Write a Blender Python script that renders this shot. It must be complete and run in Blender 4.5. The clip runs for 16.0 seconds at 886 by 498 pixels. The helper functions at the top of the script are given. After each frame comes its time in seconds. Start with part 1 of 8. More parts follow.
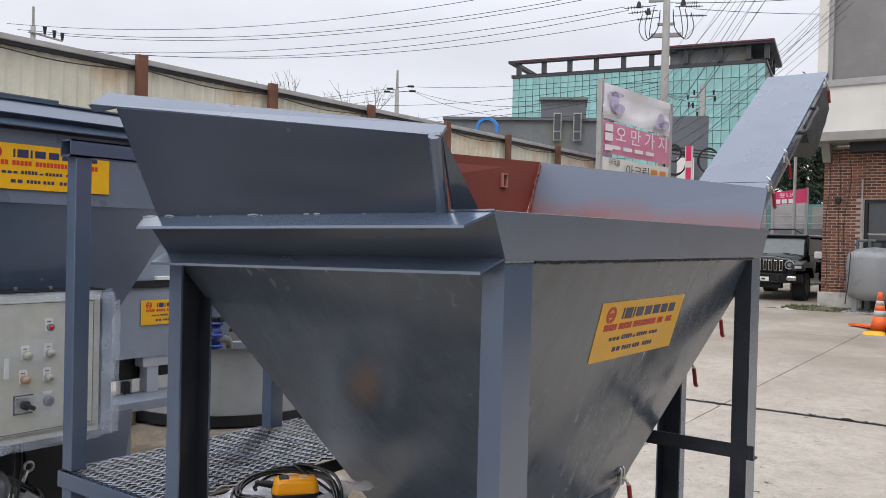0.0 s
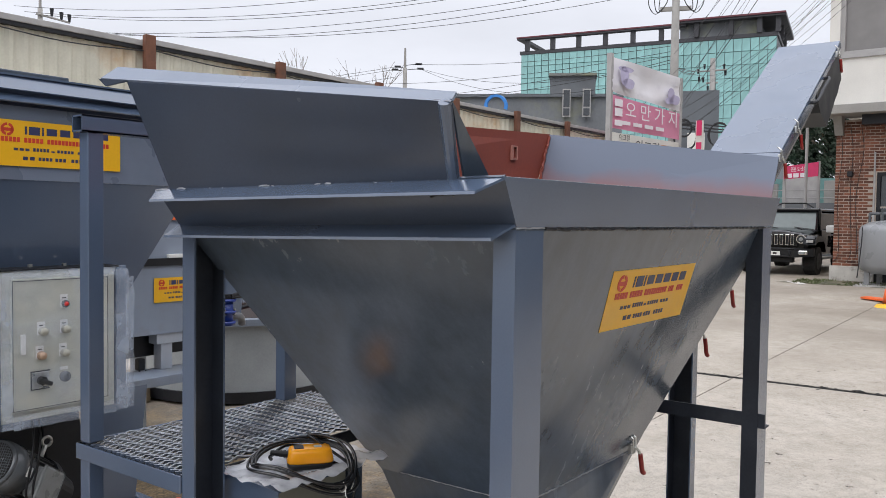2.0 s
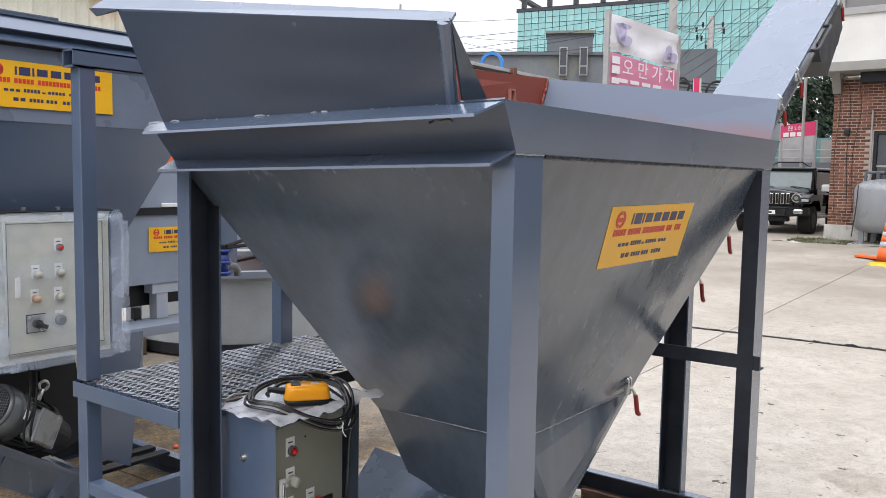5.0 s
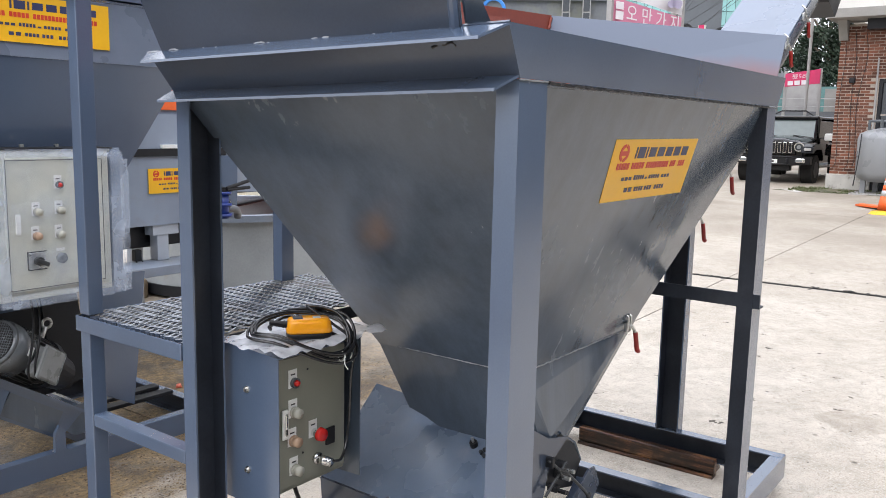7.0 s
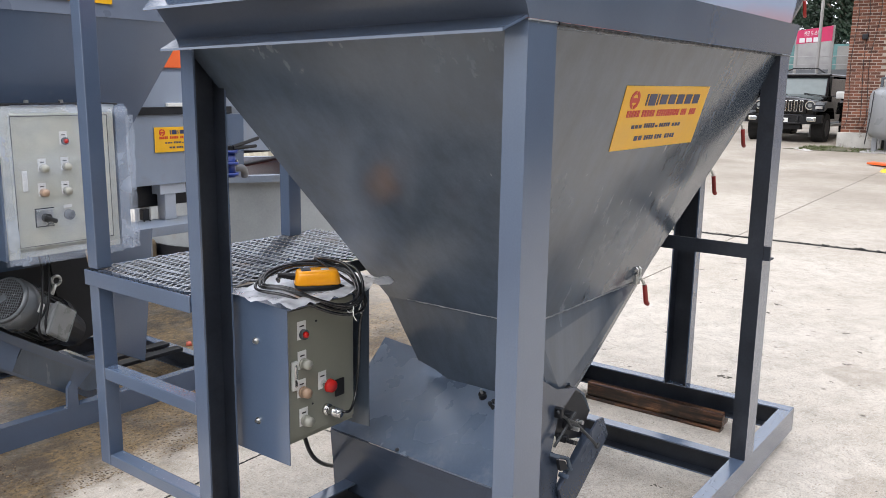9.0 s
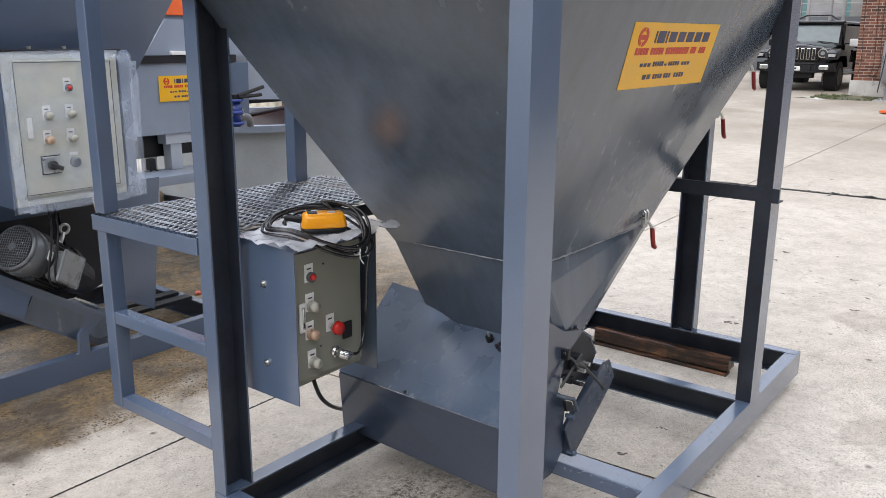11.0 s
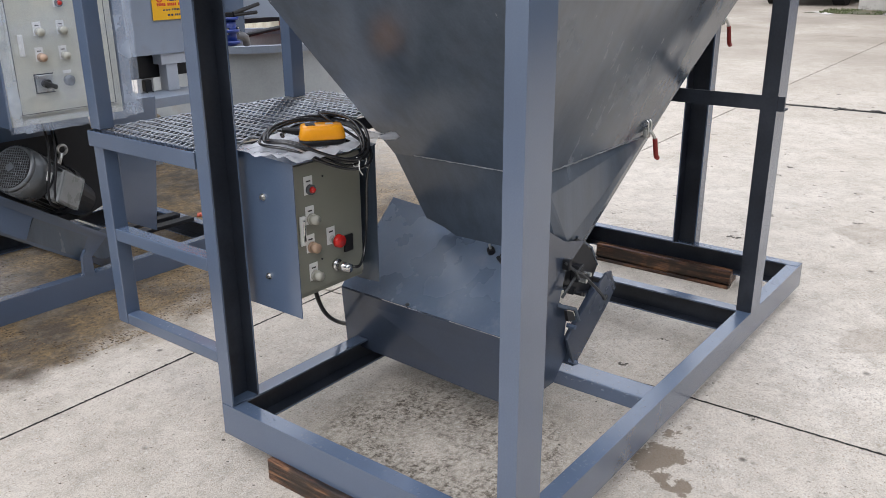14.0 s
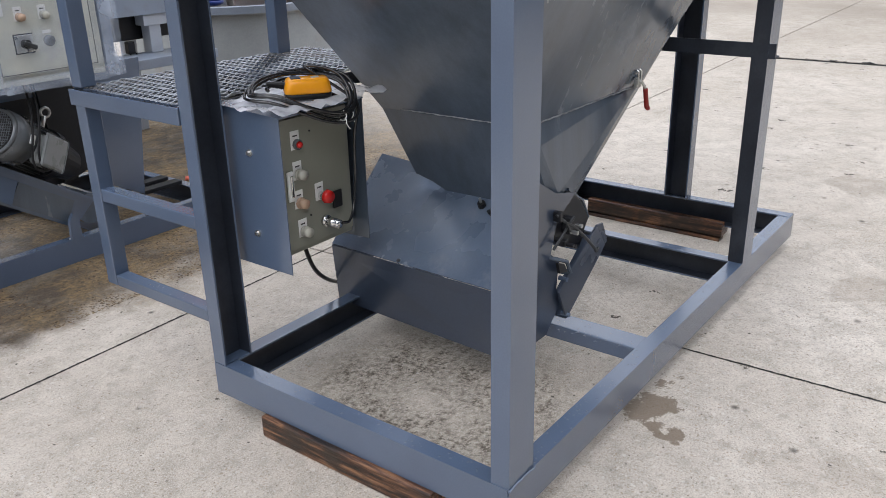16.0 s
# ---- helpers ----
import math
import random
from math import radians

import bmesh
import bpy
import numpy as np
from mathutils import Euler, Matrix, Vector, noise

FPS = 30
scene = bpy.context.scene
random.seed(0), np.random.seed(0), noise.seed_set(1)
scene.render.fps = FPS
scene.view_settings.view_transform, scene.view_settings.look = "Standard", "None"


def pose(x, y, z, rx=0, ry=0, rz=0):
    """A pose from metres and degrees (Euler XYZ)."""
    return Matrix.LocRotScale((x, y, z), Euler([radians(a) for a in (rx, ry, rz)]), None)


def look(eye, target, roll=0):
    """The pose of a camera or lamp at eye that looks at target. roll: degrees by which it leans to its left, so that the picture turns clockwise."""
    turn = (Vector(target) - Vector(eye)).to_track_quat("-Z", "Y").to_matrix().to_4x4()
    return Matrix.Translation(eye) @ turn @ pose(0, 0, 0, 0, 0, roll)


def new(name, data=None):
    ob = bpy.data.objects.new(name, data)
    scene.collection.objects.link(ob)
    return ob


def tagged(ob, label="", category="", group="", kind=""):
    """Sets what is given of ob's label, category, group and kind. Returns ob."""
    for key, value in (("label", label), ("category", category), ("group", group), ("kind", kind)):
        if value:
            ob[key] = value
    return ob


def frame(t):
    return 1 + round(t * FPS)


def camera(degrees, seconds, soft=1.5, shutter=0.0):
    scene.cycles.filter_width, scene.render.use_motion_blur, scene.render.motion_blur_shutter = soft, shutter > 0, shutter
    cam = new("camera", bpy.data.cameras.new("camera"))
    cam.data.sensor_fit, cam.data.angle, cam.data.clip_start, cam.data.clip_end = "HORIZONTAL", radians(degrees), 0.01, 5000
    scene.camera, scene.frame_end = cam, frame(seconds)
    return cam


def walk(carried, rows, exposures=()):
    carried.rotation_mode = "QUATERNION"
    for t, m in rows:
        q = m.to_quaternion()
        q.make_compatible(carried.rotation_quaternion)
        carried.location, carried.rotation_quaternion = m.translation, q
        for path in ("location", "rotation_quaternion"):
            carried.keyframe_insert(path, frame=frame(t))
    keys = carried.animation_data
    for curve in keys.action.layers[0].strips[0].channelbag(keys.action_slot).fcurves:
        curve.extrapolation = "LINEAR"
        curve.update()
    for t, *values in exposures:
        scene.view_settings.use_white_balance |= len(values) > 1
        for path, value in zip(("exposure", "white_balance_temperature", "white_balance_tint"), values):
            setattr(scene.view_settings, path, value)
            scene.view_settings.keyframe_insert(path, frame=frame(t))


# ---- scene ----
cam = camera(56.3, 16.0, soft=0.6)
PATH = [
    (0, (-1.324, -0.83, 1.655), (0.286, 0.356, 1.628), 1.4),
    (0.5, (-1.329, -0.834, 1.654), (0.28, 0.353, 1.603), 1.2),
    (1, (-1.325, -0.83, 1.648), (0.278, 0.365, 1.591), 1.1),
    (1.5, (-1.328, -0.83, 1.642), (0.271, 0.369, 1.57), 1.0),
    (2, (-1.332, -0.833, 1.633), (0.263, 0.37, 1.554), 0.8),
    (2.5, (-1.329, -0.827, 1.62), (0.267, 0.375, 1.526), 0.8),
    (3, (-1.328, -0.821, 1.608), (0.268, 0.38, 1.505), 0.7),
    (3.5, (-1.322, -0.819, 1.595), (0.274, 0.38, 1.482), 0.7),
    (4, (-1.325, -0.823, 1.587), (0.273, 0.374, 1.457), 0.8),
    (6.5, (-1.325, -0.818, 1.534), (0.269, 0.362, 1.273), 1.2),
    (7, (-1.326, -0.817, 1.524), (0.263, 0.362, 1.23), 1.2),
    (7.5, (-1.322, -0.814, 1.512), (0.261, 0.366, 1.192), 0.9),
    (8, (-1.322, -0.815, 1.506), (0.255, 0.366, 1.165), 0.8),
    (8.5, (-1.32, -0.812, 1.496), (0.252, 0.37, 1.135), 0.8),
    (9, (-1.319, -0.811, 1.488), (0.247, 0.372, 1.106), 0.8),
    (11.5, (-1.318, -0.816, 1.446), (0.211, 0.365, 0.929), 0.2),
    (12, (-1.317, -0.815, 1.437), (0.206, 0.364, 0.896), 0.0),
    (12.5, (-1.317, -0.814, 1.431), (0.199, 0.361, 0.863), -0.1),
    (13, (-1.317, -0.819, 1.424), (0.19, 0.352, 0.825), -0.2),
    (13.5, (-1.317, -0.816, 1.421), (0.183, 0.346, 0.788), -0.3),
    (14, (-1.314, -0.821, 1.412), (0.177, 0.336, 0.75), -0.4),
    (14.5, (-1.31, -0.822, 1.401), (0.174, 0.326, 0.708), -0.6),
    (15, (-1.304, -0.82, 1.391), (0.177, 0.319, 0.678), -0.8),
    (15.5, (-1.305, -0.818, 1.388), (0.175, 0.313, 0.66), -1.0),
    (16, (-1.306, -0.822, 1.378), (0.171, 0.303, 0.635), -1.3),
]
walk(cam, [(t, look(eye, target, roll)) for t, eye, target, roll in PATH],
     exposures=tuple((t, stops, 6590 - 13 * t, 13) for t, stops in ((0.0, -0.12), (2.0, -0.05), (4.0, 0.14), (6.5, 0.52), (9.0, 0.50), (11.5, 0.38), (14.0, 0.31), (16.0, 0.19))))

# ---------- light ----------
world = bpy.data.worlds.new("overcast")
scene.world = world
world.use_nodes = True
wn, wl = world.node_tree.nodes, world.node_tree.links
wn.clear()
sky = wn.new("ShaderNodeTexSky")
sky.sky_type = "NISHITA"
sky.sun_disc = False
SUN_EL, SUN_AZ = radians(50), radians(-103)
sky.sun_elevation, sky.sun_rotation = SUN_EL, SUN_AZ
sky_dim = wn.new("ShaderNodeVectorMath")
sky_dim.operation = "SCALE"
sky_dim.inputs["Scale"].default_value = 0.10
wl.new(sky.outputs[0], sky_dim.inputs[0])
tc = wn.new("ShaderNodeTexCoord")
sep = wn.new("ShaderNodeSeparateXYZ")
wl.new(tc.outputs["Generated"], sep.inputs[0])
grad = wn.new("ShaderNodeMapRange")
# an overcast sky is about two and a half times as bright overhead as near the horizon
grad.inputs["From Min"].default_value, grad.inputs["From Max"].default_value = 0.22, 1.0
grad.inputs["To Min"].default_value, grad.inputs["To Max"].default_value = 1.0, 2.3
wl.new(sep.outputs["Z"], grad.inputs["Value"])
cl = wn.new("ShaderNodeTexNoise")
cl.inputs["Scale"].default_value, cl.inputs["Detail"].default_value, cl.inputs["Roughness"].default_value = 2.6, 6, 0.55
stretch = wn.new("ShaderNodeVectorMath")
stretch.operation = "MULTIPLY"
stretch.inputs[1].default_value = (1.0, 1.0, 3.0)
wl.new(tc.outputs["Generated"], stretch.inputs[0])
wl.new(stretch.outputs[0], cl.inputs["Vector"])
cr = wn.new("ShaderNodeMapRange")
cr.inputs["From Min"].default_value, cr.inputs["From Max"].default_value = 0.3, 0.7
cr.inputs["To Min"].default_value, cr.inputs["To Max"].default_value = 0.9, 1.08
wl.new(cl.outputs["Fac"], cr.inputs["Value"])
mul = wn.new("ShaderNodeMath")
mul.operation = "MULTIPLY"
wl.new(grad.outputs[0], mul.inputs[0])
wl.new(cr.outputs[0], mul.inputs[1])
tint = wn.new("ShaderNodeVectorMath")
tint.operation = "SCALE"
tint.inputs[0].default_value = (0.94, 0.985, 1.065)
wl.new(mul.outputs[0], tint.inputs["Scale"])
mixw = wn.new("ShaderNodeMix")
mixw.data_type = "VECTOR"
mixw.inputs["Factor"].default_value = 0.92
wl.new(sky_dim.outputs[0], mixw.inputs[4])
wl.new(tint.outputs[0], mixw.inputs[5])
bg = wn.new("ShaderNodeBackground")
wl.new(mixw.outputs[1], bg.inputs["Color"])
bg.inputs["Strength"].default_value = 1.0
wo = wn.new("ShaderNodeOutputWorld")
wl.new(bg.outputs[0], wo.inputs["Surface"])
sun_data = bpy.data.lights.new("sun", "SUN")
sun_data.energy, sun_data.angle, sun_data.color = 1.0, radians(50), (1.0, 0.985, 0.965)
sun = new("sun", sun_data)
sun.matrix_world = look((math.sin(SUN_AZ) * math.cos(SUN_EL) * 40, math.cos(SUN_AZ) * math.cos(SUN_EL) * 40, math.sin(SUN_EL) * 40), (0, 0, 0))


# ---------- materials ----------
def rgba(c):
    return (c[0], c[1], c[2], 1.0)


def material(name, base, rough=0.5, metal=0.0, vary=0.15, scale=6.0, grain=80.0, bump=0.05, dist=0.002, second=None, amount=0.0, spots=3.0,
             spec=0.5, coat=0.0, rvary=0.08, random_tone=0.0, edges=(0.52, 0.68)):
    """A worn surface: tone at two scales, a second colour in patches, fine relief."""
    m = bpy.data.materials.new(name)
    m.use_nodes = True
    n, l = m.node_tree.nodes, m.node_tree.links
    b = n["Principled BSDF"]
    t = n.new("ShaderNodeTexCoord")
    big = n.new("ShaderNodeTexNoise")
    big.inputs["Scale"].default_value, big.inputs["Detail"].default_value = scale, 5
    fine = n.new("ShaderNodeTexNoise")
    fine.inputs["Scale"].default_value, fine.inputs["Detail"].default_value = grain, 3
    l.new(t.outputs["Object"], big.inputs["Vector"])
    l.new(t.outputs["Object"], fine.inputs["Vector"])
    add = n.new("ShaderNodeMath")
    add.operation = "MULTIPLY_ADD"
    add.inputs[1].default_value = 0.35
    l.new(fine.outputs["Fac"], add.inputs[0])
    l.new(big.outputs["Fac"], add.inputs[2])
    mr = n.new("ShaderNodeMapRange")
    mr.inputs["From Min"].default_value, mr.inputs["From Max"].default_value = 0.45, 0.9
    mr.inputs["To Min"].default_value, mr.inputs["To Max"].default_value = 1 - vary, 1 + vary
    l.new(add.outputs[0], mr.inputs["Value"])
    sc = n.new("ShaderNodeVectorMath")
    sc.operation = "SCALE"
    sc.inputs[0].default_value = base
    l.new(mr.outputs[0], sc.inputs["Scale"])
    out = sc.outputs[0]
    if random_tone:
        oi = n.new("ShaderNodeObjectInfo")
        rm = n.new("ShaderNodeMapRange")
        rm.inputs["To Min"].default_value, rm.inputs["To Max"].default_value = 1 - random_tone, 1 + random_tone
        l.new(oi.outputs["Random"], rm.inputs["Value"])
        s2 = n.new("ShaderNodeVectorMath")
        s2.operation = "SCALE"
        l.new(out, s2.inputs[0])
        l.new(rm.outputs[0], s2.inputs["Scale"])
        out = s2.outputs[0]
    if second:
        pn = n.new("ShaderNodeTexNoise")
        pn.inputs["Scale"].default_value, pn.inputs["Detail"].default_value, pn.inputs["Roughness"].default_value = spots, 7, 0.65
        l.new(t.outputs["Object"], pn.inputs["Vector"])
        pr = n.new("ShaderNodeMapRange")
        pr.inputs["From Min"].default_value, pr.inputs["From Max"].default_value = edges
        pr.inputs["To Max"].default_value = amount
        l.new(pn.outputs["Fac"], pr.inputs["Value"])
        mx = n.new("ShaderNodeMix")
        mx.data_type = "RGBA"
        l.new(pr.outputs[0], mx.inputs["Factor"])
        l.new(out, mx.inputs[6])
        mx.inputs[7].default_value = rgba(second)
        out = mx.outputs[2]
    l.new(out, b.inputs["Base Color"])
    rr = n.new("ShaderNodeMapRange")
    rr.inputs["From Min"].default_value, rr.inputs["From Max"].default_value = 0.3, 0.7
    rr.inputs["To Min"].default_value, rr.inputs["To Max"].default_value = max(0.03, rough - rvary), min(1, rough + rvary)
    l.new(big.outputs["Fac"], rr.inputs["Value"])
    l.new(rr.outputs[0], b.inputs["Roughness"])
    b.inputs["Metallic"].default_value = metal
    b.inputs["Specular IOR Level"].default_value = spec
    b.inputs["Coat Weight"].default_value = coat
    b.inputs["Coat Roughness"].default_value = rough * 0.8 if coat else 0.03
    if bump:
        bp = n.new("ShaderNodeBump")
        bp.inputs["Strength"].default_value, bp.inputs["Distance"].default_value = bump, dist
        l.new(add.outputs[0], bp.inputs["Height"])
        l.new(bp.outputs[0], b.inputs["Normal"])
    return m


def film_material(name, lo=0.16, hi=0.42, base=(0.60, 0.68, 0.80)):
    m = bpy.data.materials.new(name)
    m.use_nodes = True
    n, l = m.node_tree.nodes, m.node_tree.links
    b = n["Principled BSDF"]
    b.inputs["Base Color"].default_value = rgba(base)
    b.inputs["Roughness"].default_value = 0.07
    nz = n.new("ShaderNodeTexNoise")
    nz.inputs["Scale"].default_value, nz.inputs["Detail"].default_value = 9, 4
    tcn = n.new("ShaderNodeTexCoord")
    l.new(tcn.outputs["Object"], nz.inputs["Vector"])
    mr = n.new("ShaderNodeMapRange")
    mr.inputs["From Min"].default_value, mr.inputs["From Max"].default_value = 0.35, 0.75
    mr.inputs["To Min"].default_value, mr.inputs["To Max"].default_value = lo, hi
    l.new(nz.outputs["Fac"], mr.inputs["Value"])
    l.new(mr.outputs[0], b.inputs["Alpha"])
    bp = n.new("ShaderNodeBump")
    bp.inputs["Strength"].default_value, bp.inputs["Distance"].default_value = 0.5, 0.02
    l.new(nz.outputs["Fac"], bp.inputs["Height"])
    l.new(bp.outputs[0], b.inputs["Normal"])
    return m


STEEL_BLUE = material("blue_grey_paint", (0.077, 0.110, 0.170), 0.22, vary=0.10, scale=2.2, grain=240, bump=0.05, dist=0.0008, second=(0.068, 0.090, 0.135), amount=0.30, spots=3, spec=1.0, coat=0.4, rvary=0.05)
STEEL_DARK = material("dark_grey_paint", (0.073, 0.095, 0.125), 0.21, vary=0.12, scale=2.2, grain=160, bump=0.04, dist=0.0012, second=(0.077, 0.093, 0.107), amount=0.6, spots=2.0, spec=0.6, coat=0.2, rvary=0.05)


def spray_streaks(m, amount):
    """Faint runs of the sprayed coat down a plate: tone and gloss vary across it."""
    n, l = m.node_tree.nodes, m.node_tree.links
    b = n["Principled BSDF"]
    t = n.new("ShaderNodeTexCoord")
    mp = n.new("ShaderNodeMapping")
    mp.inputs["Scale"].default_value = (9, 9, 0.7)
    l.new(t.outputs["Object"], mp.inputs["Vector"])
    k = n.new("ShaderNodeTexNoise")
    k.inputs["Scale"].default_value, k.inputs["Detail"].default_value, k.inputs["Roughness"].default_value = 2.0, 5, 0.65
    l.new(mp.outputs[0], k.inputs["Vector"])
    for socket, lo, hi in (("Base Color", 1 - amount, 1 + amount), ("Roughness", 0.75, 1.25)):
        r = n.new("ShaderNodeMapRange")
        r.inputs["From Min"].default_value, r.inputs["From Max"].default_value = 0.35, 0.65
        r.inputs["To Min"].default_value, r.inputs["To Max"].default_value = lo, hi
        l.new(k.outputs["Fac"], r.inputs["Value"])
        x = n.new("ShaderNodeVectorMath" if socket == "Base Color" else "ShaderNodeMath")
        x.operation = "SCALE" if socket == "Base Color" else "MULTIPLY"
        l.new(b.inputs[socket].links[0].from_socket, x.inputs[0])
        l.new(r.outputs[0], x.inputs["Scale"] if socket == "Base Color" else x.inputs[1])
        l.new(x.outputs[0], b.inputs[socket])


spray_streaks(STEEL_DARK, 0.11)
# navy copy of the dark paint, with shade put into its colour
STEEL_SHADED_NAVY = material("shaded_navy_paint", (0.045, 0.060, 0.090), 0.24, vary=0.12, scale=2.2, grain=160, bump=0.07, dist=0.0012, second=(0.046, 0.058, 0.078), amount=0.5, spots=2.0, spec=0.7, coat=0.2, rvary=0.05)
STEEL_LIGHT = material("light_grey_paint", (0.24, 0.28, 0.345), 0.42, vary=0.12, scale=3, grain=150, bump=0.05, second=(0.22, 0.21, 0.18), amount=0.5, spots=4)
# lit copy of the light grey paint, brightness put into the colour
LIT_STEEL = material("lit_grey_paint", (0.40, 0.43, 0.475), 0.42, vary=0.10, scale=3, grain=150, bump=0.05)
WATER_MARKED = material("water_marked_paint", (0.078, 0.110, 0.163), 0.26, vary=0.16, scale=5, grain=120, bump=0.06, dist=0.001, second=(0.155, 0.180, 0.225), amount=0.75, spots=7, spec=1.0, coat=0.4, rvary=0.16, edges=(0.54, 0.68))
# pale paint of the conveyor cover; on lip and band it imitates light
COVER_AND_LIT_PAINT = material("pale_blue_grey_paint", (0.150, 0.182, 0.240), 0.30, vary=0.10, scale=3, grain=200, bump=0.05, dist=0.0008, second=(0.12, 0.15, 0.20), amount=0.5, spots=4, spec=0.6, rvary=0.12)
DROPLET = material("water_droplet", (0.10, 0.132, 0.185), 0.04, vary=0.05, bump=0.0, spec=1.0, coat=1.0)
PIT = material("pit_dirt", (0.10, 0.088, 0.07), 0.95, vary=0.3, bump=0.2)
WELD = material("weld_bead", (0.29, 0.30, 0.32), 0.45, 0.3, vary=0.35, scale=40, grain=220, bump=0.6, dist=0.004)
PRIMER = material("red_primer", (0.27, 0.058, 0.036), 0.62, vary=0.14, scale=4, grain=90, bump=0.06, second=(0.20, 0.05, 0.04), amount=0.5, spots=3)
BLACK = material("black_rubber", (0.010, 0.010, 0.011), 0.45, vary=0.2, bump=0.04, spec=0.3)
BLACK_GLOSS = material("black_cable_sheath", (0.010, 0.010, 0.011), 0.20, vary=0.2, bump=0.02, spec=0.8)
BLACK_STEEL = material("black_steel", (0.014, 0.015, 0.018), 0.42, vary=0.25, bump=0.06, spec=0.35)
ZINC = material("bright_steel", (0.55, 0.55, 0.53), 0.3, 0.9, vary=0.2, scale=20, bump=0.06)
MESH_STEEL = material("galvanised_mesh", (0.32, 0.34, 0.37), 0.26, 0.85, vary=0.3, scale=14, bump=0.05, second=(0.14, 0.09, 0.055), amount=0.35, spots=8)
CHROME = material("chrome", (0.75, 0.75, 0.74), 0.14, 1.0, vary=0.08, scale=15, bump=0.0)
YELLOW = material("yellow_vinyl", (0.86, 0.46, 0.012), 0.38, vary=0.05, scale=10, bump=0.02)
NAVY = material("navy_print", (0.03, 0.035, 0.10), 0.45, vary=0.05, bump=0.0)
RED_PRINT = material("red_print", (0.60, 0.045, 0.02), 0.45, vary=0.05, bump=0.0)
OLIVE = material("olive_grey_enamel", (0.215, 0.215, 0.172), 0.36, vary=0.05, scale=5, grain=200, bump=0.03)
CREAM = material("cream_enamel", (0.50, 0.50, 0.42), 0.38, vary=0.05, scale=5, grain=200, bump=0.03)
WHITE = material("white_plastic", (0.74, 0.74, 0.71), 0.35, vary=0.05, bump=0.02)
FROST = material("frosted_silicone", (0.40, 0.395, 0.335), 0.3, vary=0.08, bump=0.02)
FROST_PINK = material("frosted_silicone_amber", (0.44, 0.30, 0.205), 0.3, vary=0.08, bump=0.02)
RED = material("red_plastic", (0.55, 0.018, 0.014), 0.28, vary=0.08, bump=0.02)
RED_DARK = material("red_vinyl_grip", (0.27, 0.018, 0.013), 0.38, vary=0.15, bump=0.04)
ORANGE_DEV = material("orange_plastic", (0.90, 0.36, 0.008), 0.22, vary=0.05, bump=0.02)
FILM = film_material("clear_plastic_film", 0.10, 0.34)
FILM_FOLD = film_material("cloudy_film_fold", 0.22, 0.46)
FILM_THICK = film_material("folded_plastic_film", 0.40, 0.90, (0.80, 0.81, 0.84))
BRICK = material("red_brick", (0.165, 0.062, 0.036), 0.8, vary=0.3, scale=5, grain=60, bump=0.4, dist=0.004, random_tone=0.55)
MORTAR = material("mortar", (0.40, 0.345, 0.295), 0.9, vary=0.2, scale=8, grain=90, bump=0.4, dist=0.004)
PLASTER = material("white_plaster", (0.68, 0.66, 0.61), 0.75, vary=0.08, scale=1.2, grain=40, bump=0.2, dist=0.004, second=(0.36, 0.33, 0.29), amount=0.5, spots=1.4, edges=(0.58, 0.75))
TANK = material("grey_tank_paint", (0.25, 0.26, 0.27), 0.32, vary=0.06, scale=3, bump=0.03)
GLASS_DARK = material("dark_window_glass", (0.03, 0.035, 0.04), 0.06, vary=0.2, bump=0.0, spec=0.8)
GLASS_TEAL = material("teal_facade_glass", (0.25, 0.48, 0.46), 0.09, vary=0.10, scale=0.6, grain=3, bump=0.0, spec=0.7, random_tone=0.10)
ROOF_RED = material("dark_red_fascia", (0.13, 0.025, 0.035), 0.5, vary=0.1, bump=0.0)
# dark steel of the brace; on channel faces it stands for shade
DARK_STEEL_SHADE = material("dark_steel_and_shade", (0.022, 0.027, 0.037), 0.38, vary=0.3, scale=6, grain=120, bump=0.06, second=(0.045, 0.05, 0.062), amount=0.7, spots=4, spec=0.35)
DARK_TRIM = material("dark_roof_steel", (0.040, 0.040, 0.045), 0.55, vary=0.15, scale=0.8, grain=10, bump=0.05)
TEAL_JOINT = material("teal_facade_joint", (0.10, 0.185, 0.18), 0.5, vary=0.1, scale=1, bump=0.0)
CLAD = material("grey_cladding", (0.115, 0.125, 0.135), 0.6, vary=0.15, scale=0.8, grain=10, bump=0.05)
CLAD_STAIN = material("stained_grey_cladding", (0.15, 0.16, 0.17), 0.7, vary=0.2, scale=0.7, grain=8, bump=0.05, second=(0.22, 0.22, 0.09), amount=0.7, spots=0.35, edges=(0.48, 0.7))
RUST = material("rusted_steel", (0.15, 0.062, 0.036), 0.8, vary=0.3, scale=4, grain=60, bump=0.4, dist=0.004, second=(0.09, 0.045, 0.03), amount=0.8)
SHEET = material("old_corrugated_sheet", (0.67, 0.645, 0.53), 0.62, vary=0.12, scale=1.2, grain=30, bump=0.1, second=(0.46, 0.25, 0.09), amount=0.75, spots=0.60, edges=(0.53, 0.70), random_tone=0.08)
COPING = material("grey_coping", (0.36, 0.35, 0.34), 0.7, vary=0.15, scale=3, bump=0.2)
PALE_CONCRETE = material("pole_concrete", (0.29, 0.28, 0.26), 0.85, vary=0.15, scale=3, grain=50, bump=0.3)
WIRE = material("cable_black", (0.02, 0.02, 0.022), 0.5, vary=0.1, bump=0.0)
BARK = material("bare_twigs", (0.15, 0.12, 0.09), 0.9, vary=0.3, scale=5, bump=0.2)
LEAF = material("dark_leaves", (0.022, 0.040, 0.020), 0.7, vary=0.4, scale=2, bump=0.2)
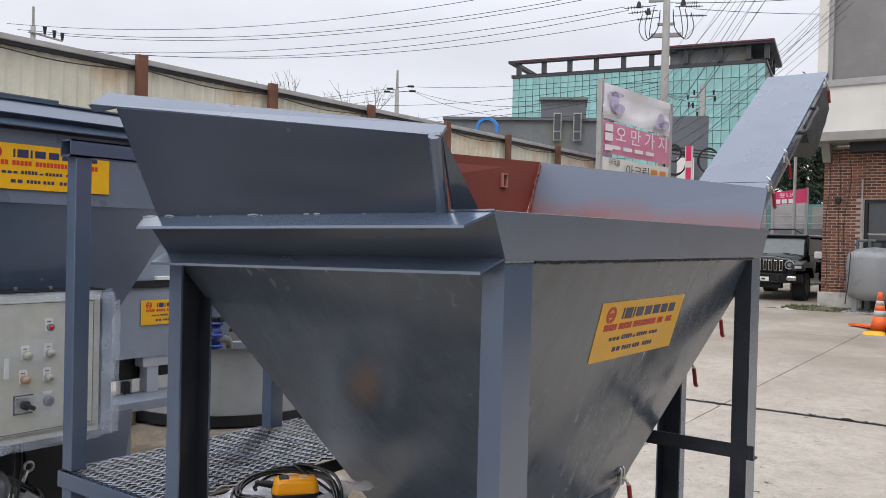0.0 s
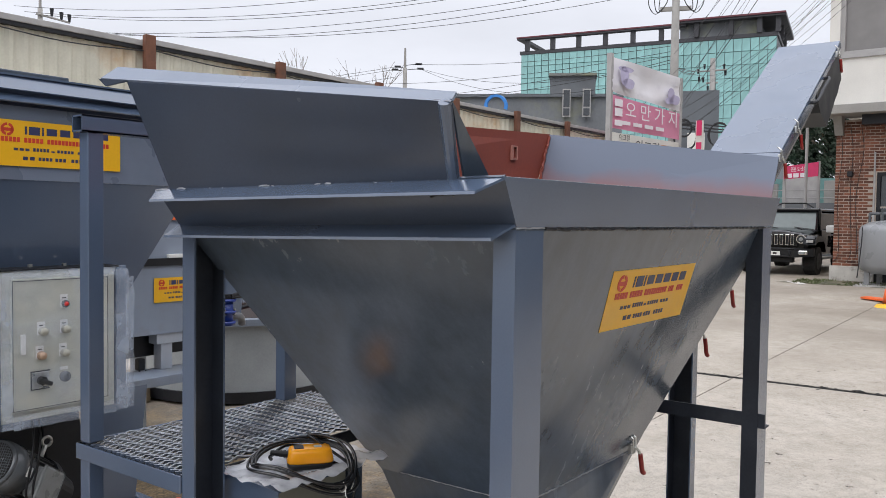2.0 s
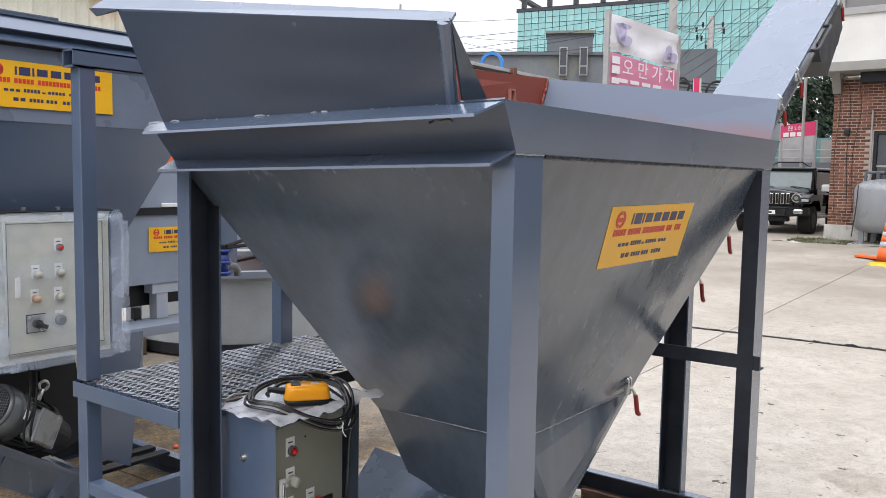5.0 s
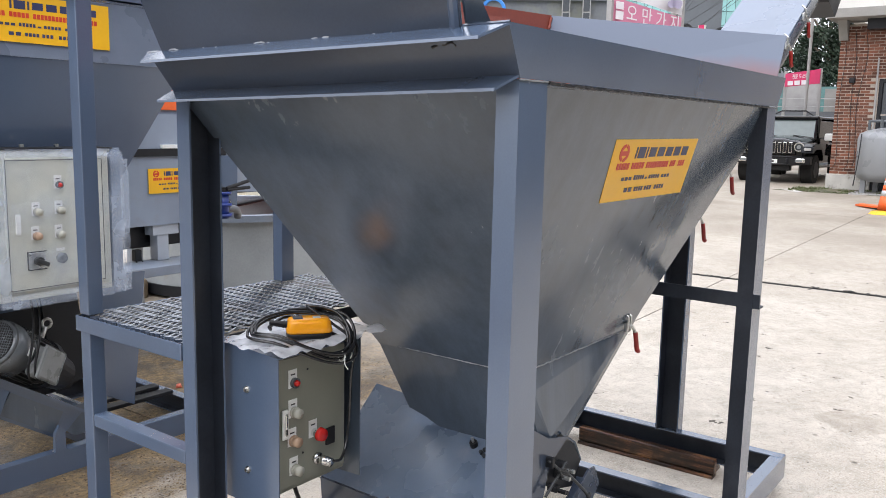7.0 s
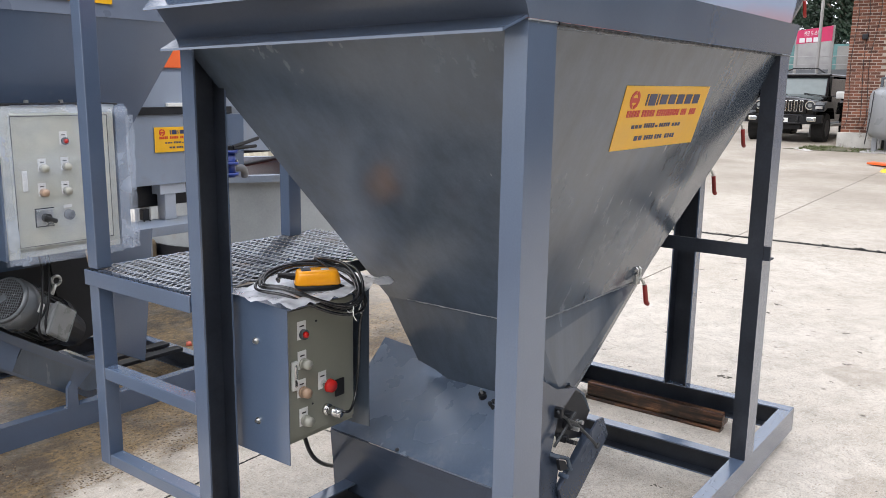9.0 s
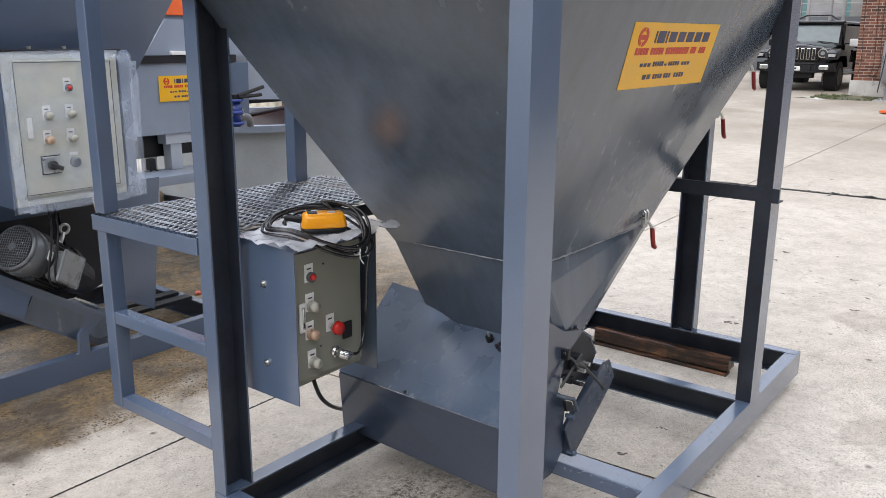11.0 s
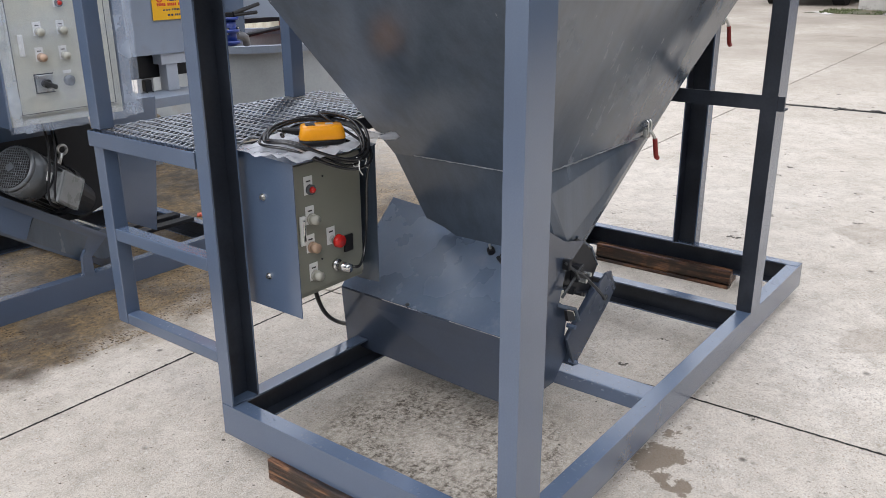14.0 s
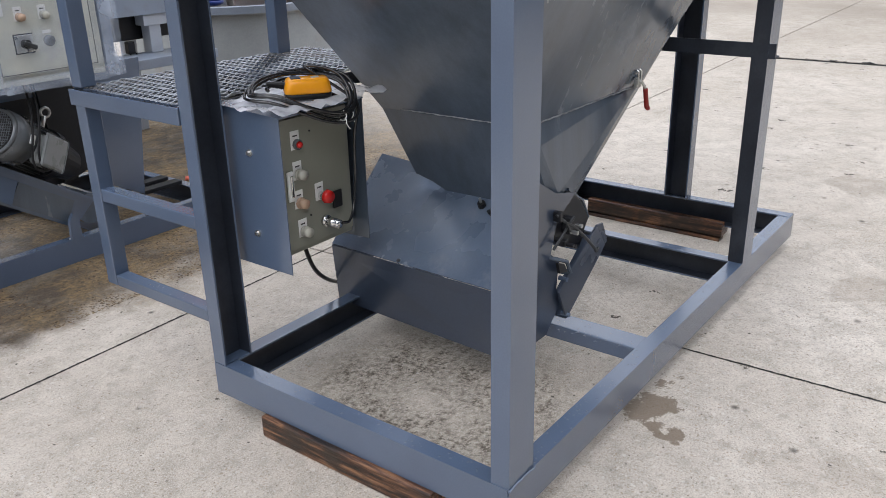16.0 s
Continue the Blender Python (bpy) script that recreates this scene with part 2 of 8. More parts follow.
GRASS = material("weeds", (0.09, 0.11, 0.04), 0.8, vary=0.4, scale=4, bump=0.1)
CAR_BLACK = material("black_car_paint", (0.006, 0.0065, 0.008), 0.07, vary=0.1, scale=3, bump=0.0, spec=0.45)
TYRE = material("tyre_rubber", (0.010, 0.010, 0.010), 0.85, vary=0.2, scale=20, bump=0.3)
LAMP_GLASS = material("headlamp_glass", (0.28, 0.30, 0.31), 0.1, 0.3, vary=0.1, bump=0.0)
CONE_ORANGE = material("cone_orange", (0.78, 0.13, 0.025), 0.5, vary=0.1, scale=6, bump=0.05)
SCRAP_RED = material("salmon_red_plastic", (0.56, 0.12, 0.07), 0.5, vary=0.1, scale=6, bump=0.05)
CONE_BAND = material("reflective_grey_band", (0.42, 0.44, 0.45), 0.35, vary=0.1, bump=0.02)
CANVAS = material("banner_cloth", (0.72, 0.70, 0.72), 0.7, vary=0.05, scale=2, bump=0.15, dist=0.01, second=(0.56, 0.53, 0.60), amount=0.5, spots=1.6, edges=(0.55, 0.70))
VIOLET = material("faded_violet_print", (0.47, 0.43, 0.58), 0.7, vary=0.15, scale=3, bump=0.0)
PINK = material("pink_banner", (0.66, 0.24, 0.36), 0.65, vary=0.07, scale=2, bump=0.1)
MAGENTA = material("magenta_banner", (0.62, 0.035, 0.13), 0.6, vary=0.08, bump=0.05)
MIXER_GREY = material("mixer_grey", (0.30, 0.32, 0.325), 0.5, vary=0.14, scale=3, grain=70, bump=0.08, second=(0.24, 0.17, 0.09), amount=0.45, spots=2.2, edges=(0.60, 0.74))
MOTOR_BOX = material("terminal_box_plastic", (0.18, 0.19, 0.19), 0.3, vary=0.15, scale=14, bump=0.05)
FIN_GREY = material("dusty_fin_grey", (0.036, 0.039, 0.041), 0.4, vary=0.3, scale=12, bump=0.1)
MOTOR_GREY = material("motor_grey", (0.095, 0.104, 0.112), 0.22, vary=0.12, scale=8, bump=0.08, second=(0.08, 0.08, 0.075), amount=0.5, spots=7)
SIGN_BLUE = material("bright_blue_sign", (0.03, 0.20, 0.56), 0.4, vary=0.1, bump=0.0)
BLUE_VALVE = material("blue_valve_enamel", (0.012, 0.035, 0.20), 0.32, vary=0.1, bump=0.03)
DRAIN_PIPE = material("grey_hose", (0.15, 0.155, 0.165), 0.4, vary=0.1, bump=0.05)
LETTER_DARK = material("dark_letter", (0.04, 0.035, 0.035), 0.5, vary=0.05, bump=0.0)
LETTER_WHITE = material("white_letter", (0.78, 0.74, 0.76), 0.5, vary=0.05, bump=0.0)
LETTER_ORANGE = material("orange_letter", (0.62, 0.22, 0.03), 0.5, vary=0.05, bump=0.0)
TEAL_NET = material("teal_net", (0.12, 0.24, 0.23), 0.8, vary=0.2, bump=0.2)


def concrete_material():
    m = bpy.data.materials.new("yard_concrete")
    m.use_nodes = True
    n, l = m.node_tree.nodes, m.node_tree.links
    b = n["Principled BSDF"]
    t = n.new("ShaderNodeTexCoord")

    def nz(scale, detail, rough=0.6):
        k = n.new("ShaderNodeTexNoise")
        k.inputs["Scale"].default_value, k.inputs["Detail"].default_value, k.inputs["Roughness"].default_value = scale, detail, rough
        l.new(t.outputs["Object"], k.inputs["Vector"])
        return k.outputs["Fac"]

    def rng(v, a, c, lo, hi):
        k = n.new("ShaderNodeMapRange")
        k.inputs["From Min"].default_value, k.inputs["From Max"].default_value = a, c
        k.inputs["To Min"].default_value, k.inputs["To Max"].default_value = lo, hi
        l.new(v, k.inputs["Value"])
        return k.outputs[0]

    def math_(op, a, c):
        k = n.new("ShaderNodeMath")
        k.operation = op
        for i, v in enumerate((a, c)):
            if isinstance(v, (int, float)):
                k.inputs[i].default_value = v
            else:
                l.new(v, k.inputs[i])
        return k.outputs[0]

    def mix(f, a, c):
        k = n.new("ShaderNodeMix")
        k.data_type = "RGBA"
        l.new(f, k.inputs["Factor"])
        for i, v in ((6, a), (7, c)):
            if isinstance(v, tuple):
                k.inputs[i].default_value = rgba(v)
            else:
                l.new(v, k.inputs[i])
        return k.outputs[2]

    cloud = nz(0.9, 6)
    mid = nz(7, 6, 0.7)
    sand = nz(150, 7, 0.75)
    grit = nz(260, 2)
    col = mix(rng(cloud, 0.35, 0.7, 0, 1), (0.500, 0.440, 0.363), (0.658, 0.597, 0.517))
    col = mix(rng(mid, 0.42, 0.72, 0, 0.75), col, (0.322, 0.285, 0.230))
    col = mix(rng(sand, 0.48, 0.64, 0, 0.62), col, (0.19, 0.165, 0.132))
    col = mix(rng(grit, 0.54, 0.64, 0, 0.6), col, (0.70, 0.665, 0.605))
    col = mix(rng(nz(70, 4, 0.7), 0.58, 0.66, 0, 0.55), col, (0.20, 0.160, 0.115))
    col = mix(rng(nz(21, 6, 0.7), 0.52, 0.66, 0, 0.4), col, (0.27, 0.24, 0.20))

    def specks(scale, size, share, amount, colour):
        """Single dark or pale stones of the worn surface, thinner in some areas than in others."""
        k = n.new("ShaderNodeTexVoronoi")
        k.inputs["Scale"].default_value = scale
        jit = n.new("ShaderNodeTexNoise")
        jit.inputs["Scale"].default_value, jit.inputs["Detail"].default_value = scale * 1.7, 3
        l.new(t.outputs["Object"], jit.inputs["Vector"])
        off = n.new("ShaderNodeVectorMath")
        off.operation = "MULTIPLY_ADD"
        off.inputs[1].default_value = (0.9 / scale,) * 3
        l.new(jit.outputs["Color"], off.inputs[0])
        l.new(t.outputs["Object"], off.inputs[2])
        l.new(off.outputs[0], k.inputs["Vector"])
        cs = n.new("ShaderNodeSeparateColor")
        l.new(k.outputs["Color"], cs.inputs[0])
        f = math_("MULTIPLY", rng(k.outputs["Distance"], size * 0.6, size, 1, 0), math_("LESS_THAN", cs.outputs[0], share))
        f = math_("MULTIPLY", f, rng(nz(2.7 + scale * 0.01, 5, 0.7), 0.38, 0.58, 0.12, amount))
        return mix(f, col, colour)

    col = specks(75, 0.30, 0.26, 0.55, (0.11, 0.095, 0.075))
    col = specks(34, 0.18, 0.14, 0.60, (0.085, 0.075, 0.06))
    col = specks(48, 0.33, 0.30, 0.60, (0.66, 0.63, 0.575))
    col = specks(90, 0.32, 0.30, 0.55, (0.24, 0.155, 0.085))
    # dark pock marks
    vo = n.new("ShaderNodeTexVoronoi")
    vo.inputs["Scale"].default_value = 9
    l.new(t.outputs["Object"], vo.inputs["Vector"])
    pock = math_("MULTIPLY", rng(vo.outputs["Distance"], 0.05, 0.15, 1, 0), rng(nz(3.1, 3), 0.52, 0.60, 0, 0.8))
    col = mix(pock, col, (0.07, 0.06, 0.05))
    # wet brown sand that washed out below the second machine, and two damp patches
    sp = n.new("ShaderNodeSeparateXYZ")
    l.new(t.outputs["Object"], sp.inputs[0])
    wob = rng(nz(2.3, 5), 0.3, 0.7, -0.20, 0.20)
    sy = math_("ADD", sp.outputs["Y"], wob)
    wash = rng(sy, 1.86, 2.12, 0, 1)
    wash = math_("MULTIPLY", wash, rng(sp.outputs["X"], 2.2, 4.0, 1, 0))
    wash = math_("MULTIPLY", wash, rng(nz(5, 6, 0.75), 0.33, 0.5, 0.75, 1))
    sandcol = mix(rng(nz(46, 6, 0.8), 0.40, 0.62, 0, 1), (0.048, 0.029, 0.010), (0.28, 0.180, 0.066))
    sandcol = mix(rng(nz(3.4, 6, 0.7), 0.44, 0.57, 0, 0.88), sandcol, (0.036, 0.023, 0.011))
    pale = math_("MULTIPLY", rng(sp.outputs["X"], 0.15, 0.5, 1, 0), rng(sy, 2.55, 2.75, 0, 1))
    sandcol = mix(math_("MULTIPLY", pale, 0.55), sandcol, mix(rng(nz(60, 6, 0.8), 0.44, 0.56, 0, 1), (0.06, 0.055, 0.05), (0.36, 0.35, 0.335)))
    col = mix(math_("MULTIPLY", wash, 0.95), col, sandcol)

    def blot(x, y, r):
        dx = math_("SUBTRACT", sp.outputs["X"], x)
        dy = math_("SUBTRACT", sp.outputs["Y"], y)
        d = math_("SQRT", math_("ADD", math_("MULTIPLY", dx, dx), math_("MULTIPLY", dy, dy)), 0)
        d = math_("ADD", d, rng(nz(6, 6, 0.7), 0.3, 0.7, -0.07, 0.07))
        return rng(d, r * 0.8, r, 1, 0)

    wet = blot(0.93, -0.012, 0.042)
    for x, y, r, k in ((0.79, -0.010, 0.045, 1.0), (0.715, -0.012, 0.062, 1.0), (0.680, -0.075, 0.048, 1.0), (0.675, -0.13, 0.030, 1.0), (0.675, -0.27, 0.035, 0.25), (0.678, -0.335, 0.03, 0.25), (0.69, -0.46, 0.07, 0.16),
                       (0.70, -0.59, 0.11, 0.20), (1.96, -0.364, 0.15, 0.30), (1.35, -0.70, 0.12, 0.25), (3.3, -0.1, 0.2, 0.3)):
        wet = math_("MAXIMUM", wet, math_("MULTIPLY", blot(x, y, r), k))
    col = mix(math_("MULTIPLY", wet, 0.82), col, (0.150, 0.108, 0.068))
    speck = math_("MULTIPLY", blot(0.45, 0.55, 0.46), math_("MULTIPLY", rng(nz(6, 6, 0.7), 0.40, 0.60, 0.25, 1), rng(nz(48, 8, 0.9), 0.46, 0.55, 0.10, 1.0)))
    col = mix(speck, col, (0.085, 0.068, 0.048))
    # far yard turns darker and browner, in uneven patches
    far = math_("MULTIPLY", rng(sp.outputs["X"], 3.2, 12, 0, 1), rng(nz(0.5, 5), 0.33, 0.60, 0.38, 0.9))
    col = mix(far, col, (0.235, 0.200, 0.155))
    l.new(col, b.inputs["Base Color"])
    ro = math_("SUBTRACT", 0.8, math_("MULTIPLY", math_("MAXIMUM", math_("MULTIPLY", wet, 0.4), math_("MULTIPLY", wash, 0.5)), 0.35))
    l.new(ro, b.inputs["Roughness"])
    hgt = math_("ADD", math_("MULTIPLY", sand, 0.6), math_("MULTIPLY", mid, 0.8))
    hgt = math_("SUBTRACT", hgt, math_("MULTIPLY", pock, 1.2))
    hgt = math_("ADD", hgt, math_("MULTIPLY", math_("MULTIPLY", wash, nz(45, 5, 0.8)), 2.0))
    bp = n.new("ShaderNodeBump")
    bp.inputs["Strength"].default_value, bp.inputs["Distance"].default_value = 0.7, 0.010
    l.new(hgt, bp.inputs["Height"])
    l.new(bp.outputs[0], b.inputs["Normal"])
    return m


def wood_material():
    """Wet weathered timber: streaks along its length, dark stains."""
    m = bpy.data.materials.new("wet_timber")
    m.use_nodes = True
    n, l = m.node_tree.nodes, m.node_tree.links
    b = n["Principled BSDF"]
    t = n.new("ShaderNodeTexCoord")
    mp = n.new("ShaderNodeMapping")
    mp.inputs["Scale"].default_value = (55, 3.5, 55)
    l.new(t.outputs["Object"], mp.inputs["Vector"])
    g = n.new("ShaderNodeTexNoise")
    g.inputs["Scale"].default_value, g.inputs["Detail"].default_value, g.inputs["Roughness"].default_value = 1.3, 7, 0.7
    l.new(mp.outputs[0], g.inputs["Vector"])
    st = n.new("ShaderNodeTexNoise")
    st.inputs["Scale"].default_value, st.inputs["Detail"].default_value = 9, 6
    l.new(t.outputs["Object"], st.inputs["Vector"])
    r1 = n.new("ShaderNodeValToRGB")
    cr = r1.color_ramp
    cr.elements[0].position, cr.elements[0].color = 0.40, (0.010, 0.006, 0.004, 1)
    cr.elements[1].position, cr.elements[1].color = 0.63, (0.26, 0.128, 0.062, 1)
    e = cr.elements.new(0.5)
    e.color = (0.068, 0.028, 0.014, 1)
    l.new(g.outputs["Fac"], r1.inputs["Fac"])
    mr = n.new("ShaderNodeMapRange")
    mr.inputs["From Min"].default_value, mr.inputs["From Max"].default_value = 0.48, 0.62
    mr.inputs["To Max"].default_value = 0.85
    l.new(st.outputs["Fac"], mr.inputs["Value"])
    mx = n.new("ShaderNodeMix")
    mx.data_type = "RGBA"
    l.new(mr.outputs[0], mx.inputs["Factor"])
    l.new(r1.outputs[0], mx.inputs[6])
    mx.inputs[7].default_value = (0.022, 0.014, 0.009, 1)
    l.new(mx.outputs[2], b.inputs["Base Color"])
    b.inputs["Roughness"].default_value = 0.34
    bp = n.new("ShaderNodeBump")
    bp.inputs["Strength"].default_value, bp.inputs["Distance"].default_value = 0.7, 0.004
    l.new(g.outputs["Fac"], bp.inputs["Height"])
    l.new(bp.outputs[0], b.inputs["Normal"])
    return m


WOOD = wood_material()
CONCRETE = concrete_material()
GRAVEL = material("mixed_gravel", (0.2, 0.15, 0.1), 0.75, vary=0.3, scale=30, bump=0.2)
gn, gl = GRAVEL.node_tree.nodes, GRAVEL.node_tree.links
gr = gn.new("ShaderNodeValToRGB")
gr.color_ramp.elements[0].color, gr.color_ramp.elements[1].color = (0.022, 0.014, 0.008, 1), (0.25, 0.185, 0.105, 1)
ge = gr.color_ramp.elements.new(0.6)
ge.color = (0.115, 0.072, 0.028, 1)
gl.new(gn.new("ShaderNodeNewGeometry").outputs["Random Per Island"], gr.inputs[0])
gl.new(gr.outputs[0], gn["Principled BSDF"].inputs["Base Color"])
KRAFT = material("kraft_paper", (0.21, 0.16, 0.10), 0.8, vary=0.2, bump=0.3)
GRIT = material("brown_grit", (0.16, 0.12, 0.08), 0.8, vary=0.6, scale=30, bump=0.2)
PRIMER_PALE = material("worn_primer", (0.45, 0.20, 0.16), 0.6, vary=0.2, bump=0.05)
MOSS = material("mossy_soil", (0.085, 0.085, 0.045), 0.95, vary=0.5, scale=5, grain=40, bump=0.6, dist=0.01, second=(0.19, 0.16, 0.11), amount=0.9, spots=3, edges=(0.45, 0.6))
PLINTH = material("chipped_plinth_paint", (0.52, 0.50, 0.46), 0.8, vary=0.15, scale=4, grain=50, bump=0.3, second=(0.25, 0.22, 0.19), amount=0.8, spots=5, edges=(0.52, 0.62))
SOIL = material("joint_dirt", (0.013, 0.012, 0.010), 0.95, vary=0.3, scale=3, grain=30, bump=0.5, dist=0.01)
ASPHALT = material("old_asphalt", (0.20, 0.195, 0.18), 0.85, vary=0.2, scale=1, grain=40, bump=0.3)


def sprayed_wall_material():
    """Grey top coat that thins out over red primer towards the lower part of the plate."""
    m = bpy.data.materials.new("grey_overspray_on_primer")
    m.use_nodes = True
    n, l = m.node_tree.nodes, m.node_tree.links
    b = n["Principled BSDF"]
    t = n.new("ShaderNodeTexCoord")
    s = n.new("ShaderNodeSeparateXYZ")
    l.new(t.outputs["Object"], s.inputs[0])
    z = n.new("ShaderNodeTexNoise")
    z.inputs["Scale"].default_value, z.inputs["Detail"].default_value = 4, 4
    l.new(t.outputs["Object"], z.inputs["Vector"])
    a = n.new("ShaderNodeMath")
    a.operation = "MULTIPLY_ADD"
    a.inputs[1].default_value = 0.14
    l.new(z.outputs["Fac"], a.inputs[0])
    l.new(s.outputs["Z"], a.inputs[2])
    y = n.new("ShaderNodeMath")
    y.operation = "MULTIPLY_ADD"
    y.inputs[1].default_value = -0.085
    l.new(s.outputs["Y"], y.inputs[0])
    l.new(a.outputs[0], y.inputs[2])
    r = n.new("ShaderNodeMapRange")
    r.inputs["From Min"].default_value, r.inputs["From Max"].default_value = 1.735, 1.85
    l.new(y.outputs[0], r.inputs["Value"])
    x = n.new("ShaderNodeMix")
    x.data_type = "RGBA"
    x.inputs[6].default_value = (0.29, 0.098, 0.078, 1)
    x.inputs[7].default_value = (0.155, 0.185, 0.245, 1)
    l.new(r.outputs[0], x.inputs["Factor"])
    l.new(x.outputs[2], b.inputs["Base Color"])
    b.inputs["Roughness"].default_value = 0.55
    return m


OVERSPRAY = sprayed_wall_material()


# ---------- building helpers ----------
def mesh_from(bm, name):
    bmesh.ops.recalc_face_normals(bm, faces=bm.faces[:])
    me = bpy.data.meshes.new(name)
    bm.to_mesh(me)
    bm.free()
    return me


def thing(name, at, label, category, group="", kind=""):
    """An Empty at the base of a thing; its parts are built in world metres."""
    e = new(name)
    e.location = at
    e.empty_display_size = 0.1
    return tagged(e, label, category, group, kind)


def part(name, bm, mat, parent, label="", smooth=False):
    me = mesh_from(bm, name) if isinstance(bm, bmesh.types.BMesh) else bm
    if mat is not None and not me.materials:
        me.materials.append(mat)
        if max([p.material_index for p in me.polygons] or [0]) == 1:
            me.materials.append(DARK_STEEL_SHADE)
    if smooth:
        for p in me.polygons:
            p.use_smooth = True
    ob = new(name, me)
    if parent is not None:
        ob.parent = parent
        base = Vector(parent.location)
        if parent.parent is not None:
            base = Vector((0, 0, 0))
        ob.matrix_parent_inverse = Matrix.Translation(-base)
    if label:
        tagged(ob, label)
    return ob


def solid(name, bm, mat, label, category, kind="", group="", smooth=False):
    """A thing or a piece of the setting that is one mesh."""
    return tagged(part(name, bm, mat, None, "", smooth), label, category, group, kind)


def nb():
    return bmesh.new()


def bx(bm, x0, y0, z0, x1, y1, z1, bevel=0.0, m=None):
    r = bmesh.ops.create_cube(bm, size=1)
    vs = r["verts"]
    M = Matrix.LocRotScale(((x0 + x1) / 2, (y0 + y1) / 2, (z0 + z1) / 2), None, (abs(x1 - x0), abs(y1 - y0), abs(z1 - z0)))
    bmesh.ops.transform(bm, matrix=M, verts=vs)
    if bevel:
        es = list({e for v in vs for e in v.link_edges})
        rb = bmesh.ops.bevel(bm, geom=es, offset=bevel, segments=2, affect="EDGES", profile=0.5)
        vs = list({v for f in rb["faces"] for v in f.verts} | {v for v in vs if v.is_valid})
        vs = [v for v in vs if v.is_valid]
    if m is not None:
        bmesh.ops.transform(bm, matrix=m, verts=vs)
    return bm


def box(x0, y0, z0, x1, y1, z1, bevel=0.0, m=None):
    return bx(nb(), x0, y0, z0, x1, y1, z1, bevel, m)


def prism(bm, poly, depth):
    """A flat polygon of 3D points, given thickness along depth (a vector)."""
    d = Vector(depth)
    a = [bm.verts.new(p) for p in poly]
    c = [bm.verts.new(Vector(p) + d) for p in poly]
    bm.faces.new(a)
    bm.faces.new(c[::-1])
    for i in range(len(poly)):
        j = (i + 1) % len(poly)
        bm.faces.new((a[i], c[i], c[j], a[j]))
    return bm


def plate(poly, thick, flip=False):
    """A sheet-metal plate: the polygon is its outer face, the thickness goes behind it."""
    p = [Vector(q) for q in poly]
    nrm = Vector((0, 0, 0))
    for i in range(len(p)):
        nrm += p[i].cross(p[(i + 1) % len(p)])
    nrm.normalize()
    return prism(nb(), p, nrm * (thick if flip else -thick))


def rod(bm, a, c, r, sides=12, r2=None):
    a, c = Vector(a), Vector(c)
    d = c - a
    M = Matrix.Translation((a + c) / 2) @ d.to_track_quat("Z", "Y").to_matrix().to_4x4()
    bmesh.ops.create_cone(bm, cap_ends=True, segments=sides, radius1=r, radius2=r if r2 is None else r2, depth=d.length, matrix=M)
    return bm


def sweep(bm, pts, r, sides=8):
    """A round bar or cable along points."""
    pts = [Vector(p) for p in pts]
    rings, up = [], None
    for i, p in enumerate(pts):
        d = (pts[min(i + 1, len(pts) - 1)] - pts[max(i - 1, 0)]).normalized()
        if up is None:
            up = d.orthogonal().normalized()
        side = d.cross(up).normalized()
        up = side.cross(d).normalized()
        rings.append([bm.verts.new(p + (side * math.cos(k * 2 * math.pi / sides) + up * math.sin(k * 2 * math.pi / sides)) * r) for k in range(sides)])
    for a, c in zip(rings, rings[1:]):
        for k in range(sides):
            bm.faces.new((a[k], a[(k + 1) % sides], c[(k + 1) % sides], c[k]))
    bm.faces.new(rings[0][::-1])
    bm.faces.new(rings[-1])
    return bm


def spline(pts, n=8):
    """Points of a smooth curve through pts."""
    P = [Vector(p) for p in pts]
    P = [P[0] * 2 - P[1]] + P + [P[-1] * 2 - P[-2]]
    out = []
    for i in range(1, len(P) - 2):
        for k in range(n):
            t = k / n
            a, b, c, d = P[i - 1:i + 3]
            out.append(0.5 * ((2 * b) + (c - a) * t + (2 * a - 5 * b + 4 * c - d) * t * t + (3 * b - a - 3 * c + d) * t ** 3))
    out.append(P[-2])
    return out


# channels: the shade in their hollow is put into a dark face colour
def channel(bm, axis, lo, hi, o, web, flange, height, t=0.006, bare=()):
    """A rolled steel channel. axis: x, y or z, from lo to hi. o: the outer corner of its web (the two other axes, in order);
    web: which of the two other axes the web stands along (0, 1); flange: signed width along the other one; height: along the web."""
    s = 1 if flange > 0 else -1
    f = abs(flange)
    prof = [(0, 0), (f, 0), (f, t), (t, t * 1.4), (t, height - t * 1.4), (f, height - t), (f, height), (0, height)]
    pts = []
    for u, v in prof:
        u = u * s
        a, c = (o[0] + v, o[1] + u) if web == 0 else (o[0] + u, o[1] + v)
        pts.append({"x": (lo, a, c), "y": (a, lo, c), "z": (a, c, lo)}[axis])
    d = {"x": (hi - lo, 0, 0), "y": (0, hi - lo, 0), "z": (0, 0, hi - lo)}[axis]
    old = set(bm.faces)
    prism(bm, pts, d)
    # hollow faces and those listed in bare take the dark shade colour
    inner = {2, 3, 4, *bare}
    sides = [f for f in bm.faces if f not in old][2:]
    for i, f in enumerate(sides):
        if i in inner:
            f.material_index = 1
    return bm


def bead(pts, r=0.004, seed=1, wob=0.0025):
    """A knobbly weld along points."""
    rnd = random.Random(seed)
    out = []
    for a, c in zip(pts, pts[1:]):
        a, c = Vector(a), Vector(c)
        k = max(2, int((c - a).length / 0.012))
        for i in range(k):
            out.append(a.lerp(c, i / k) + Vector([rnd.uniform(-wob, wob) for _ in range(3)]))
    out.append(Vector(pts[-1]))
    return sweep(nb(), out, r, 6)


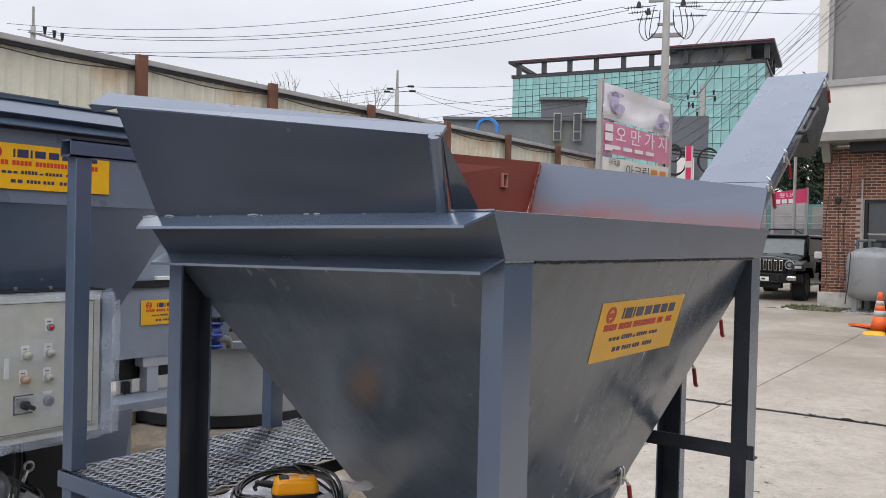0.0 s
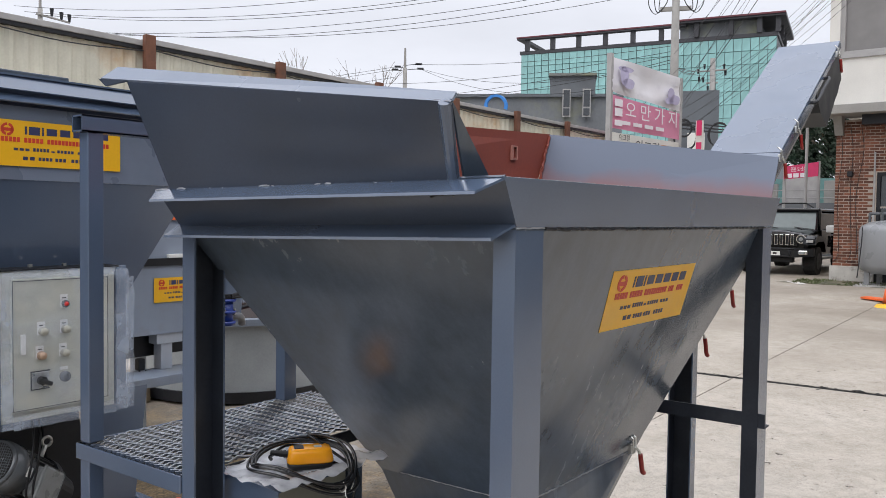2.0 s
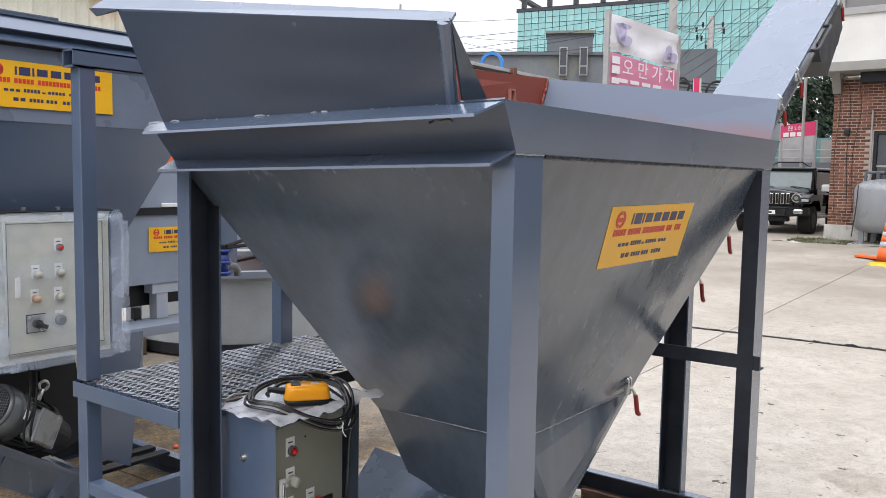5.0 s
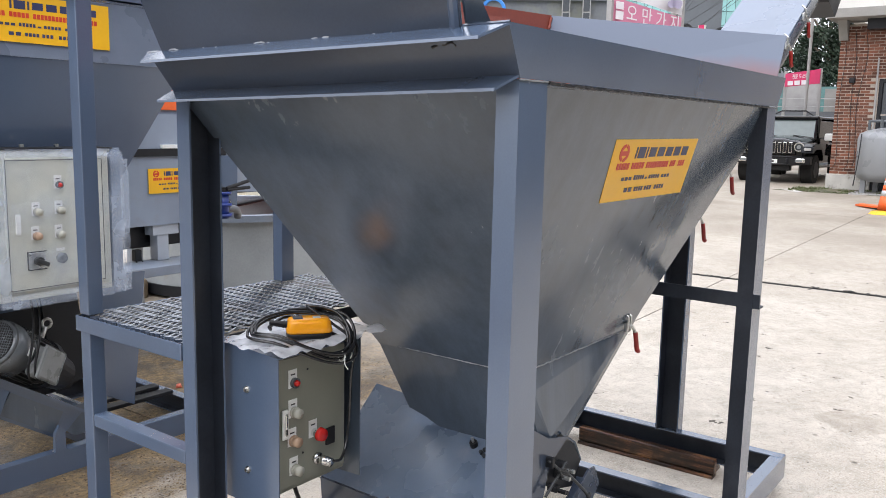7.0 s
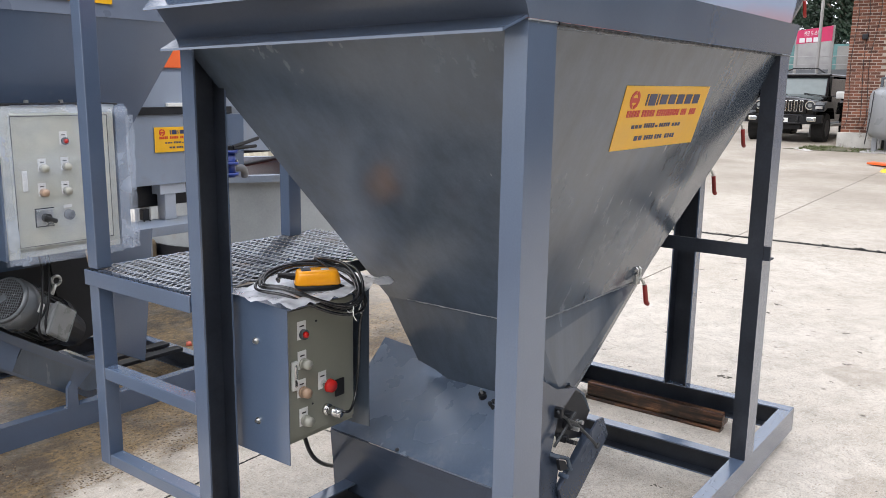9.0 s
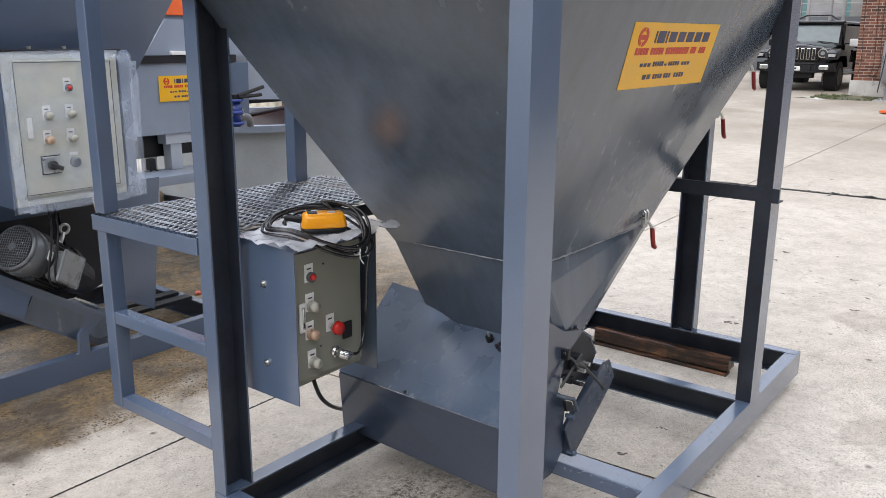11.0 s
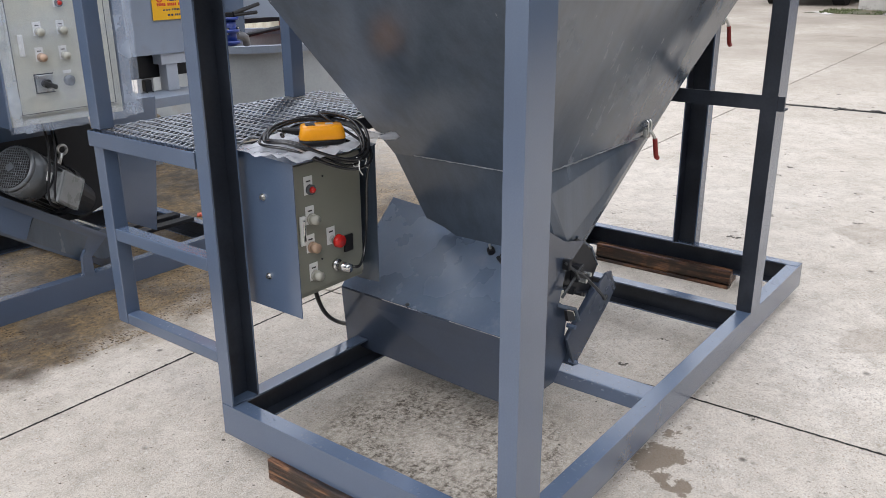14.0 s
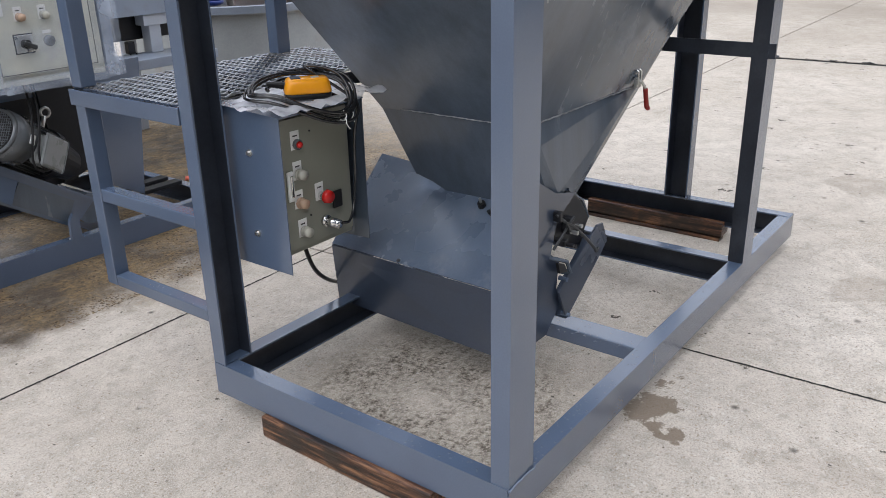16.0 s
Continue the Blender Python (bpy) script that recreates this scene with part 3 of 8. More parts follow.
def at_polar(az, d, z):
    return Vector((-1.32 + d * math.cos(radians(az)), -0.82 + d * math.sin(radians(az)), z))


def text_mesh(words, size, M, mat, name, parent, label="", width=None):
    """Lettering as thin solid letters lying in the plane of M (x along the line, y up)."""
    cu = bpy.data.curves.new("lettering", "FONT")
    cu.body, cu.size, cu.extrude, cu.resolution_u = words, size, 0.002, 3
    cu.align_x, cu.align_y = "LEFT", "BOTTOM"
    tmp = new("lettering", cu)
    dg = bpy.context.evaluated_depsgraph_get()
    me = bpy.data.meshes.new_from_object(tmp.evaluated_get(dg))
    bpy.data.objects.remove(tmp)
    bpy.data.curves.remove(cu)
    xs = [v.co.x for v in me.vertices] or [0, 1]
    ys = [v.co.y for v in me.vertices] or [0, 1]
    k = (width / (max(xs) - min(xs))) if width else 1
    me.transform(M @ Matrix.Diagonal((k, size / max(0.001, max(ys) - min(ys)), 1, 1)) @ Matrix.Translation((-min(xs), -min(ys), 0)))
    whole = nb()
    whole.from_mesh(me)
    whole.faces.ensure_lookup_table()
    turn = M.inverted()
    pieces, seen = [], set()
    for f in whole.faces:
        if f in seen:
            continue
        todo, isle = [f], []
        seen.add(f)
        while todo:
            q = todo.pop()
            isle.append(q)
            for v in q.verts:
                for o in v.link_faces:
                    if o not in seen:
                        seen.add(o)
                        todo.append(o)
        along = [(turn @ v.co).x for q in isle for v in q.verts]
        pieces.append((min(along), max(along), isle))
    pieces.sort(key=lambda p: p[0])
    letters = []
    for lo, hi, isle in pieces:
        if letters and lo < letters[-1][0] + size * 0.05:
            letters[-1] = (max(hi, letters[-1][0]), letters[-1][1] + isle)
        else:
            letters.append((hi, list(isle)))
    for _, isle in letters:
        one = nb()
        made = {}
        for q in isle:
            for v in q.verts:
                if v not in made:
                    made[v] = one.verts.new(v.co)
            one.faces.new([made[v] for v in q.verts])
        part(name, one, mat, parent, label)


def frame_of(o, ux, uy):
    """A matrix whose x runs along ux, y along uy, at o."""
    ux, uy = Vector(ux).normalized(), Vector(uy).normalized()
    uz = ux.cross(uy).normalized()
    M = Matrix((ux, uy, uz)).transposed().to_4x4()
    M.translation = o
    return M


# ---------- ground ----------
def ground_z(x):
    return (max(0.0, (min(x, 60.0) - 1.165) * 0.0155)) - 0.03


g = nb()
xs = [-900, -60, 1.165, 20, 60, 900]
for x0, x1 in zip(xs, xs[1:]):
    prism(g, [(x0, -900, ground_z(x0)), (x1, -900, ground_z(x1)), (x1, 900, ground_z(x1)), (x0, 900, ground_z(x0))], (0, 0, -0.5))
bmesh.ops.remove_doubles(g, verts=g.verts[:], dist=0.001)
solid("ground", g, ASPHALT, "grey worn asphalt and soil around the yard", "ground", "structure")


# ---------- stand of the feed hopper ----------
stand = thing("hopper_stand", (1.1, 0.5, 0.0), "blue-grey painted steel channel stand carrying the hopper, standing on timber blocks", "steel frame")
B, T = 0.07, 0.17
part("skid_beam", channel(nb(), "x", 0.0, 2.255, (0.0, B), 1, 0.05, 0.1), STEEL_BLUE, stand)
part("skid_beam", channel(nb(), "x", 0.0, 2.255, (1.034, B), 1, -0.05, 0.1), STEEL_BLUE, stand)
part("end_beam", channel(nb(), "y", 0.003, 1.031, (-0.003, B), 1, 0.05, 0.1), STEEL_BLUE, stand)
part("end_beam", channel(nb(), "y", 0.003, 1.031, (2.258, B), 1, -0.05, 0.1), STEEL_BLUE, stand)
part("cross_beam", channel(nb(), "y", 0.052, 0.982, (1.645, B), 1, -0.05, 0.097), STEEL_BLUE, stand)
part("cross_beam", box(0.783, 0.052, 0.116, 0.872, 0.982, 0.165, 0.004), STEEL_BLUE, stand)
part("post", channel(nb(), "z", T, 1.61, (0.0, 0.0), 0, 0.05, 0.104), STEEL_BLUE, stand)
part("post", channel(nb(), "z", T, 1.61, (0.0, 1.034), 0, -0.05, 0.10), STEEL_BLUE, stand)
# painted face towards the hopper is darkened too, shade put into colour
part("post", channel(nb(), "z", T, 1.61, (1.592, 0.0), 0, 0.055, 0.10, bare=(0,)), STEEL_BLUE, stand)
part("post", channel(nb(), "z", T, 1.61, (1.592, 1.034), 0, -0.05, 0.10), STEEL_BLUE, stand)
part("conveyor_leg", channel(nb(), "z", T, 1.17, (2.241, 0.450), 1, -0.056, 0.106), STEEL_BLUE, stand)
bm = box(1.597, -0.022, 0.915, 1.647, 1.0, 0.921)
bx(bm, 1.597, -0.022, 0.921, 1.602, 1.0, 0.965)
part("brace", bm, DARK_STEEL_SHADE, stand, "dark steel angle brace")
for px, py in ((0.006, 0.004), (0.006, 0.988), (1.598, 0.004), (1.598, 0.988)):
    part("base_plate", box(px, py, T - 0.004, px + 0.094, py + 0.044, T + 0.002, 0.001), STEEL_BLUE, stand)
for py in (0.004, 0.982):
    part("corner_plate", box(2.20, py, T - 0.004, 2.255, py + 0.048, T + 0.0015, 0.001), STEEL_BLUE, stand)
part("weld", bead([(-0.004, -0.003, T), (0.108, -0.003, T)], 0.003, 3), STEEL_BLUE, stand)
part("weld", bead([(0.0, -0.001, 1.612), (0.106, -0.001, 1.612)], 0.0018, 4, 0.0009), WELD, stand)
part("weld", bead([(1.592, -0.001, 1.612), (1.69, -0.001, 1.612)], 0.0018, 5, 0.0009), WELD, stand)

# ---------- the hopper ----------
hopper = thing("feed_hopper", (1.0, 0.5, 0.55), "dark grey painted steel feed hopper with raised rim and flared wing", "hopper")
A0, B0, C0, D0 = (0.012, 0.050, 1.615), (0.012, 1.022, 1.585), (1.69, 1.022, 1.600), (1.69, 0.012, 1.615)
A1, B1, C1, D1 = (0.640, 0.362, 0.832), (0.640, 0.885, 0.832), (1.325, 0.885, 0.842), (1.325, 0.340, 0.842)


def dented(quad, thick, amp, seed, n=26, dents=()):
    """A large sheet plate with the slight waves that welding leaves."""
    a, b, c, d = [Vector(q) for q in quad]
    nrm = (b - a).cross(d - a).normalized()
    bm = nb()
    rows = []
    for j in range(n + 1):
        row = []
        for i in range(n + 1):
            u, v = i / n, j / n
            p = a.lerp(b, u).lerp(d.lerp(c, u), v)
            k = min(u, 1 - u, v, 1 - v)
            w = noise.noise((u * 2.6 + seed, v * 2.6, seed)) * amp * min(1, k * 5)
            for du, dv, size, deep in dents:
                w += deep * math.exp(-((u - du) ** 2 + (v - dv) ** 2) / size ** 2)
            row.append((bm.verts.new(p + nrm * w), bm.verts.new(p + nrm * (w - thick))))
        rows.append(row)
    for j in range(n):
        for i in range(n):
            for s in (0, 1):
                q = [rows[j][i][s], rows[j][i + 1][s], rows[j + 1][i + 1][s], rows[j + 1][i][s]]
                f = bm.faces.new(q if s == 0 else q[::-1])
                f.smooth = True
    rim = {}

    def twin(pair):
        if pair not in rim:
            rim[pair] = (bm.verts.new(pair[0].co), bm.verts.new(pair[1].co))
        return rim[pair]

    ring = [rows[0][i] for i in range(n)] + [rows[j][n] for j in range(n)] + [rows[n][i] for i in range(n, 0, -1)] + [rows[j][0] for j in range(n, 0, -1)]
    for p, q in zip(ring, ring[1:] + ring[:1]):
        p, q = twin(p), twin(q)
        bm.faces.new((p[0], p[1], q[1], q[0]))
    return bm


part("side_plate", dented((A0, A1, D1, D0)[::-1], 0.005, 0.0045, 3.1, 48, ((0.62, 0.22, 0.05, 0.0025), (0.52, 0.14, 0.06, -0.003), (0.72, 0.34, 0.05, 0.002))), STEEL_DARK, hopper, "dark grey sloping side plate with soft sheen")
part("front_plate", dented((B0, B1, A1, A0)[::-1], 0.005, 0.0020, 7.7, 64, ((0.53, 0.745, 0.013, -0.0009), (0.30, 0.29, 0.06, -0.0012), (0.72, 0.55, 0.10, 0.002))), STEEL_DARK, hopper, "dark grey sloping front plate with dents")
part("back_plate", plate((B0, C0, C1, B1), 0.005, True), STEEL_DARK, hopper)
part("end_plate", plate((C0, D0, D1, C1), 0.005, True), STEEL_DARK, hopper)
# lower cone down to the conveyor


def low_front(y, z):
    return (0.640 + 0.463 * (0.832 - z), y, z)


b1, F1, TT = low_front(0.845, 0.590), (0.700, 0.347, 0.765), (0.782, 0.330, 0.603)
part("lower_front_plate", plate((B1, b1, low_front(0.787, 0.570), low_front(0.721, 0.531), low_front(0.658, 0.524), low_front(0.56, 0.512), low_front(0.40, 0.505), low_front(0.345, 0.60), A1), 0.005), STEEL_DARK, hopper)
part("lower_side_plate", plate((A1, F1, TT, D1), 0.005), STEEL_DARK, hopper)
part("corner_plate", plate((A1, low_front(0.345, 0.60), TT, F1), 0.004), STEEL_DARK, hopper)
part("lower_back_plate", plate((B1, C1, (1.0, 0.86, 0.62), b1), 0.005, True), STEEL_DARK, hopper)
part("weld", bead([(0.632, 0.80, 0.834), (0.634, 0.345, 0.832)], 0.0022, 8, 0.0010), WELD, hopper)
part("weld", bead([(0.645, 0.355, 0.832), (1.32, 0.334, 0.842)], 0.0024, 9, 0.0012), WELD, hopper)
# bearing strips between the plates and the rim
part("rim_seat", plate(((0.0, 0.0, 1.6135), (1.70, 0.0, 1.6135), (1.69, 0.020, 1.6125), (0.012, 0.064, 1.6125)), 0.007), STEEL_DARK, hopper)
part("rim_seat", plate(((0.0, 0.0, 1.613), (0.016, 0.052, 1.6125), (0.016, 1.022, 1.583), (0.0, 1.036, 1.588)), 0.004), STEEL_DARK, hopper)
# rim band, leaning outwards
R0, R1, R2, R3 = (0.0, -0.002, 1.614), (0.0, 1.036, 1.590), (1.70, 1.036, 1.600), (1.70, -0.002, 1.614)
r0, r1, r2, r3 = (-0.074, -0.020, 1.706), (-0.074, 1.040, 1.688), (1.715, 1.045, 1.700), (1.715, -0.020, 1.712)
part("rim_band", plate((R0, R3, r3, r0), 0.006), STEEL_BLUE, hopper, "blue-grey rim band")
part("rim_band", plate((R1, R0, r0, r1), 0.006), STEEL_SHADED_NAVY, hopper)
part("rim_band", plate((R2, R1, r1, r2), 0.006), STEEL_BLUE, hopper)
part("rim_band", plate((R3, R2, r2, r3), 0.006), STEEL_BLUE, hopper)
# blackened weld; its black also stands for the shadow line below the rim
part("weld", bead([(0.106, -0.003, 1.610), (0.5, -0.002, 1.608), (1.59, -0.003, 1.610)], 0.0034, 11, 0.0018), BLACK, hopper)


def ledge(y0, y1, x_in, x_out, z_in, z_out, cut0, cut1, drop):
    """A bent-out flange along the front: its ends are cut at a slant and turned down a little."""
    bm = nb()
    top = [(x_in, y0, z_in), (x_out, y0 + cut0, z_out), (x_out, y1 - cut1, z_out - drop), (x_in, y1, z_in - drop)]
    prism(bm, top, (0, 0, -0.005))
    lip = [(x_out, y0 + cut0, z_out), (x_out, y1 - cut1, z_out - drop), (x_out - 0.002, y1 - cut1, z_out - 0.006 - drop), (x_out - 0.002, y0 + cut0, z_out - 0.006)]
    prism(bm, lip, (0.005, 0, 0))
    return bm


part("flange", ledge(-0.002, 1.045, 0.0, -0.052, 1.622, 1.594, 0.022, 0.004, 0.020), STEEL_BLUE, hopper, "blue-grey bent flange")
part("flange", ledge(-0.020, 1.045, -0.070, -0.125, 1.706, 1.679, 0.028, 0.05, 0.014), STEEL_BLUE, hopper, "blue-grey bent flange")
# sloping-topped front wing
W = [(-0.066, 0.085, 1.702), (-0.066, 0.985, 1.690), (-0.150, 1.045, 1.958), (-0.150, 0.043, 1.838)]
# wing and front rim are toned down by the shaded navy copy
part("wing_plate", dented(W, 0.006, 0.004, 5.5, 16), STEEL_SHADED_NAVY, hopper, "dark navy flared wing plate")
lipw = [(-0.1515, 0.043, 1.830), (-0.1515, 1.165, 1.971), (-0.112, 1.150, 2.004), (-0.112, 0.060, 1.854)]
# sky light on the lip is put into its paler colour
part("wing_lip", plate(lipw, 0.006), COVER_AND_LIT_PAINT, hopper, "light blue-grey bent lip")
part("wing_corner", plate(((-0.150, 1.045, 1.957), (-0.153, 1.135, 1.952), (-0.155, 1.165, 1.974), (-0.152, 1.045, 1.960)), 0.006), STEEL_SHADED_NAVY, hopper)
bm = plate(((-0.148, 0.045, 1.840), (-0.052, 0.082, 1.700), (0.020, 0.070, 1.703)), 0.006)
part("gusset", bm, STEEL_DARK, hopper)
bm = nb()
rod(bm, (-0.156, 0.055, 1.835), (-0.062, 0.100, 1.695), 0.012, 10)
part("edge_bar", bm, STEEL_BLUE, hopper)
# raised back walls
part("back_wall", plate(((0.0, 1.04, 1.702), (1.72, 1.0, 1.702), (1.83, 0.985, 1.995), (-0.03, 1.075, 1.930)), 0.006, True), PRIMER, hopper, "red primer coated raised wall")
part("lifting_lug", bx(bx(bx(box(1.573, 0.984, 1.868, 1.579, 0.996, 1.926), 1.545, 0.984, 1.868, 1.573, 0.996, 1.874), 1.545, 0.984, 1.92, 1.573, 0.996, 1.926), 1.541, 0.984, 1.868, 1.547, 0.996, 1.926), PRIMER_PALE, hopper, "faint grey lug outline")
part("end_wall", plate(((1.735, 1.0, 1.69), (1.735, 0.02, 1.69), (1.80, 0.012, 1.864), (1.83, 0.985, 1.995)), 0.006), OVERSPRAY, hopper, "blue-grey oversprayed end wall with red primer below")
part("weld", bead([(1.728, 0.985, 1.71), (1.82, 0.975, 1.985)], 0.006, 21, 0.003), PRIMER, hopper)
for i, y in enumerate((0.93, 0.80, 0.62, 0.44, 0.27, 0.13)):
    part("weld", bead([(-0.072, y - 0.025, 1.702 - 0.012 * y), (-0.072, y + 0.025, 1.702 - 0.012 * y)], 0.0028, 30 + i, 0.003), WELD, hopper)
part("weld", bead([(-0.072, 0.99, 1.690), (-0.076, 1.04, 1.689)], 0.003, 41), WELD, hopper)
part("scorch_mark", bead([(-0.049, 0.165, 1.672), (-0.052, 0.145, 1.677), (-0.049, 0.135, 1.673), (-0.053, 0.118, 1.679), (-0.048, 0.110, 1.672)], 0.003, 51, 0.002), BLACK, hopper, "small burnt mark")


def maker_label(name, o, ux, uy, w, h, parent, skew=0.0):
    """A yellow maker's label: a round mark and four lines of print as plain bars."""
    M = frame_of(o, ux, uy)

    def quad(x0, y0, x1, y1, lift):
        return plate([M @ Vector((x + skew * y, y, lift)) for x, y in ((x0, y0), (x1, y0), (x1, y1), (x0, y1))], 0.001)

    lab = thing(name, M.translation, "yellow vinyl maker's label stuck on the painted steel", "label", "maker labels")
    part("vinyl", quad(0, 0, w, h, 0.0015), YELLOW, lab)
    bm = nb()
    for k in range(24):
        a0, a1 = k * math.pi / 12, (k + 1) * math.pi / 12
        if k in (5, 17):
            continue
        cx, cy, r0_, r1_ = 0.12 * w, 0.79 * h, 0.085 * h, 0.14 * h
        q = [(cx + r * math.cos(a), cy + r * math.sin(a)) for r, a in ((r0_, a0), (r1_, a0), (r1_, a1), (r0_, a1))]
        prism(bm, [M @ Vector((x + skew * y, y, 0.0025)) for x, y in q], M.to_3x3() @ Vector((0, 0, -0.0008)))
    part("round_mark", bm, RED_PRINT, lab)
    part("round_mark_bar", quad(0.085 * w, 0.75 * h, 0.155 * w, 0.82 * h, 0.0025), RED_PRINT, lab)

    def line(x0, x1, y0, y1, n, mat, gap):
        step = (x1 - x0) / n
        for i in range(n):
            bm = nb()
            q = [(x0 + i * step, y0), (x0 + (i + 1 - gap) * step, y0), (x0 + (i + 1 - gap) * step, y1), (x0 + i * step, y1)]
            prism(bm, [M @ Vector((x * w + skew * y * h, y * h, 0.0025)) for x, y in q], M.to_3x3() @ Vector((0, 0, -0.0008)))
            part("printed_bar", bm, mat, lab)

    for x0, x1 in ((0.245, 0.260), (0.275, 0.355), (0.370, 0.385)):
        line(x0, x1, 0.70, 0.88, 1, NAVY, 0.0)
    line(0.405, 0.92, 0.715, 0.87, 5, NAVY, 0.24)
    for x0, x1, n in ((0.075, 0.215, 5), (0.240, 0.385, 5), (0.410, 0.685, 10), (0.710, 0.780, 3), (0.820, 0.905, 3)):
        line(x0, x1, 0.525, 0.630, n, RED_PRINT, 0.22)
    for x0, x1, n, y1 in ((0.165, 0.290, 3, 0.395), (0.305, 0.430, 5, 0.415), (0.440, 0.475, 1, 0.375), (0.485, 0.620, 5, 0.405), (0.645, 0.755, 3, 0.395)):
        line(x0, x1, 0.340, y1, n, NAVY, 0.30)
    for x0, x1, n in ((0.230, 0.330, 2), (0.345, 0.455, 4), (0.470, 0.560, 3), (0.595, 0.720, 4)):
        line(x0, x1, 0.140, 0.215, n, NAVY, 0.30)
    return lab


# the label lies in the plane of the side plate
PN = (Vector(D0) - Vector(A0)).cross((Vector(A1) + Vector(D1)) / 2 - (Vector(A0) + Vector(D0)) / 2).normalized()
if PN.y > 0:
    PN = -PN


def on_plate(v):
    v = Vector(v)
    return v - PN * v.dot(PN)


LO = Vector((0.652, 0.148, 1.333))
top_e, low_e = Vector(A0).lerp(Vector(D0), 0.5), Vector(A1).lerp(Vector(D1), 0.5)
mid_e = top_e.lerp(low_e, 0.30)
LO = LO - PN * (LO - mid_e).dot(PN) + PN * 0.006
maker_label("maker_label", LO, on_plate((0.548, -0.013, 0.003)), on_plate((-0.058, -0.068, 0.167)), 0.536, 0.190, hopper)

# ---------- screw conveyor that climbs out from below the hopper ----------
conv = thing("screw_conveyor", (0.8, 0.5, 0.25), "blue-grey steel screw conveyor trough with clamped cover", "conveyor")
CA = math.atan(0.615)
CU, CN = Vector((math.cos(CA), 0, math.sin(CA))), Vector((-math.sin(CA), 0, math.cos(CA)))
CO = Vector((0.76, 0.0, 0.600))
Y0, Y1 = 0.345, 0.665
CEND = 4.07


def cv(u, y, n):
    """A point of the conveyor: u along it, n square to its cover."""
    p = CO + CU * u + CN * n
    return Vector((p.x, y, p.z))


def trough(u0, u1, depth):
    bm = nb()
    prof = [(Y0, 0.0), (Y0, -depth + 0.10)]
    cy, r = (Y0 + Y1) / 2, (Y1 - Y0) / 2
    for k in range(1, 12):
        a = math.pi + k * math.pi / 12
        prof.append((cy + r * math.cos(a), -depth + 0.10 + 0.10 / 0.16 * r * math.sin(a)))
    prof += [(Y1, -depth + 0.10), (Y1, 0.0)]
    inner = [(cy + (y - cy) * 0.965, n + 0.006 if n < 0 else n) for y, n in prof]
    ring = prof + inner[::-1]
    prism(bm, [cv(u0, y, n) for y, n in ring], CU * (u1 - u0))
    return bm


part("trough", trough(0.03, CEND, 0.20), STEEL_DARK, conv)
part("end_cap", plate([cv(0.025, y, n) for y, n in ((Y0, 0), (Y1, 0), (Y1, -0.15), (0.56, -0.25), (0.45, -0.25), (Y0, -0.15))], 0.006), STEEL_DARK, conv)
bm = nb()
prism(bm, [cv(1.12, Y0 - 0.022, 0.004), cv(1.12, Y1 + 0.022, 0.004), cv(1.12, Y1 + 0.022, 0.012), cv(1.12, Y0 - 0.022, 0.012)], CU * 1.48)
part("cover", bm, COVER_AND_LIT_PAINT, conv, "smooth pale blue-grey flat cover")
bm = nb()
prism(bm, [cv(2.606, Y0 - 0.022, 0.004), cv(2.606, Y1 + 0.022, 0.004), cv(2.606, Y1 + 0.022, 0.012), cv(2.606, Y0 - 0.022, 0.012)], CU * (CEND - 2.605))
part("cover", bm, COVER_AND_LIT_PAINT, conv, "smooth pale blue-grey flat cover")
for y in (Y0 - 0.024, Y1 + 0.018):
    bm = nb()
    prism(bm, [cv(1.15, y, 0.0), cv(1.15, y + 0.006, 0.0), cv(1.15, y + 0.006, -0.03), cv(1.15, y, -0.03)], CU * (CEND - 1.15))
    part("cover_edge", bm, STEEL_BLUE, conv)


def clamp(x, z, y=Y0 - 0.03):
    """A toggle clamp on the trough's edge: catch plate, wire hook over the cover, and a red grip that hangs down."""
    p = Vector((x, y, z))
    c = part("toggle_clamp", bx(nb(), -0.016, -0.007, -0.020, 0.016, 0.007, 0.016, 0.003, Matrix.Translation(p)), ZINC, conv, "bright steel toggle clamp")
    bm = nb()
    for o in (-0.011, 0.011):
        sweep(bm, [p + Vector((o, -0.008, -0.008)), p + Vector((o - 0.003, -0.008, 0.035)), p + Vector((o - 0.004, 0.010, 0.052))], 0.0035, 6)
    part("hook", bm, ZINC, c)
    part("lever", sweep(nb(), [p + Vector((0.004, -0.010, 0.004)), p + Vector((0.020, -0.014, -0.012)), p + Vector((0.034, -0.016, -0.030))], 0.005, 8), ZINC, c)
    grip = spline([p + Vector((0.032, -0.016, -0.026)), p + Vector((0.040, -0.017, -0.060)), p + Vector((0.047, -0.018, -0.088)), p + Vector((0.060, -0.018, -0.097))], 4)
    part("grip", sweep(nb(), grip, 0.0085, 8), RED_DARK, c, "red vinyl grip", True)


for cx, cz in ((1.265, 0.862), (1.868, 1.190), (2.180, 1.362), (2.945, 1.945), (3.232, 2.112), (4.100, 2.640)):
    clamp(cx, cz)
bm = nb()
sweep(bm, spline([cv(3.25, Y0 - 0.024, -0.02), cv(3.26, Y0 - 0.055, -0.02), cv(3.42, Y0 - 0.055, -0.02), cv(3.57, Y0 - 0.055, -0.02), cv(3.58, Y0 - 0.024, -0.02)], 4), 0.010, 8)
part("lift_handle", bm, BLACK_STEEL, conv)
# discharge spout at the top end
bm = nb()
prism(bm, [cv(3.45, Y0 - 0.006, -0.02), cv(4.06, Y0 - 0.006, -0.02), cv(4.08, Y0 - 0.006, -0.24), (4.02, Y0 - 0.006, 2.20), cv(3.5, Y0 - 0.006, -0.20)], (0, 0.33, 0))
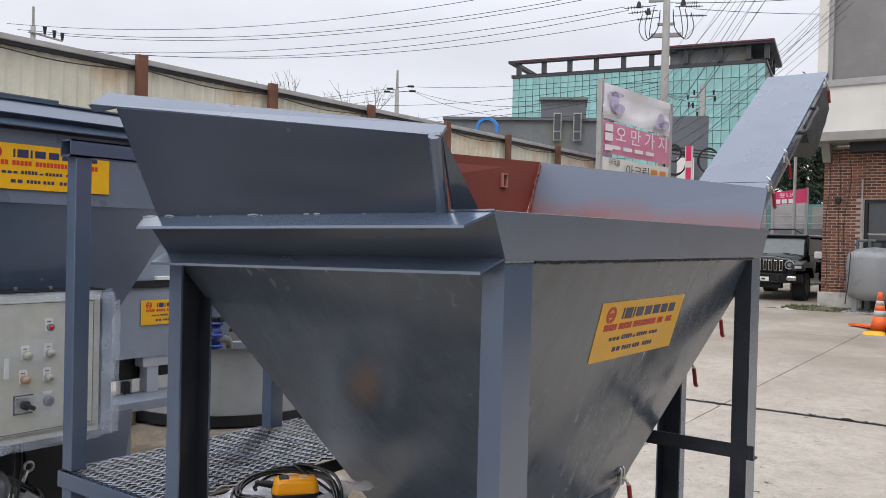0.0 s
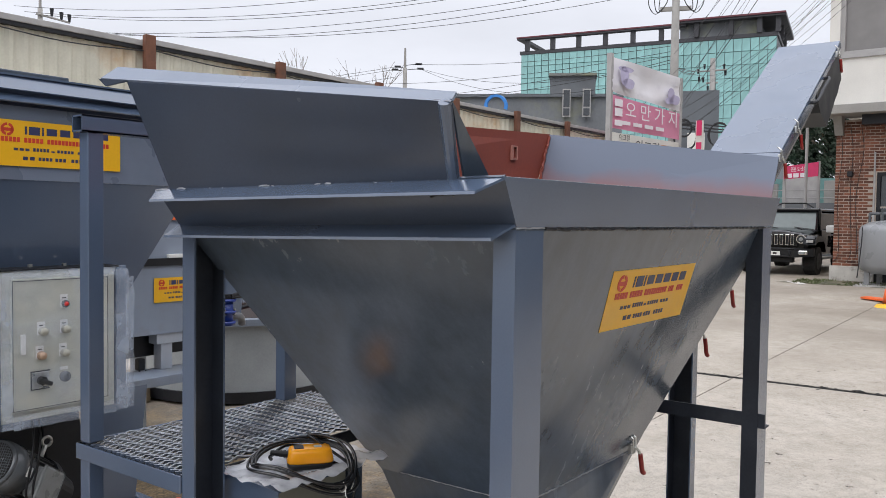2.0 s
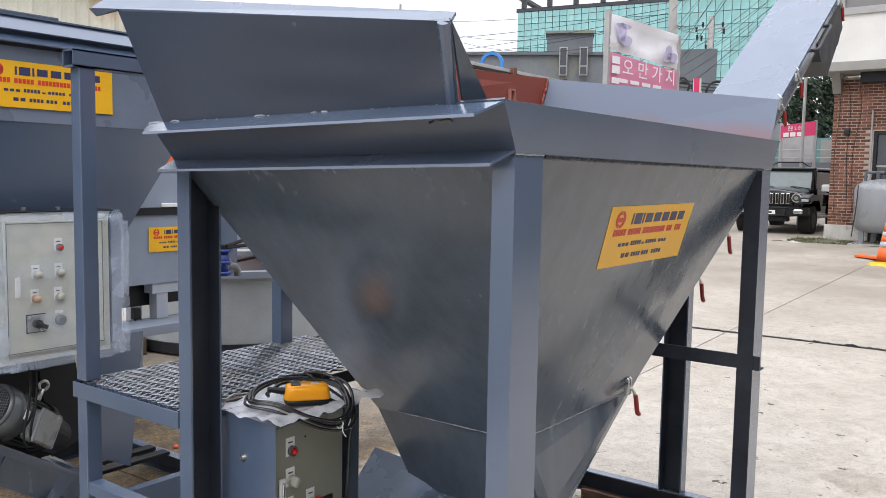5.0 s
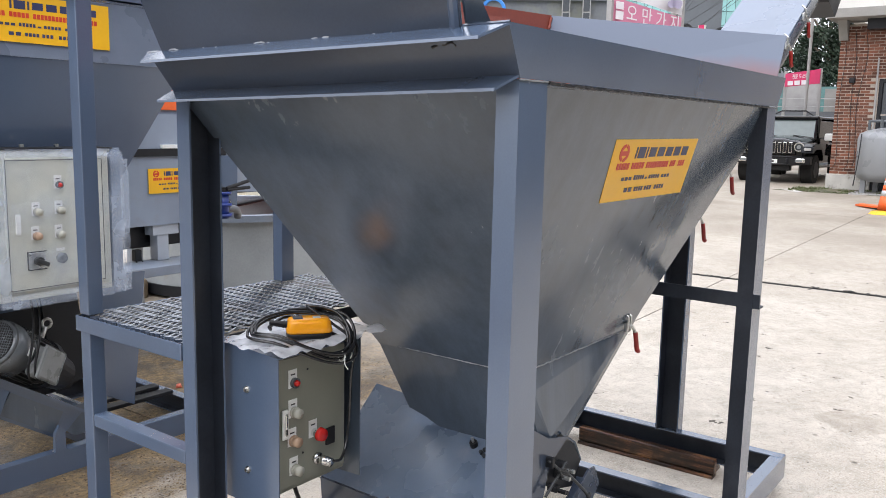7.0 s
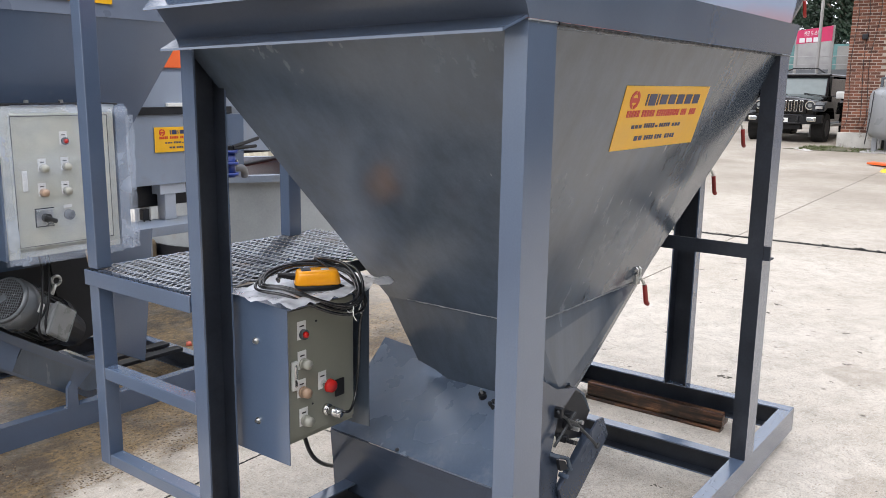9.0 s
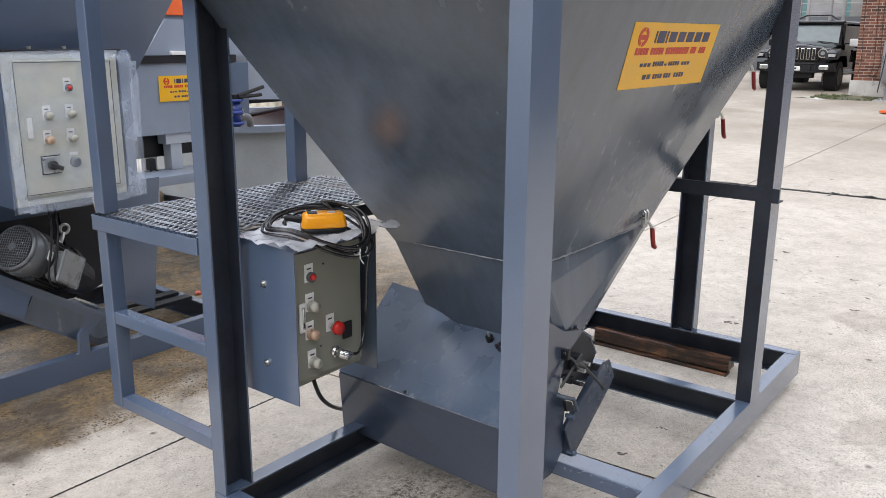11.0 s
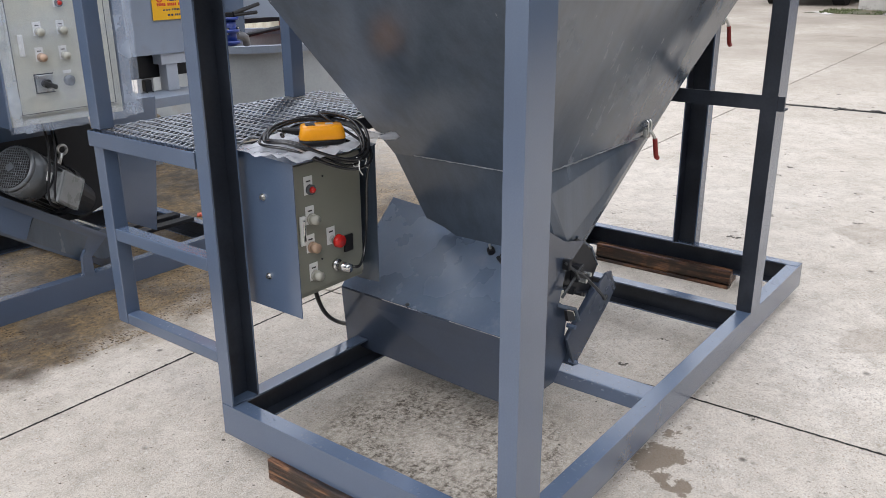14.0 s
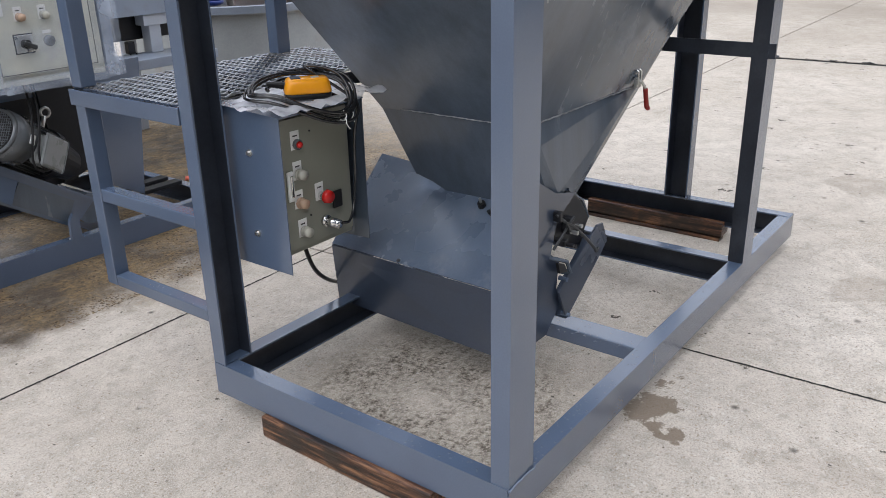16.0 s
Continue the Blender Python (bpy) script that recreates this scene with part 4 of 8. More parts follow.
part("discharge_spout", bm, BLACK_STEEL, conv, "black discharge spout")
bm = nb()
rod(bm, (4.18, 0.34, 2.52), (4.18, 0.66, 2.52), 0.13, 28)
part("end_bearing_housing", bm, BLACK_STEEL, conv)
# open clean-out door and its latch below the low end


def side_sheet(name, pts, y, label="", paint=STEEL_SHADED_NAVY):
    return part(name, plate([(x, y, z) for x, z in pts], 0.006), paint, conv, label)


# upright sheets below the hopper carry their shade in the navy colour
side_sheet("low_end_plate", [(0.60, 0.70), (0.736, 0.620), (0.86, 0.590), (0.749, 0.532), (0.715, 0.433), (0.768, 0.397), (0.756, 0.308), (0.779, 0.243), (0.70, 0.170), (0.58, 0.170)], 0.318)
# the dark inside of the opening is painted as a black sheet
side_sheet("door_side", [(0.832, 0.600), (0.885, 0.574), (0.926, 0.542), (0.984, 0.467), (0.93, 0.40), (0.821, 0.428), (0.773, 0.454), (0.749, 0.532)], 0.335, "black inner face, shade put into its colour", BLACK_STEEL)
side_sheet("door_lip", [(0.980, 0.450), (1.020, 0.446), (1.059, 0.376), (1.025, 0.346), (0.799, 0.192), (0.742, 0.302), (0.775, 0.332)], 0.300)
bm = nb()
prism(bm, [(1.060, 0.302, 0.376), (0.801, 0.302, 0.192), (0.807, 0.302, 0.184), (1.068, 0.302, 0.369)], (0, 0.075, 0))
part("cleanout_door", bm, STEEL_SHADED_NAVY, conv)
bm = nb()
prism(bm, [(0.86, 0.337, 0.592), (0.957, 0.337, 0.531), (1.003, 0.337, 0.460), (1.008, 0.337, 0.462), (0.962, 0.337, 0.536), (0.862, 0.337, 0.598)], (0, 0.30, 0))
part("door_back", bm, STEEL_DARK, conv)
bm = sweep(nb(), spline([(0.722, 0.300, 0.560), (0.755, 0.285, 0.528), (0.792, 0.276, 0.505), (0.823, 0.272, 0.478), (0.860, 0.268, 0.446), (0.905, 0.264, 0.404), (0.916, 0.262, 0.388), (0.930, 0.262, 0.397)], 5), 0.0052, 8)
part("latch_lever", bm, FIN_GREY, conv, "bent dark steel latch lever", True)
bm = nb()
rod(bm, (0.803, 0.284, 0.535), (0.692, 0.290, 0.462), 0.0045, 8)
rod(bm, (0.748, 0.282, 0.533), (0.770, 0.278, 0.498), 0.004, 8)
part("latch_rod", bm, FIN_GREY, conv, "threaded steel latch rod")
for q in ((0.724, 0.288, 0.536, 0.740, 0.316, 0.568), (0.770, 0.296, 0.442, 0.792, 0.330, 0.462), (0.806, 0.300, 0.470, 0.836, 0.330, 0.522)):
    part("latch_bracket", box(*q, 0.003), BLACK_STEEL, conv, "black latch bracket")
for x, z in ((0.822, 0.500), (0.796, 0.486), (0.772, 0.452), (0.786, 0.446)):
    bm = nb()
    rod(bm, (x, 0.266, z), (x, 0.29, z), 0.0070, 6)
    part("nut", bm, ZINC if z > 0.47 else BLACK_STEEL, conv)
bm = sweep(nb(), [(0.712, 0.312, 0.424), (0.714, 0.286, 0.424), (0.765, 0.284, 0.400), (0.792, 0.284, 0.356), (0.788, 0.312, 0.350)], 0.0065, 8)
part("hinge_loop", bm, STEEL_DARK, conv)
part("hinge_plate", plate([(x, 0.296, z) for x, z in ((0.716, 0.412), (0.755, 0.395), (0.776, 0.362), (0.730, 0.372))], 0.010), BLACK_STEEL, conv)
for x, z in ((0.777, 0.335), (0.800, 0.204)):
    part("pivot", rod(nb(), (x, 0.286, z), (x, 0.315, z), 0.0075, 10), STEEL_BLUE, conv)

# ---------- drive cover under the hopper ----------
drive = thing("drive_cover", (0.7, 0.65, 0.17), "blue-grey folded sheet cover over the conveyor drive, under the hopper", "machine cover")
top = [(0.543, 1.055, 0.362), (0.529, 0.388, 0.362), (0.809, 0.388, 0.568), (0.855, 1.085, 0.598)]
part("top_plate", dented(top[::-1], 0.004, 0.003, 2.2, 12), WATER_MARKED, drive, "blue-grey top plate with pale water marks")
# front and sides darker than the top: shade put into the colour
part("front_plate", plate(((0.543, 1.055, 0.3605), (0.600, 1.095, 0.126), (0.562, 0.418, 0.128), (0.529, 0.388, 0.3605)), 0.004, True), STEEL_SHADED_NAVY, drive)
part("side_plate", plate(((0.529, 0.389, 0.36), (0.562, 0.419, 0.130), (0.68, 0.419, 0.132), (0.765, 0.400, 0.34), (0.807, 0.389, 0.562)), 0.004), STEEL_SHADED_NAVY, drive)
part("side_plate", plate(((0.543, 1.052, 0.36), (0.600, 1.092, 0.127), (0.86, 1.092, 0.27), (0.855, 1.083, 0.594)), 0.004), STEEL_SHADED_NAVY, drive)
part("slot", plate(((0.784, 0.822, 0.548), (0.767, 0.715, 0.536), (0.805, 0.71, 0.563), (0.807, 0.812, 0.565)), 0.003), BLACK, drive, "dark open slot")
knob = part("clamp_knob", rod(nb(), (0.752, 0.583, 0.520), (0.742, 0.583, 0.540), 0.013, 10), BLACK, drive, "black clamp knob")
part("bolt", rod(nb(), (0.742, 0.583, 0.5405), (0.735, 0.583, 0.556), 0.0045, 8), ZINC, knob)
for p in ((0.545, 0.763, 0.363), (0.735, 0.545, 0.514), (0.728, 0.530, 0.508), (0.745, 0.538, 0.520)):
    bm = nb()
    rod(bm, p, Vector(p) + Vector((-0.006, 0, 0.009)), 0.007, 6)
    part("bolt", bm, BLACK_STEEL, drive)


# ---------- concrete yard slabs ----------
yard = thing("concrete_yard", (2.0, 2.0, 0.0), "pale weathered concrete yard slabs with dark dirt in the joints", "pavement", kind="structure")


def rise(x):
    """The yard climbs gently away from the machines."""
    return max(0.0, (x - 1.165) * 0.0155)


def slab_x(i, y):
    return 1.152 + (5.76 if i == 1 else 6.19 * i) - 0.03 * (y - 0.3)


def slab_y(j, x):
    return 1.668 + 5.4 * j + 0.028 * min(x, 2.6)


for i in range(-2, 5):
    for j in range(-4, 2):
        gp = 0.0055
        c = []
        for di, dj in ((0, 0), (1, 0), (1, 1), (0, 1)):
            y = slab_y(j + dj, slab_x(i + di, 0.3))
            x = slab_x(i + di, y)
            g = 0.050 if i + di == 1 else gp
            x += g if di == 0 else -g
            c.append((x, y + (gp if dj == 0 else -gp), rise(x)))
        if c[0][1] > 10.2:
            continue
        part("slab", prism(nb(), c, (0, 0, -0.028)), CONCRETE, yard)

part("joint_fill", prism(nb(), [(-11, -20, -0.005), (1.165, -20, -0.005), (1.165, 10, -0.005), (-11, 10, -0.005)], (0, 0, -0.01)), SOIL, yard, "dark dirt filling the joints")
part("joint_fill", prism(nb(), [(1.165, -20, -0.005), (31, -20, rise(31) - 0.005), (31, 10, rise(31) - 0.005), (1.165, 10, -0.005)], (0, 0, -0.01)), SOIL, yard, "dark dirt filling the joints")

# ---------- timber blocks ----------
def timber(name, x0, y0, x1, y1, z0, z1, label):
    bm = box(x0, y0, z0, x1, y1, z1, 0.006)
    solid(name, bm, WOOD, label, "timber block", "", "timber blocks")


timber("timber_block", -0.020, 0.215, 0.075, 0.826, 0.0, 0.069, "wet dark brown timber block under the stand")
beam = thing("timber_beam", (2.235, 0.6, 0.0), "wet brown timber beam under the end of the stand", "timber beam", "timber blocks")
part("upper_edge", box(2.164, 0.270, 0.030, 2.206, 0.93, 0.097, 0.006), WOOD, beam)
part("lower_edge", box(2.153, 0.272, 0.0, 2.206, 0.93, 0.0295, 0.004), WOOD, beam)
part("bearer", box(2.2065, 0.285, 0.0, 2.30, 0.93, 0.0695, 0.004), WOOD, beam)

# ---------- fence of corrugated sheet ----------
FY = 10.4
fence = thing("sheet_fence", (6, FY, 0), "tall stained cream corrugated sheet fence with rusty steel posts", "fence", kind="structure")


def coping_top(x):
    return 4.226 if x < 6.0 else 4.27


post_x = [6.05 + 2.62 * k for k in range(-6, 7)]
for a, c in zip(post_x, post_x[1:]):
    bm = nb()
    n = 52
    prev = None
    for k in range(n + 1):
        x = a + (c - a) * k / n
        d = (0.0, 0.0, 0.028, 0.028)[k % 4]
        cur = [bm.verts.new((x, FY + 0.09 + d, 0.0)), bm.verts.new((x, FY + 0.09 + d, coping_top(a) - 0.11))]
        if prev:
            bm.faces.new((prev[0], cur[0], cur[1], prev[1]))
        prev = cur
    me = mesh_from(bm, "sheet")
    ob = part("sheet_panel", me, SHEET, fence)
    zt = coping_top(a)
    part("coping", box(a, FY + 0.0, zt - 0.085, c, FY + 0.22, zt, 0.01), COPING, fence)
    # shadow line under the coping, built as a black strip
    part("shadow_strip", box(a, FY + 0.02, zt - 0.14, c, FY + 0.13, zt - 0.085), BLACK_STEEL, fence, "dark strip for the shadow below the coping")
    part("cable", sweep(nb(), spline([(a, FY - 0.03, zt - 0.17), ((a + c) / 2, FY - 0.03, zt - 0.24), (c, FY - 0.03, zt - 0.16)], 6), 0.010, 5), WIRE, fence)
for x in post_x:
    part("post", box(x - 0.085, FY - 0.10, 0, x + 0.085, FY + 0.0, coping_top(x) + 0.035, 0.008), RUST, fence)


# ---------- step ladder, platform and guard rail beside the hopper ----------
plat = thing("work_platform", (0.45, 1.3, 0.3), "blue-grey steel platform with rung ladder, guard rail and expanded metal deck", "platform")
part("rail_post", bx(box(-0.002, 1.492, 0.30, 0.048, 1.542, 0.885, 0.003), -0.002, 1.492, 0.935, 0.048, 1.542, 1.868, 0.003), STEEL_BLUE, plat)
part("rail_post", box(0.775, 1.492, 0.932, 0.835, 1.542, 1.868, 0.003), STEEL_BLUE, plat)
bm = nb()
for y0, y1, z0, z1 in ((1.488, 1.493, 1.868, 1.918), (1.541, 1.546, 1.868, 1.918), (1.488, 1.546, 1.913, 1.918), (1.488, 1.546, 1.868, 1.873)):
    bx(bm, -0.022, y0, z0, 0.86, y1, z1)
part("top_rail", bm, STEEL_BLUE, plat, "open-ended square tube top rail")
part("rung", box(0.0, 1.036, 0.299, 0.045, 1.491, 0.337, 0.003), STEEL_BLUE, plat)
part("rung", box(0.0, 1.036, 0.585, 0.045, 1.491, 0.625, 0.003), STEEL_BLUE, plat)
part("deck_edge", box(-0.006, 1.036, 0.880, 0.0, 1.56, 0.928, 0.002), STEEL_BLUE, plat)
part("deck_edge", box(0.0, 1.555, 0.880, 0.98, 1.561, 0.928, 0.002), STEEL_BLUE, plat)
part("deck_edge", box(0.0, 1.040, 0.880, 0.98, 1.046, 0.922, 0.002), BLACK_STEEL, plat)
part("deck_edge", box(0.975, 1.047, 0.880, 0.98, 1.555, 0.922, 0.002), STEEL_BLUE, plat)
part("deck_bearer", box(0.46, 1.047, 0.885, 0.50, 1.555, 0.915), STEEL_BLUE, plat)
bm = nb()
LW, SW = 0.080, 0.0235
for j in range(int(0.50 / SW * 2)):
    for i in range(int(0.97 / LW * 2)):
        x, y = 0.004 + i * LW / 2, 1.050 + j * SW / 2
        up = (i + j) % 2
        a = Vector((x, y + (SW / 2 if up else 0), 0.924 + (0.006 if up else 0)))
        c = Vector((x + LW / 2, y + (0 if up else SW / 2), 0.924 + (0 if up else 0.006)))
        w = Vector((0, -0.0012, 0.0034))
        v = Vector((0, 0.0012, 0.0004))
        q = [bm.verts.new(a + p) for p in (w - v, w + v, v - w, -w - v)]
        r = [bm.verts.new(c + p) for p in (w - v, w + v, v - w, -w - v)]
        for k in range(4):
            bm.faces.new((q[k], q[(k + 1) % 4], r[(k + 1) % 4], r[k]))
part("expanded_metal_deck", bm, MESH_STEEL, plat, "wet galvanised expanded metal deck")
part("tube_end", box(-0.003, 1.545, 0.885, 0.02, 1.552, 0.93), BLACK, plat)
part("tube_end", box(0.002, 1.0325, 0.886, 0.034, 1.036, 0.924), BLACK, plat, "dark open tube end")
part("deck_edge", box(0.0, 1.0365, 0.882, 0.036, 1.555, 0.921, 0.002), STEEL_BLUE, plat)

# ---------- control box on the stand ----------
cbox = thing("control_box", (0.3, 0.93, 0.46), "small olive-grey control box in blue-grey hood fixed to the stand", "control box")
part("hood_side", plate(((0.140, 1.032, 0.912), (0.140, 1.032, 0.458), (0.140, 0.800, 0.458), (0.140, 0.800, 0.900)), 0.003), STEEL_BLUE, cbox)
part("hood_side", plate(((0.462, 1.032, 0.912), (0.462, 1.032, 0.458), (0.462, 0.800, 0.468), (0.462, 0.800, 0.900)), 0.003), STEEL_DARK, cbox)
part("hood_roof", plate(((0.138, 1.034, 0.915), (0.138, 0.796, 0.903), (0.465, 0.796, 0.903), (0.465, 1.034, 0.915)), 0.003), STEEL_BLUE, cbox)
part("back_plate", box(0.143, 1.022, 0.46, 0.459, 1.028, 0.91), STEEL_BLUE, cbox)
body = part("body", box(0.150, 0.832, 0.500, 0.425, 1.020, 0.895, 0.003), OLIVE, cbox)
door = part("door", box(0.156, 0.822, 0.516, 0.419, 0.8305, 0.888, 0.002), OLIVE, cbox, "olive-grey enamel door")


def plate_with(name, x, z, w, h, y, mat, parent, label=""):
    return part(name, box(x - w / 2, y - 0.0015, z - h / 2, x + w / 2, y, z + h / 2, 0.0005), mat, parent, label)


def push(x, z, y, kind, parent):
    """A push button or lamp on a nameplate, in a frosted sealing cap where it has one."""
    plate_with("nameplate", x - 0.004, z + 0.012, 0.032, 0.052, y, WHITE, parent, "white nameplate")
    bm = nb()
    if kind == "lamp":
        rod(bm, (x, y - 0.0015, z), (x, y - 0.012, z), 0.0145, 16)
        b = part("lamp_collar", bm, MOTOR_GREY, parent)
        bm = nb()
        rod(bm, (x, y - 0.012, z), (x, y - 0.020, z), 0.010, 14, 0.007)
        part("lens", bm, RED, b, "red lamp lens", True)
    elif kind == "stop":
        rod(bm, (x, y - 0.0015, z), (x, y - 0.030, z), 0.012, 14)
        b = part("stop_stem", bm, CHROME, parent)
        bm = nb()
        rod(bm, (x, y - 0.026, z), (x, y - 0.040, z), 0.0205, 24, 0.0175)
        part("mushroom_head", bm, RED, b, "red emergency stop mushroom head", True)
    else:
        rod(bm, (x, y - 0.0015, z), (x, y - 0.008, z), 0.0165, 18)
        rod(bm, (x, y - 0.008, z), (x, y - 0.026, z), 0.0150, 18, 0.0138)
        part("button_cap", bm, FROST_PINK if kind == "amber" else FROST, parent, "amber-tinted sealing cap" if kind == "amber" else "frosted sealing cap", True)


def small_bars(x, z, y, parent, mat=LETTER_DARK, w=0.016):
    bm = nb()
    bx(bm, x - w / 2, y - 0.0022, z, x + w / 2, y - 0.0016, z + 0.004)
    part("printed_bar", bm, mat, parent)


for x, z, k in ((0.216, 0.815, "lamp"), (0.216, 0.730, "cap"), (0.212, 0.648, "amber"), (0.292, 0.650, "stop"), (0.218, 0.562, "cap")):
    push(x, z, 0.822, k, door)
    small_bars(x - 0.004, z + 0.022, 0.822, door)
hb = part("handle", box(0.169, 0.815, 0.660, 0.192, 0.822, 0.746, 0.004), WHITE, door, "pale flush handle with chrome bar")
part("handle_bar", box(0.177, 0.811, 0.672, 0.186, 0.8155, 0.735, 0.003), CHROME, hb)
part("handle_slot", box(0.1785, 0.810, 0.676, 0.1835, 0.8135, 0.692, 0.001), BLACK, hb)
so = part("socket", box(0.337, 0.815, 0.596, 0.374, 0.822, 0.648, 0.003), BLACK, door, "black socket plate")
bm = nb()
rod(bm, (0.304, 0.822, 0.569), (0.304, 0.812, 0.569), 0.017, 20)
rod(bm, (0.304, 0.812, 0.569), (0.311, 0.780, 0.565), 0.014, 16)
rod(bm, (0.311, 0.790, 0.566), (0.313, 0.772, 0.564), 0.013, 16)
part("plug_connector", bm, CHROME, door, "chrome round plug connector", True)
for z in (0.793, 0.559):
    bm = nb()
    rod(bm, (0.140, 0.926, z), (0.130, 0.926, z), 0.006, 6)
    rod(bm, (0.140, 0.926, z), (0.137, 0.926, z), 0.010, 16)
    part("bolt", bm, ZINC, cbox)
for x, z in ((0.268, 0.842), (0.249, 0.602)):
    bm = nb()
    rod(bm, (x, 0.8225, z), (x, 0.820, z), 0.003, 8)
    part("rivet", bm, BLACK_STEEL, door)

cbox.location.x -= 0.012

# cable that leaves the box below
bm = sweep(nb(), spline([(0.305, 0.94, 0.50), (0.338, 0.96, 0.415), (0.412, 1.01, 0.325), (0.51, 1.07, 0.245), (0.63, 1.135, 0.170), (0.75, 1.19, 0.115)], 8), 0.007, 10)
solid("power_cable", bm, BLACK, "thick black power cable hanging below the control box", "cable", smooth=True)

# crumpled clear film on the box
bm = nb()
N = 26
grid = [[bm.verts.new((0.095 + 0.44 * i / N, 0.760 + 0.29 * j / N + 0.005 * math.sin(i * 0.4),
                       0.918 + 0.020 * abs(noise.noise((i * 0.17, j * 0.21, 2.0))) + 0.012 * (0.35 - abs(noise.noise((i * 0.30 + j * 0.12, j * 0.22, 5.0))))
                       - (0.008 * max(0, (0.80 - (0.760 + 0.29 * j / N)) / 0.04) if i % 5 else 0.0) - 0.05 * max(0, i / N - 0.86)))
         for j in range(N + 1)] for i in range(N + 1)]
for i in range(N):
    for j in range(N):
        bm.faces.new((grid[i][j], grid[i + 1][j], grid[i + 1][j + 1], grid[i][j + 1])).smooth = True
solid("plastic_film", bm, FILM_THICK, "crumpled clear plastic film lying over the control box", "plastic film")

# orange pendant control with its coiled cable
pend = thing("pendant_control", (0.33, 0.88, 0.94), "orange pendant control with black base lying on the control box", "remote control")
PM = Matrix.Translation((0.290, 0.850, 0.925)) @ Matrix.Rotation(radians(-38), 4, "Z") @ Matrix.Scale(0.87, 4)


def shell(levels):
    """A rounded hand-held case: superellipse rings (half length, half width, height)."""
    bm = nb()
    rings = []
    for ra, rb, z in levels:
        ring = []
        for k in range(36):
            a = k * math.pi / 18
            cx, sy = math.cos(a), math.sin(a)
            ring.append(bm.verts.new(PM @ Vector((math.copysign(abs(cx) ** 0.42, cx) * ra, math.copysign(abs(sy) ** 0.45, sy) * rb, z))))
        rings.append(ring)
    for p, q in zip(rings, rings[1:]):
        for k in range(36):
            bm.faces.new((p[k], p[(k + 1) % 36], q[(k + 1) % 36], q[k]))
    bm.faces.new(rings[0][::-1])
    bm.faces.new(rings[-1])
    return bm


part("upper_shell", shell(((0.073, 0.044, 0.018), (0.075, 0.046, 0.023), (0.069, 0.041, 0.052), (0.065, 0.037, 0.060), (0.059, 0.031, 0.0630))), ORANGE_DEV, pend, "orange shell", True)
part("lower_shell", shell(((0.068, 0.040, 0.0), (0.073, 0.044, 0.006), (0.074, 0.045, 0.0175))), BLACK, pend, "", True)
part("keypad", bx(nb(), -0.052, -0.022, 0.060, -0.020, 0.022, 0.0655, 0.003, PM), BLACK, pend, "black key field")
part("keypad", bx(nb(), 0.012, -0.012, 0.060, 0.038, 0.012, 0.0650, 0.003, PM), FROST, pend, "pale key")
bm = nb()
pts = [PM @ Vector((-0.066 - 0.012 * k, 0.004, 0.040 + 0.002 * k)) for k in range(6)]
for k, p in enumerate(pts[:-1]):
    rod(bm, p, pts[k + 1], 0.0125 - 0.0009 * k, 10, 0.0095 - 0.0009 * k)
part("cable_gland", bm, BLACK, pend)
rnd = random.Random(5)
coil = []
E1, E2 = Vector((0.79, -0.61, 0)), Vector((0.45, 0.6, 0))
for k in range(5 * 48 + 12):
    a = k * 2 * math.pi / 48
    turn = k / 48
    ra = 0.138 + 0.012 * math.sin(turn * 2.1) + 0.006 * math.sin(a * 2 + turn * 3)
    rb = 0.100 + 0.014 * math.cos(turn * 1.7)
    c = Vector((0.258, 0.838, 0.936))
    p = c + E1 * ra * math.cos(a) + E2 * rb * math.sin(a)
    drop = max(0.0, -math.sin(a - 0.75))
    p.z += 0.004 * turn - 0.065 * drop * drop + 0.045 * max(0, math.sin(a)) + 0.008 * math.sin(turn * 5.3)
    coil.append(p)
bm = sweep(nb(), coil, 0.0043, 8)
sweep(bm, spline([coil[-1], (0.380, 0.768, 0.915), (0.398, 0.772, 0.87), (0.404, 0.792, 0.80), (0.400, 0.795, 0.68), (0.380, 0.788, 0.60), (0.345, 0.775, 0.563), (0.315, 0.774, 0.564)], 7), 0.0042, 7)
sweep(bm, spline([coil[0], (0.31, 0.93, 0.965), (0.22, 0.93, 0.955), (0.205, 0.915, 0.950)], 6), 0.0052, 7)
part("coiled_cable", bm, BLACK_GLOSS, pend, "black coiled cable", True)
tie = sum((coil[48 * k - 6] for k in range(1, 6)), Vector()) / 5
bm = nb()
sweep(bm, [tie + Vector((0.003 * math.sin(k * 0.785), 0.013 * math.cos(k * 0.785), 0.013 * math.sin(k * 0.785))) for k in range(9)], 0.0016, 6)
sweep(bm, spline([tie + Vector((0, -0.012, -0.006)), tie + Vector((-0.006, -0.018, -0.018)), tie + Vector((0.004, -0.020, -0.034))], 4), 0.0014, 6)
part("cable_tie", bm, WHITE, pend, "white cable tie")
bm = sweep(nb(), spline([(0.345, 0.745, 0.895), (0.349, 0.738, 0.882), (0.345, 0.741, 0.868), (0.352, 0.738, 0.858)], 4), 0.0016, 6)
part("cable_tie", bm, WHITE, pend, "white cable tie")

# ---------- second machine: hopper, cabinet, motor ----------
m2 = thing("mixer_feed_machine", (0.3, 3.0, 0.0), "blue-grey steel feed machine with large hopper on a channel skid", "machine")
part("skid_beam", channel(nb(), "x", -2.2, 1.25, (2.512, 0.0), 1, 0.05, 0.105), STEEL_BLUE, m2)
part("skid_beam", channel(nb(), "x", -2.2, 1.25, (3.45, 0.0), 1, -0.05, 0.105), STEEL_BLUE, m2)
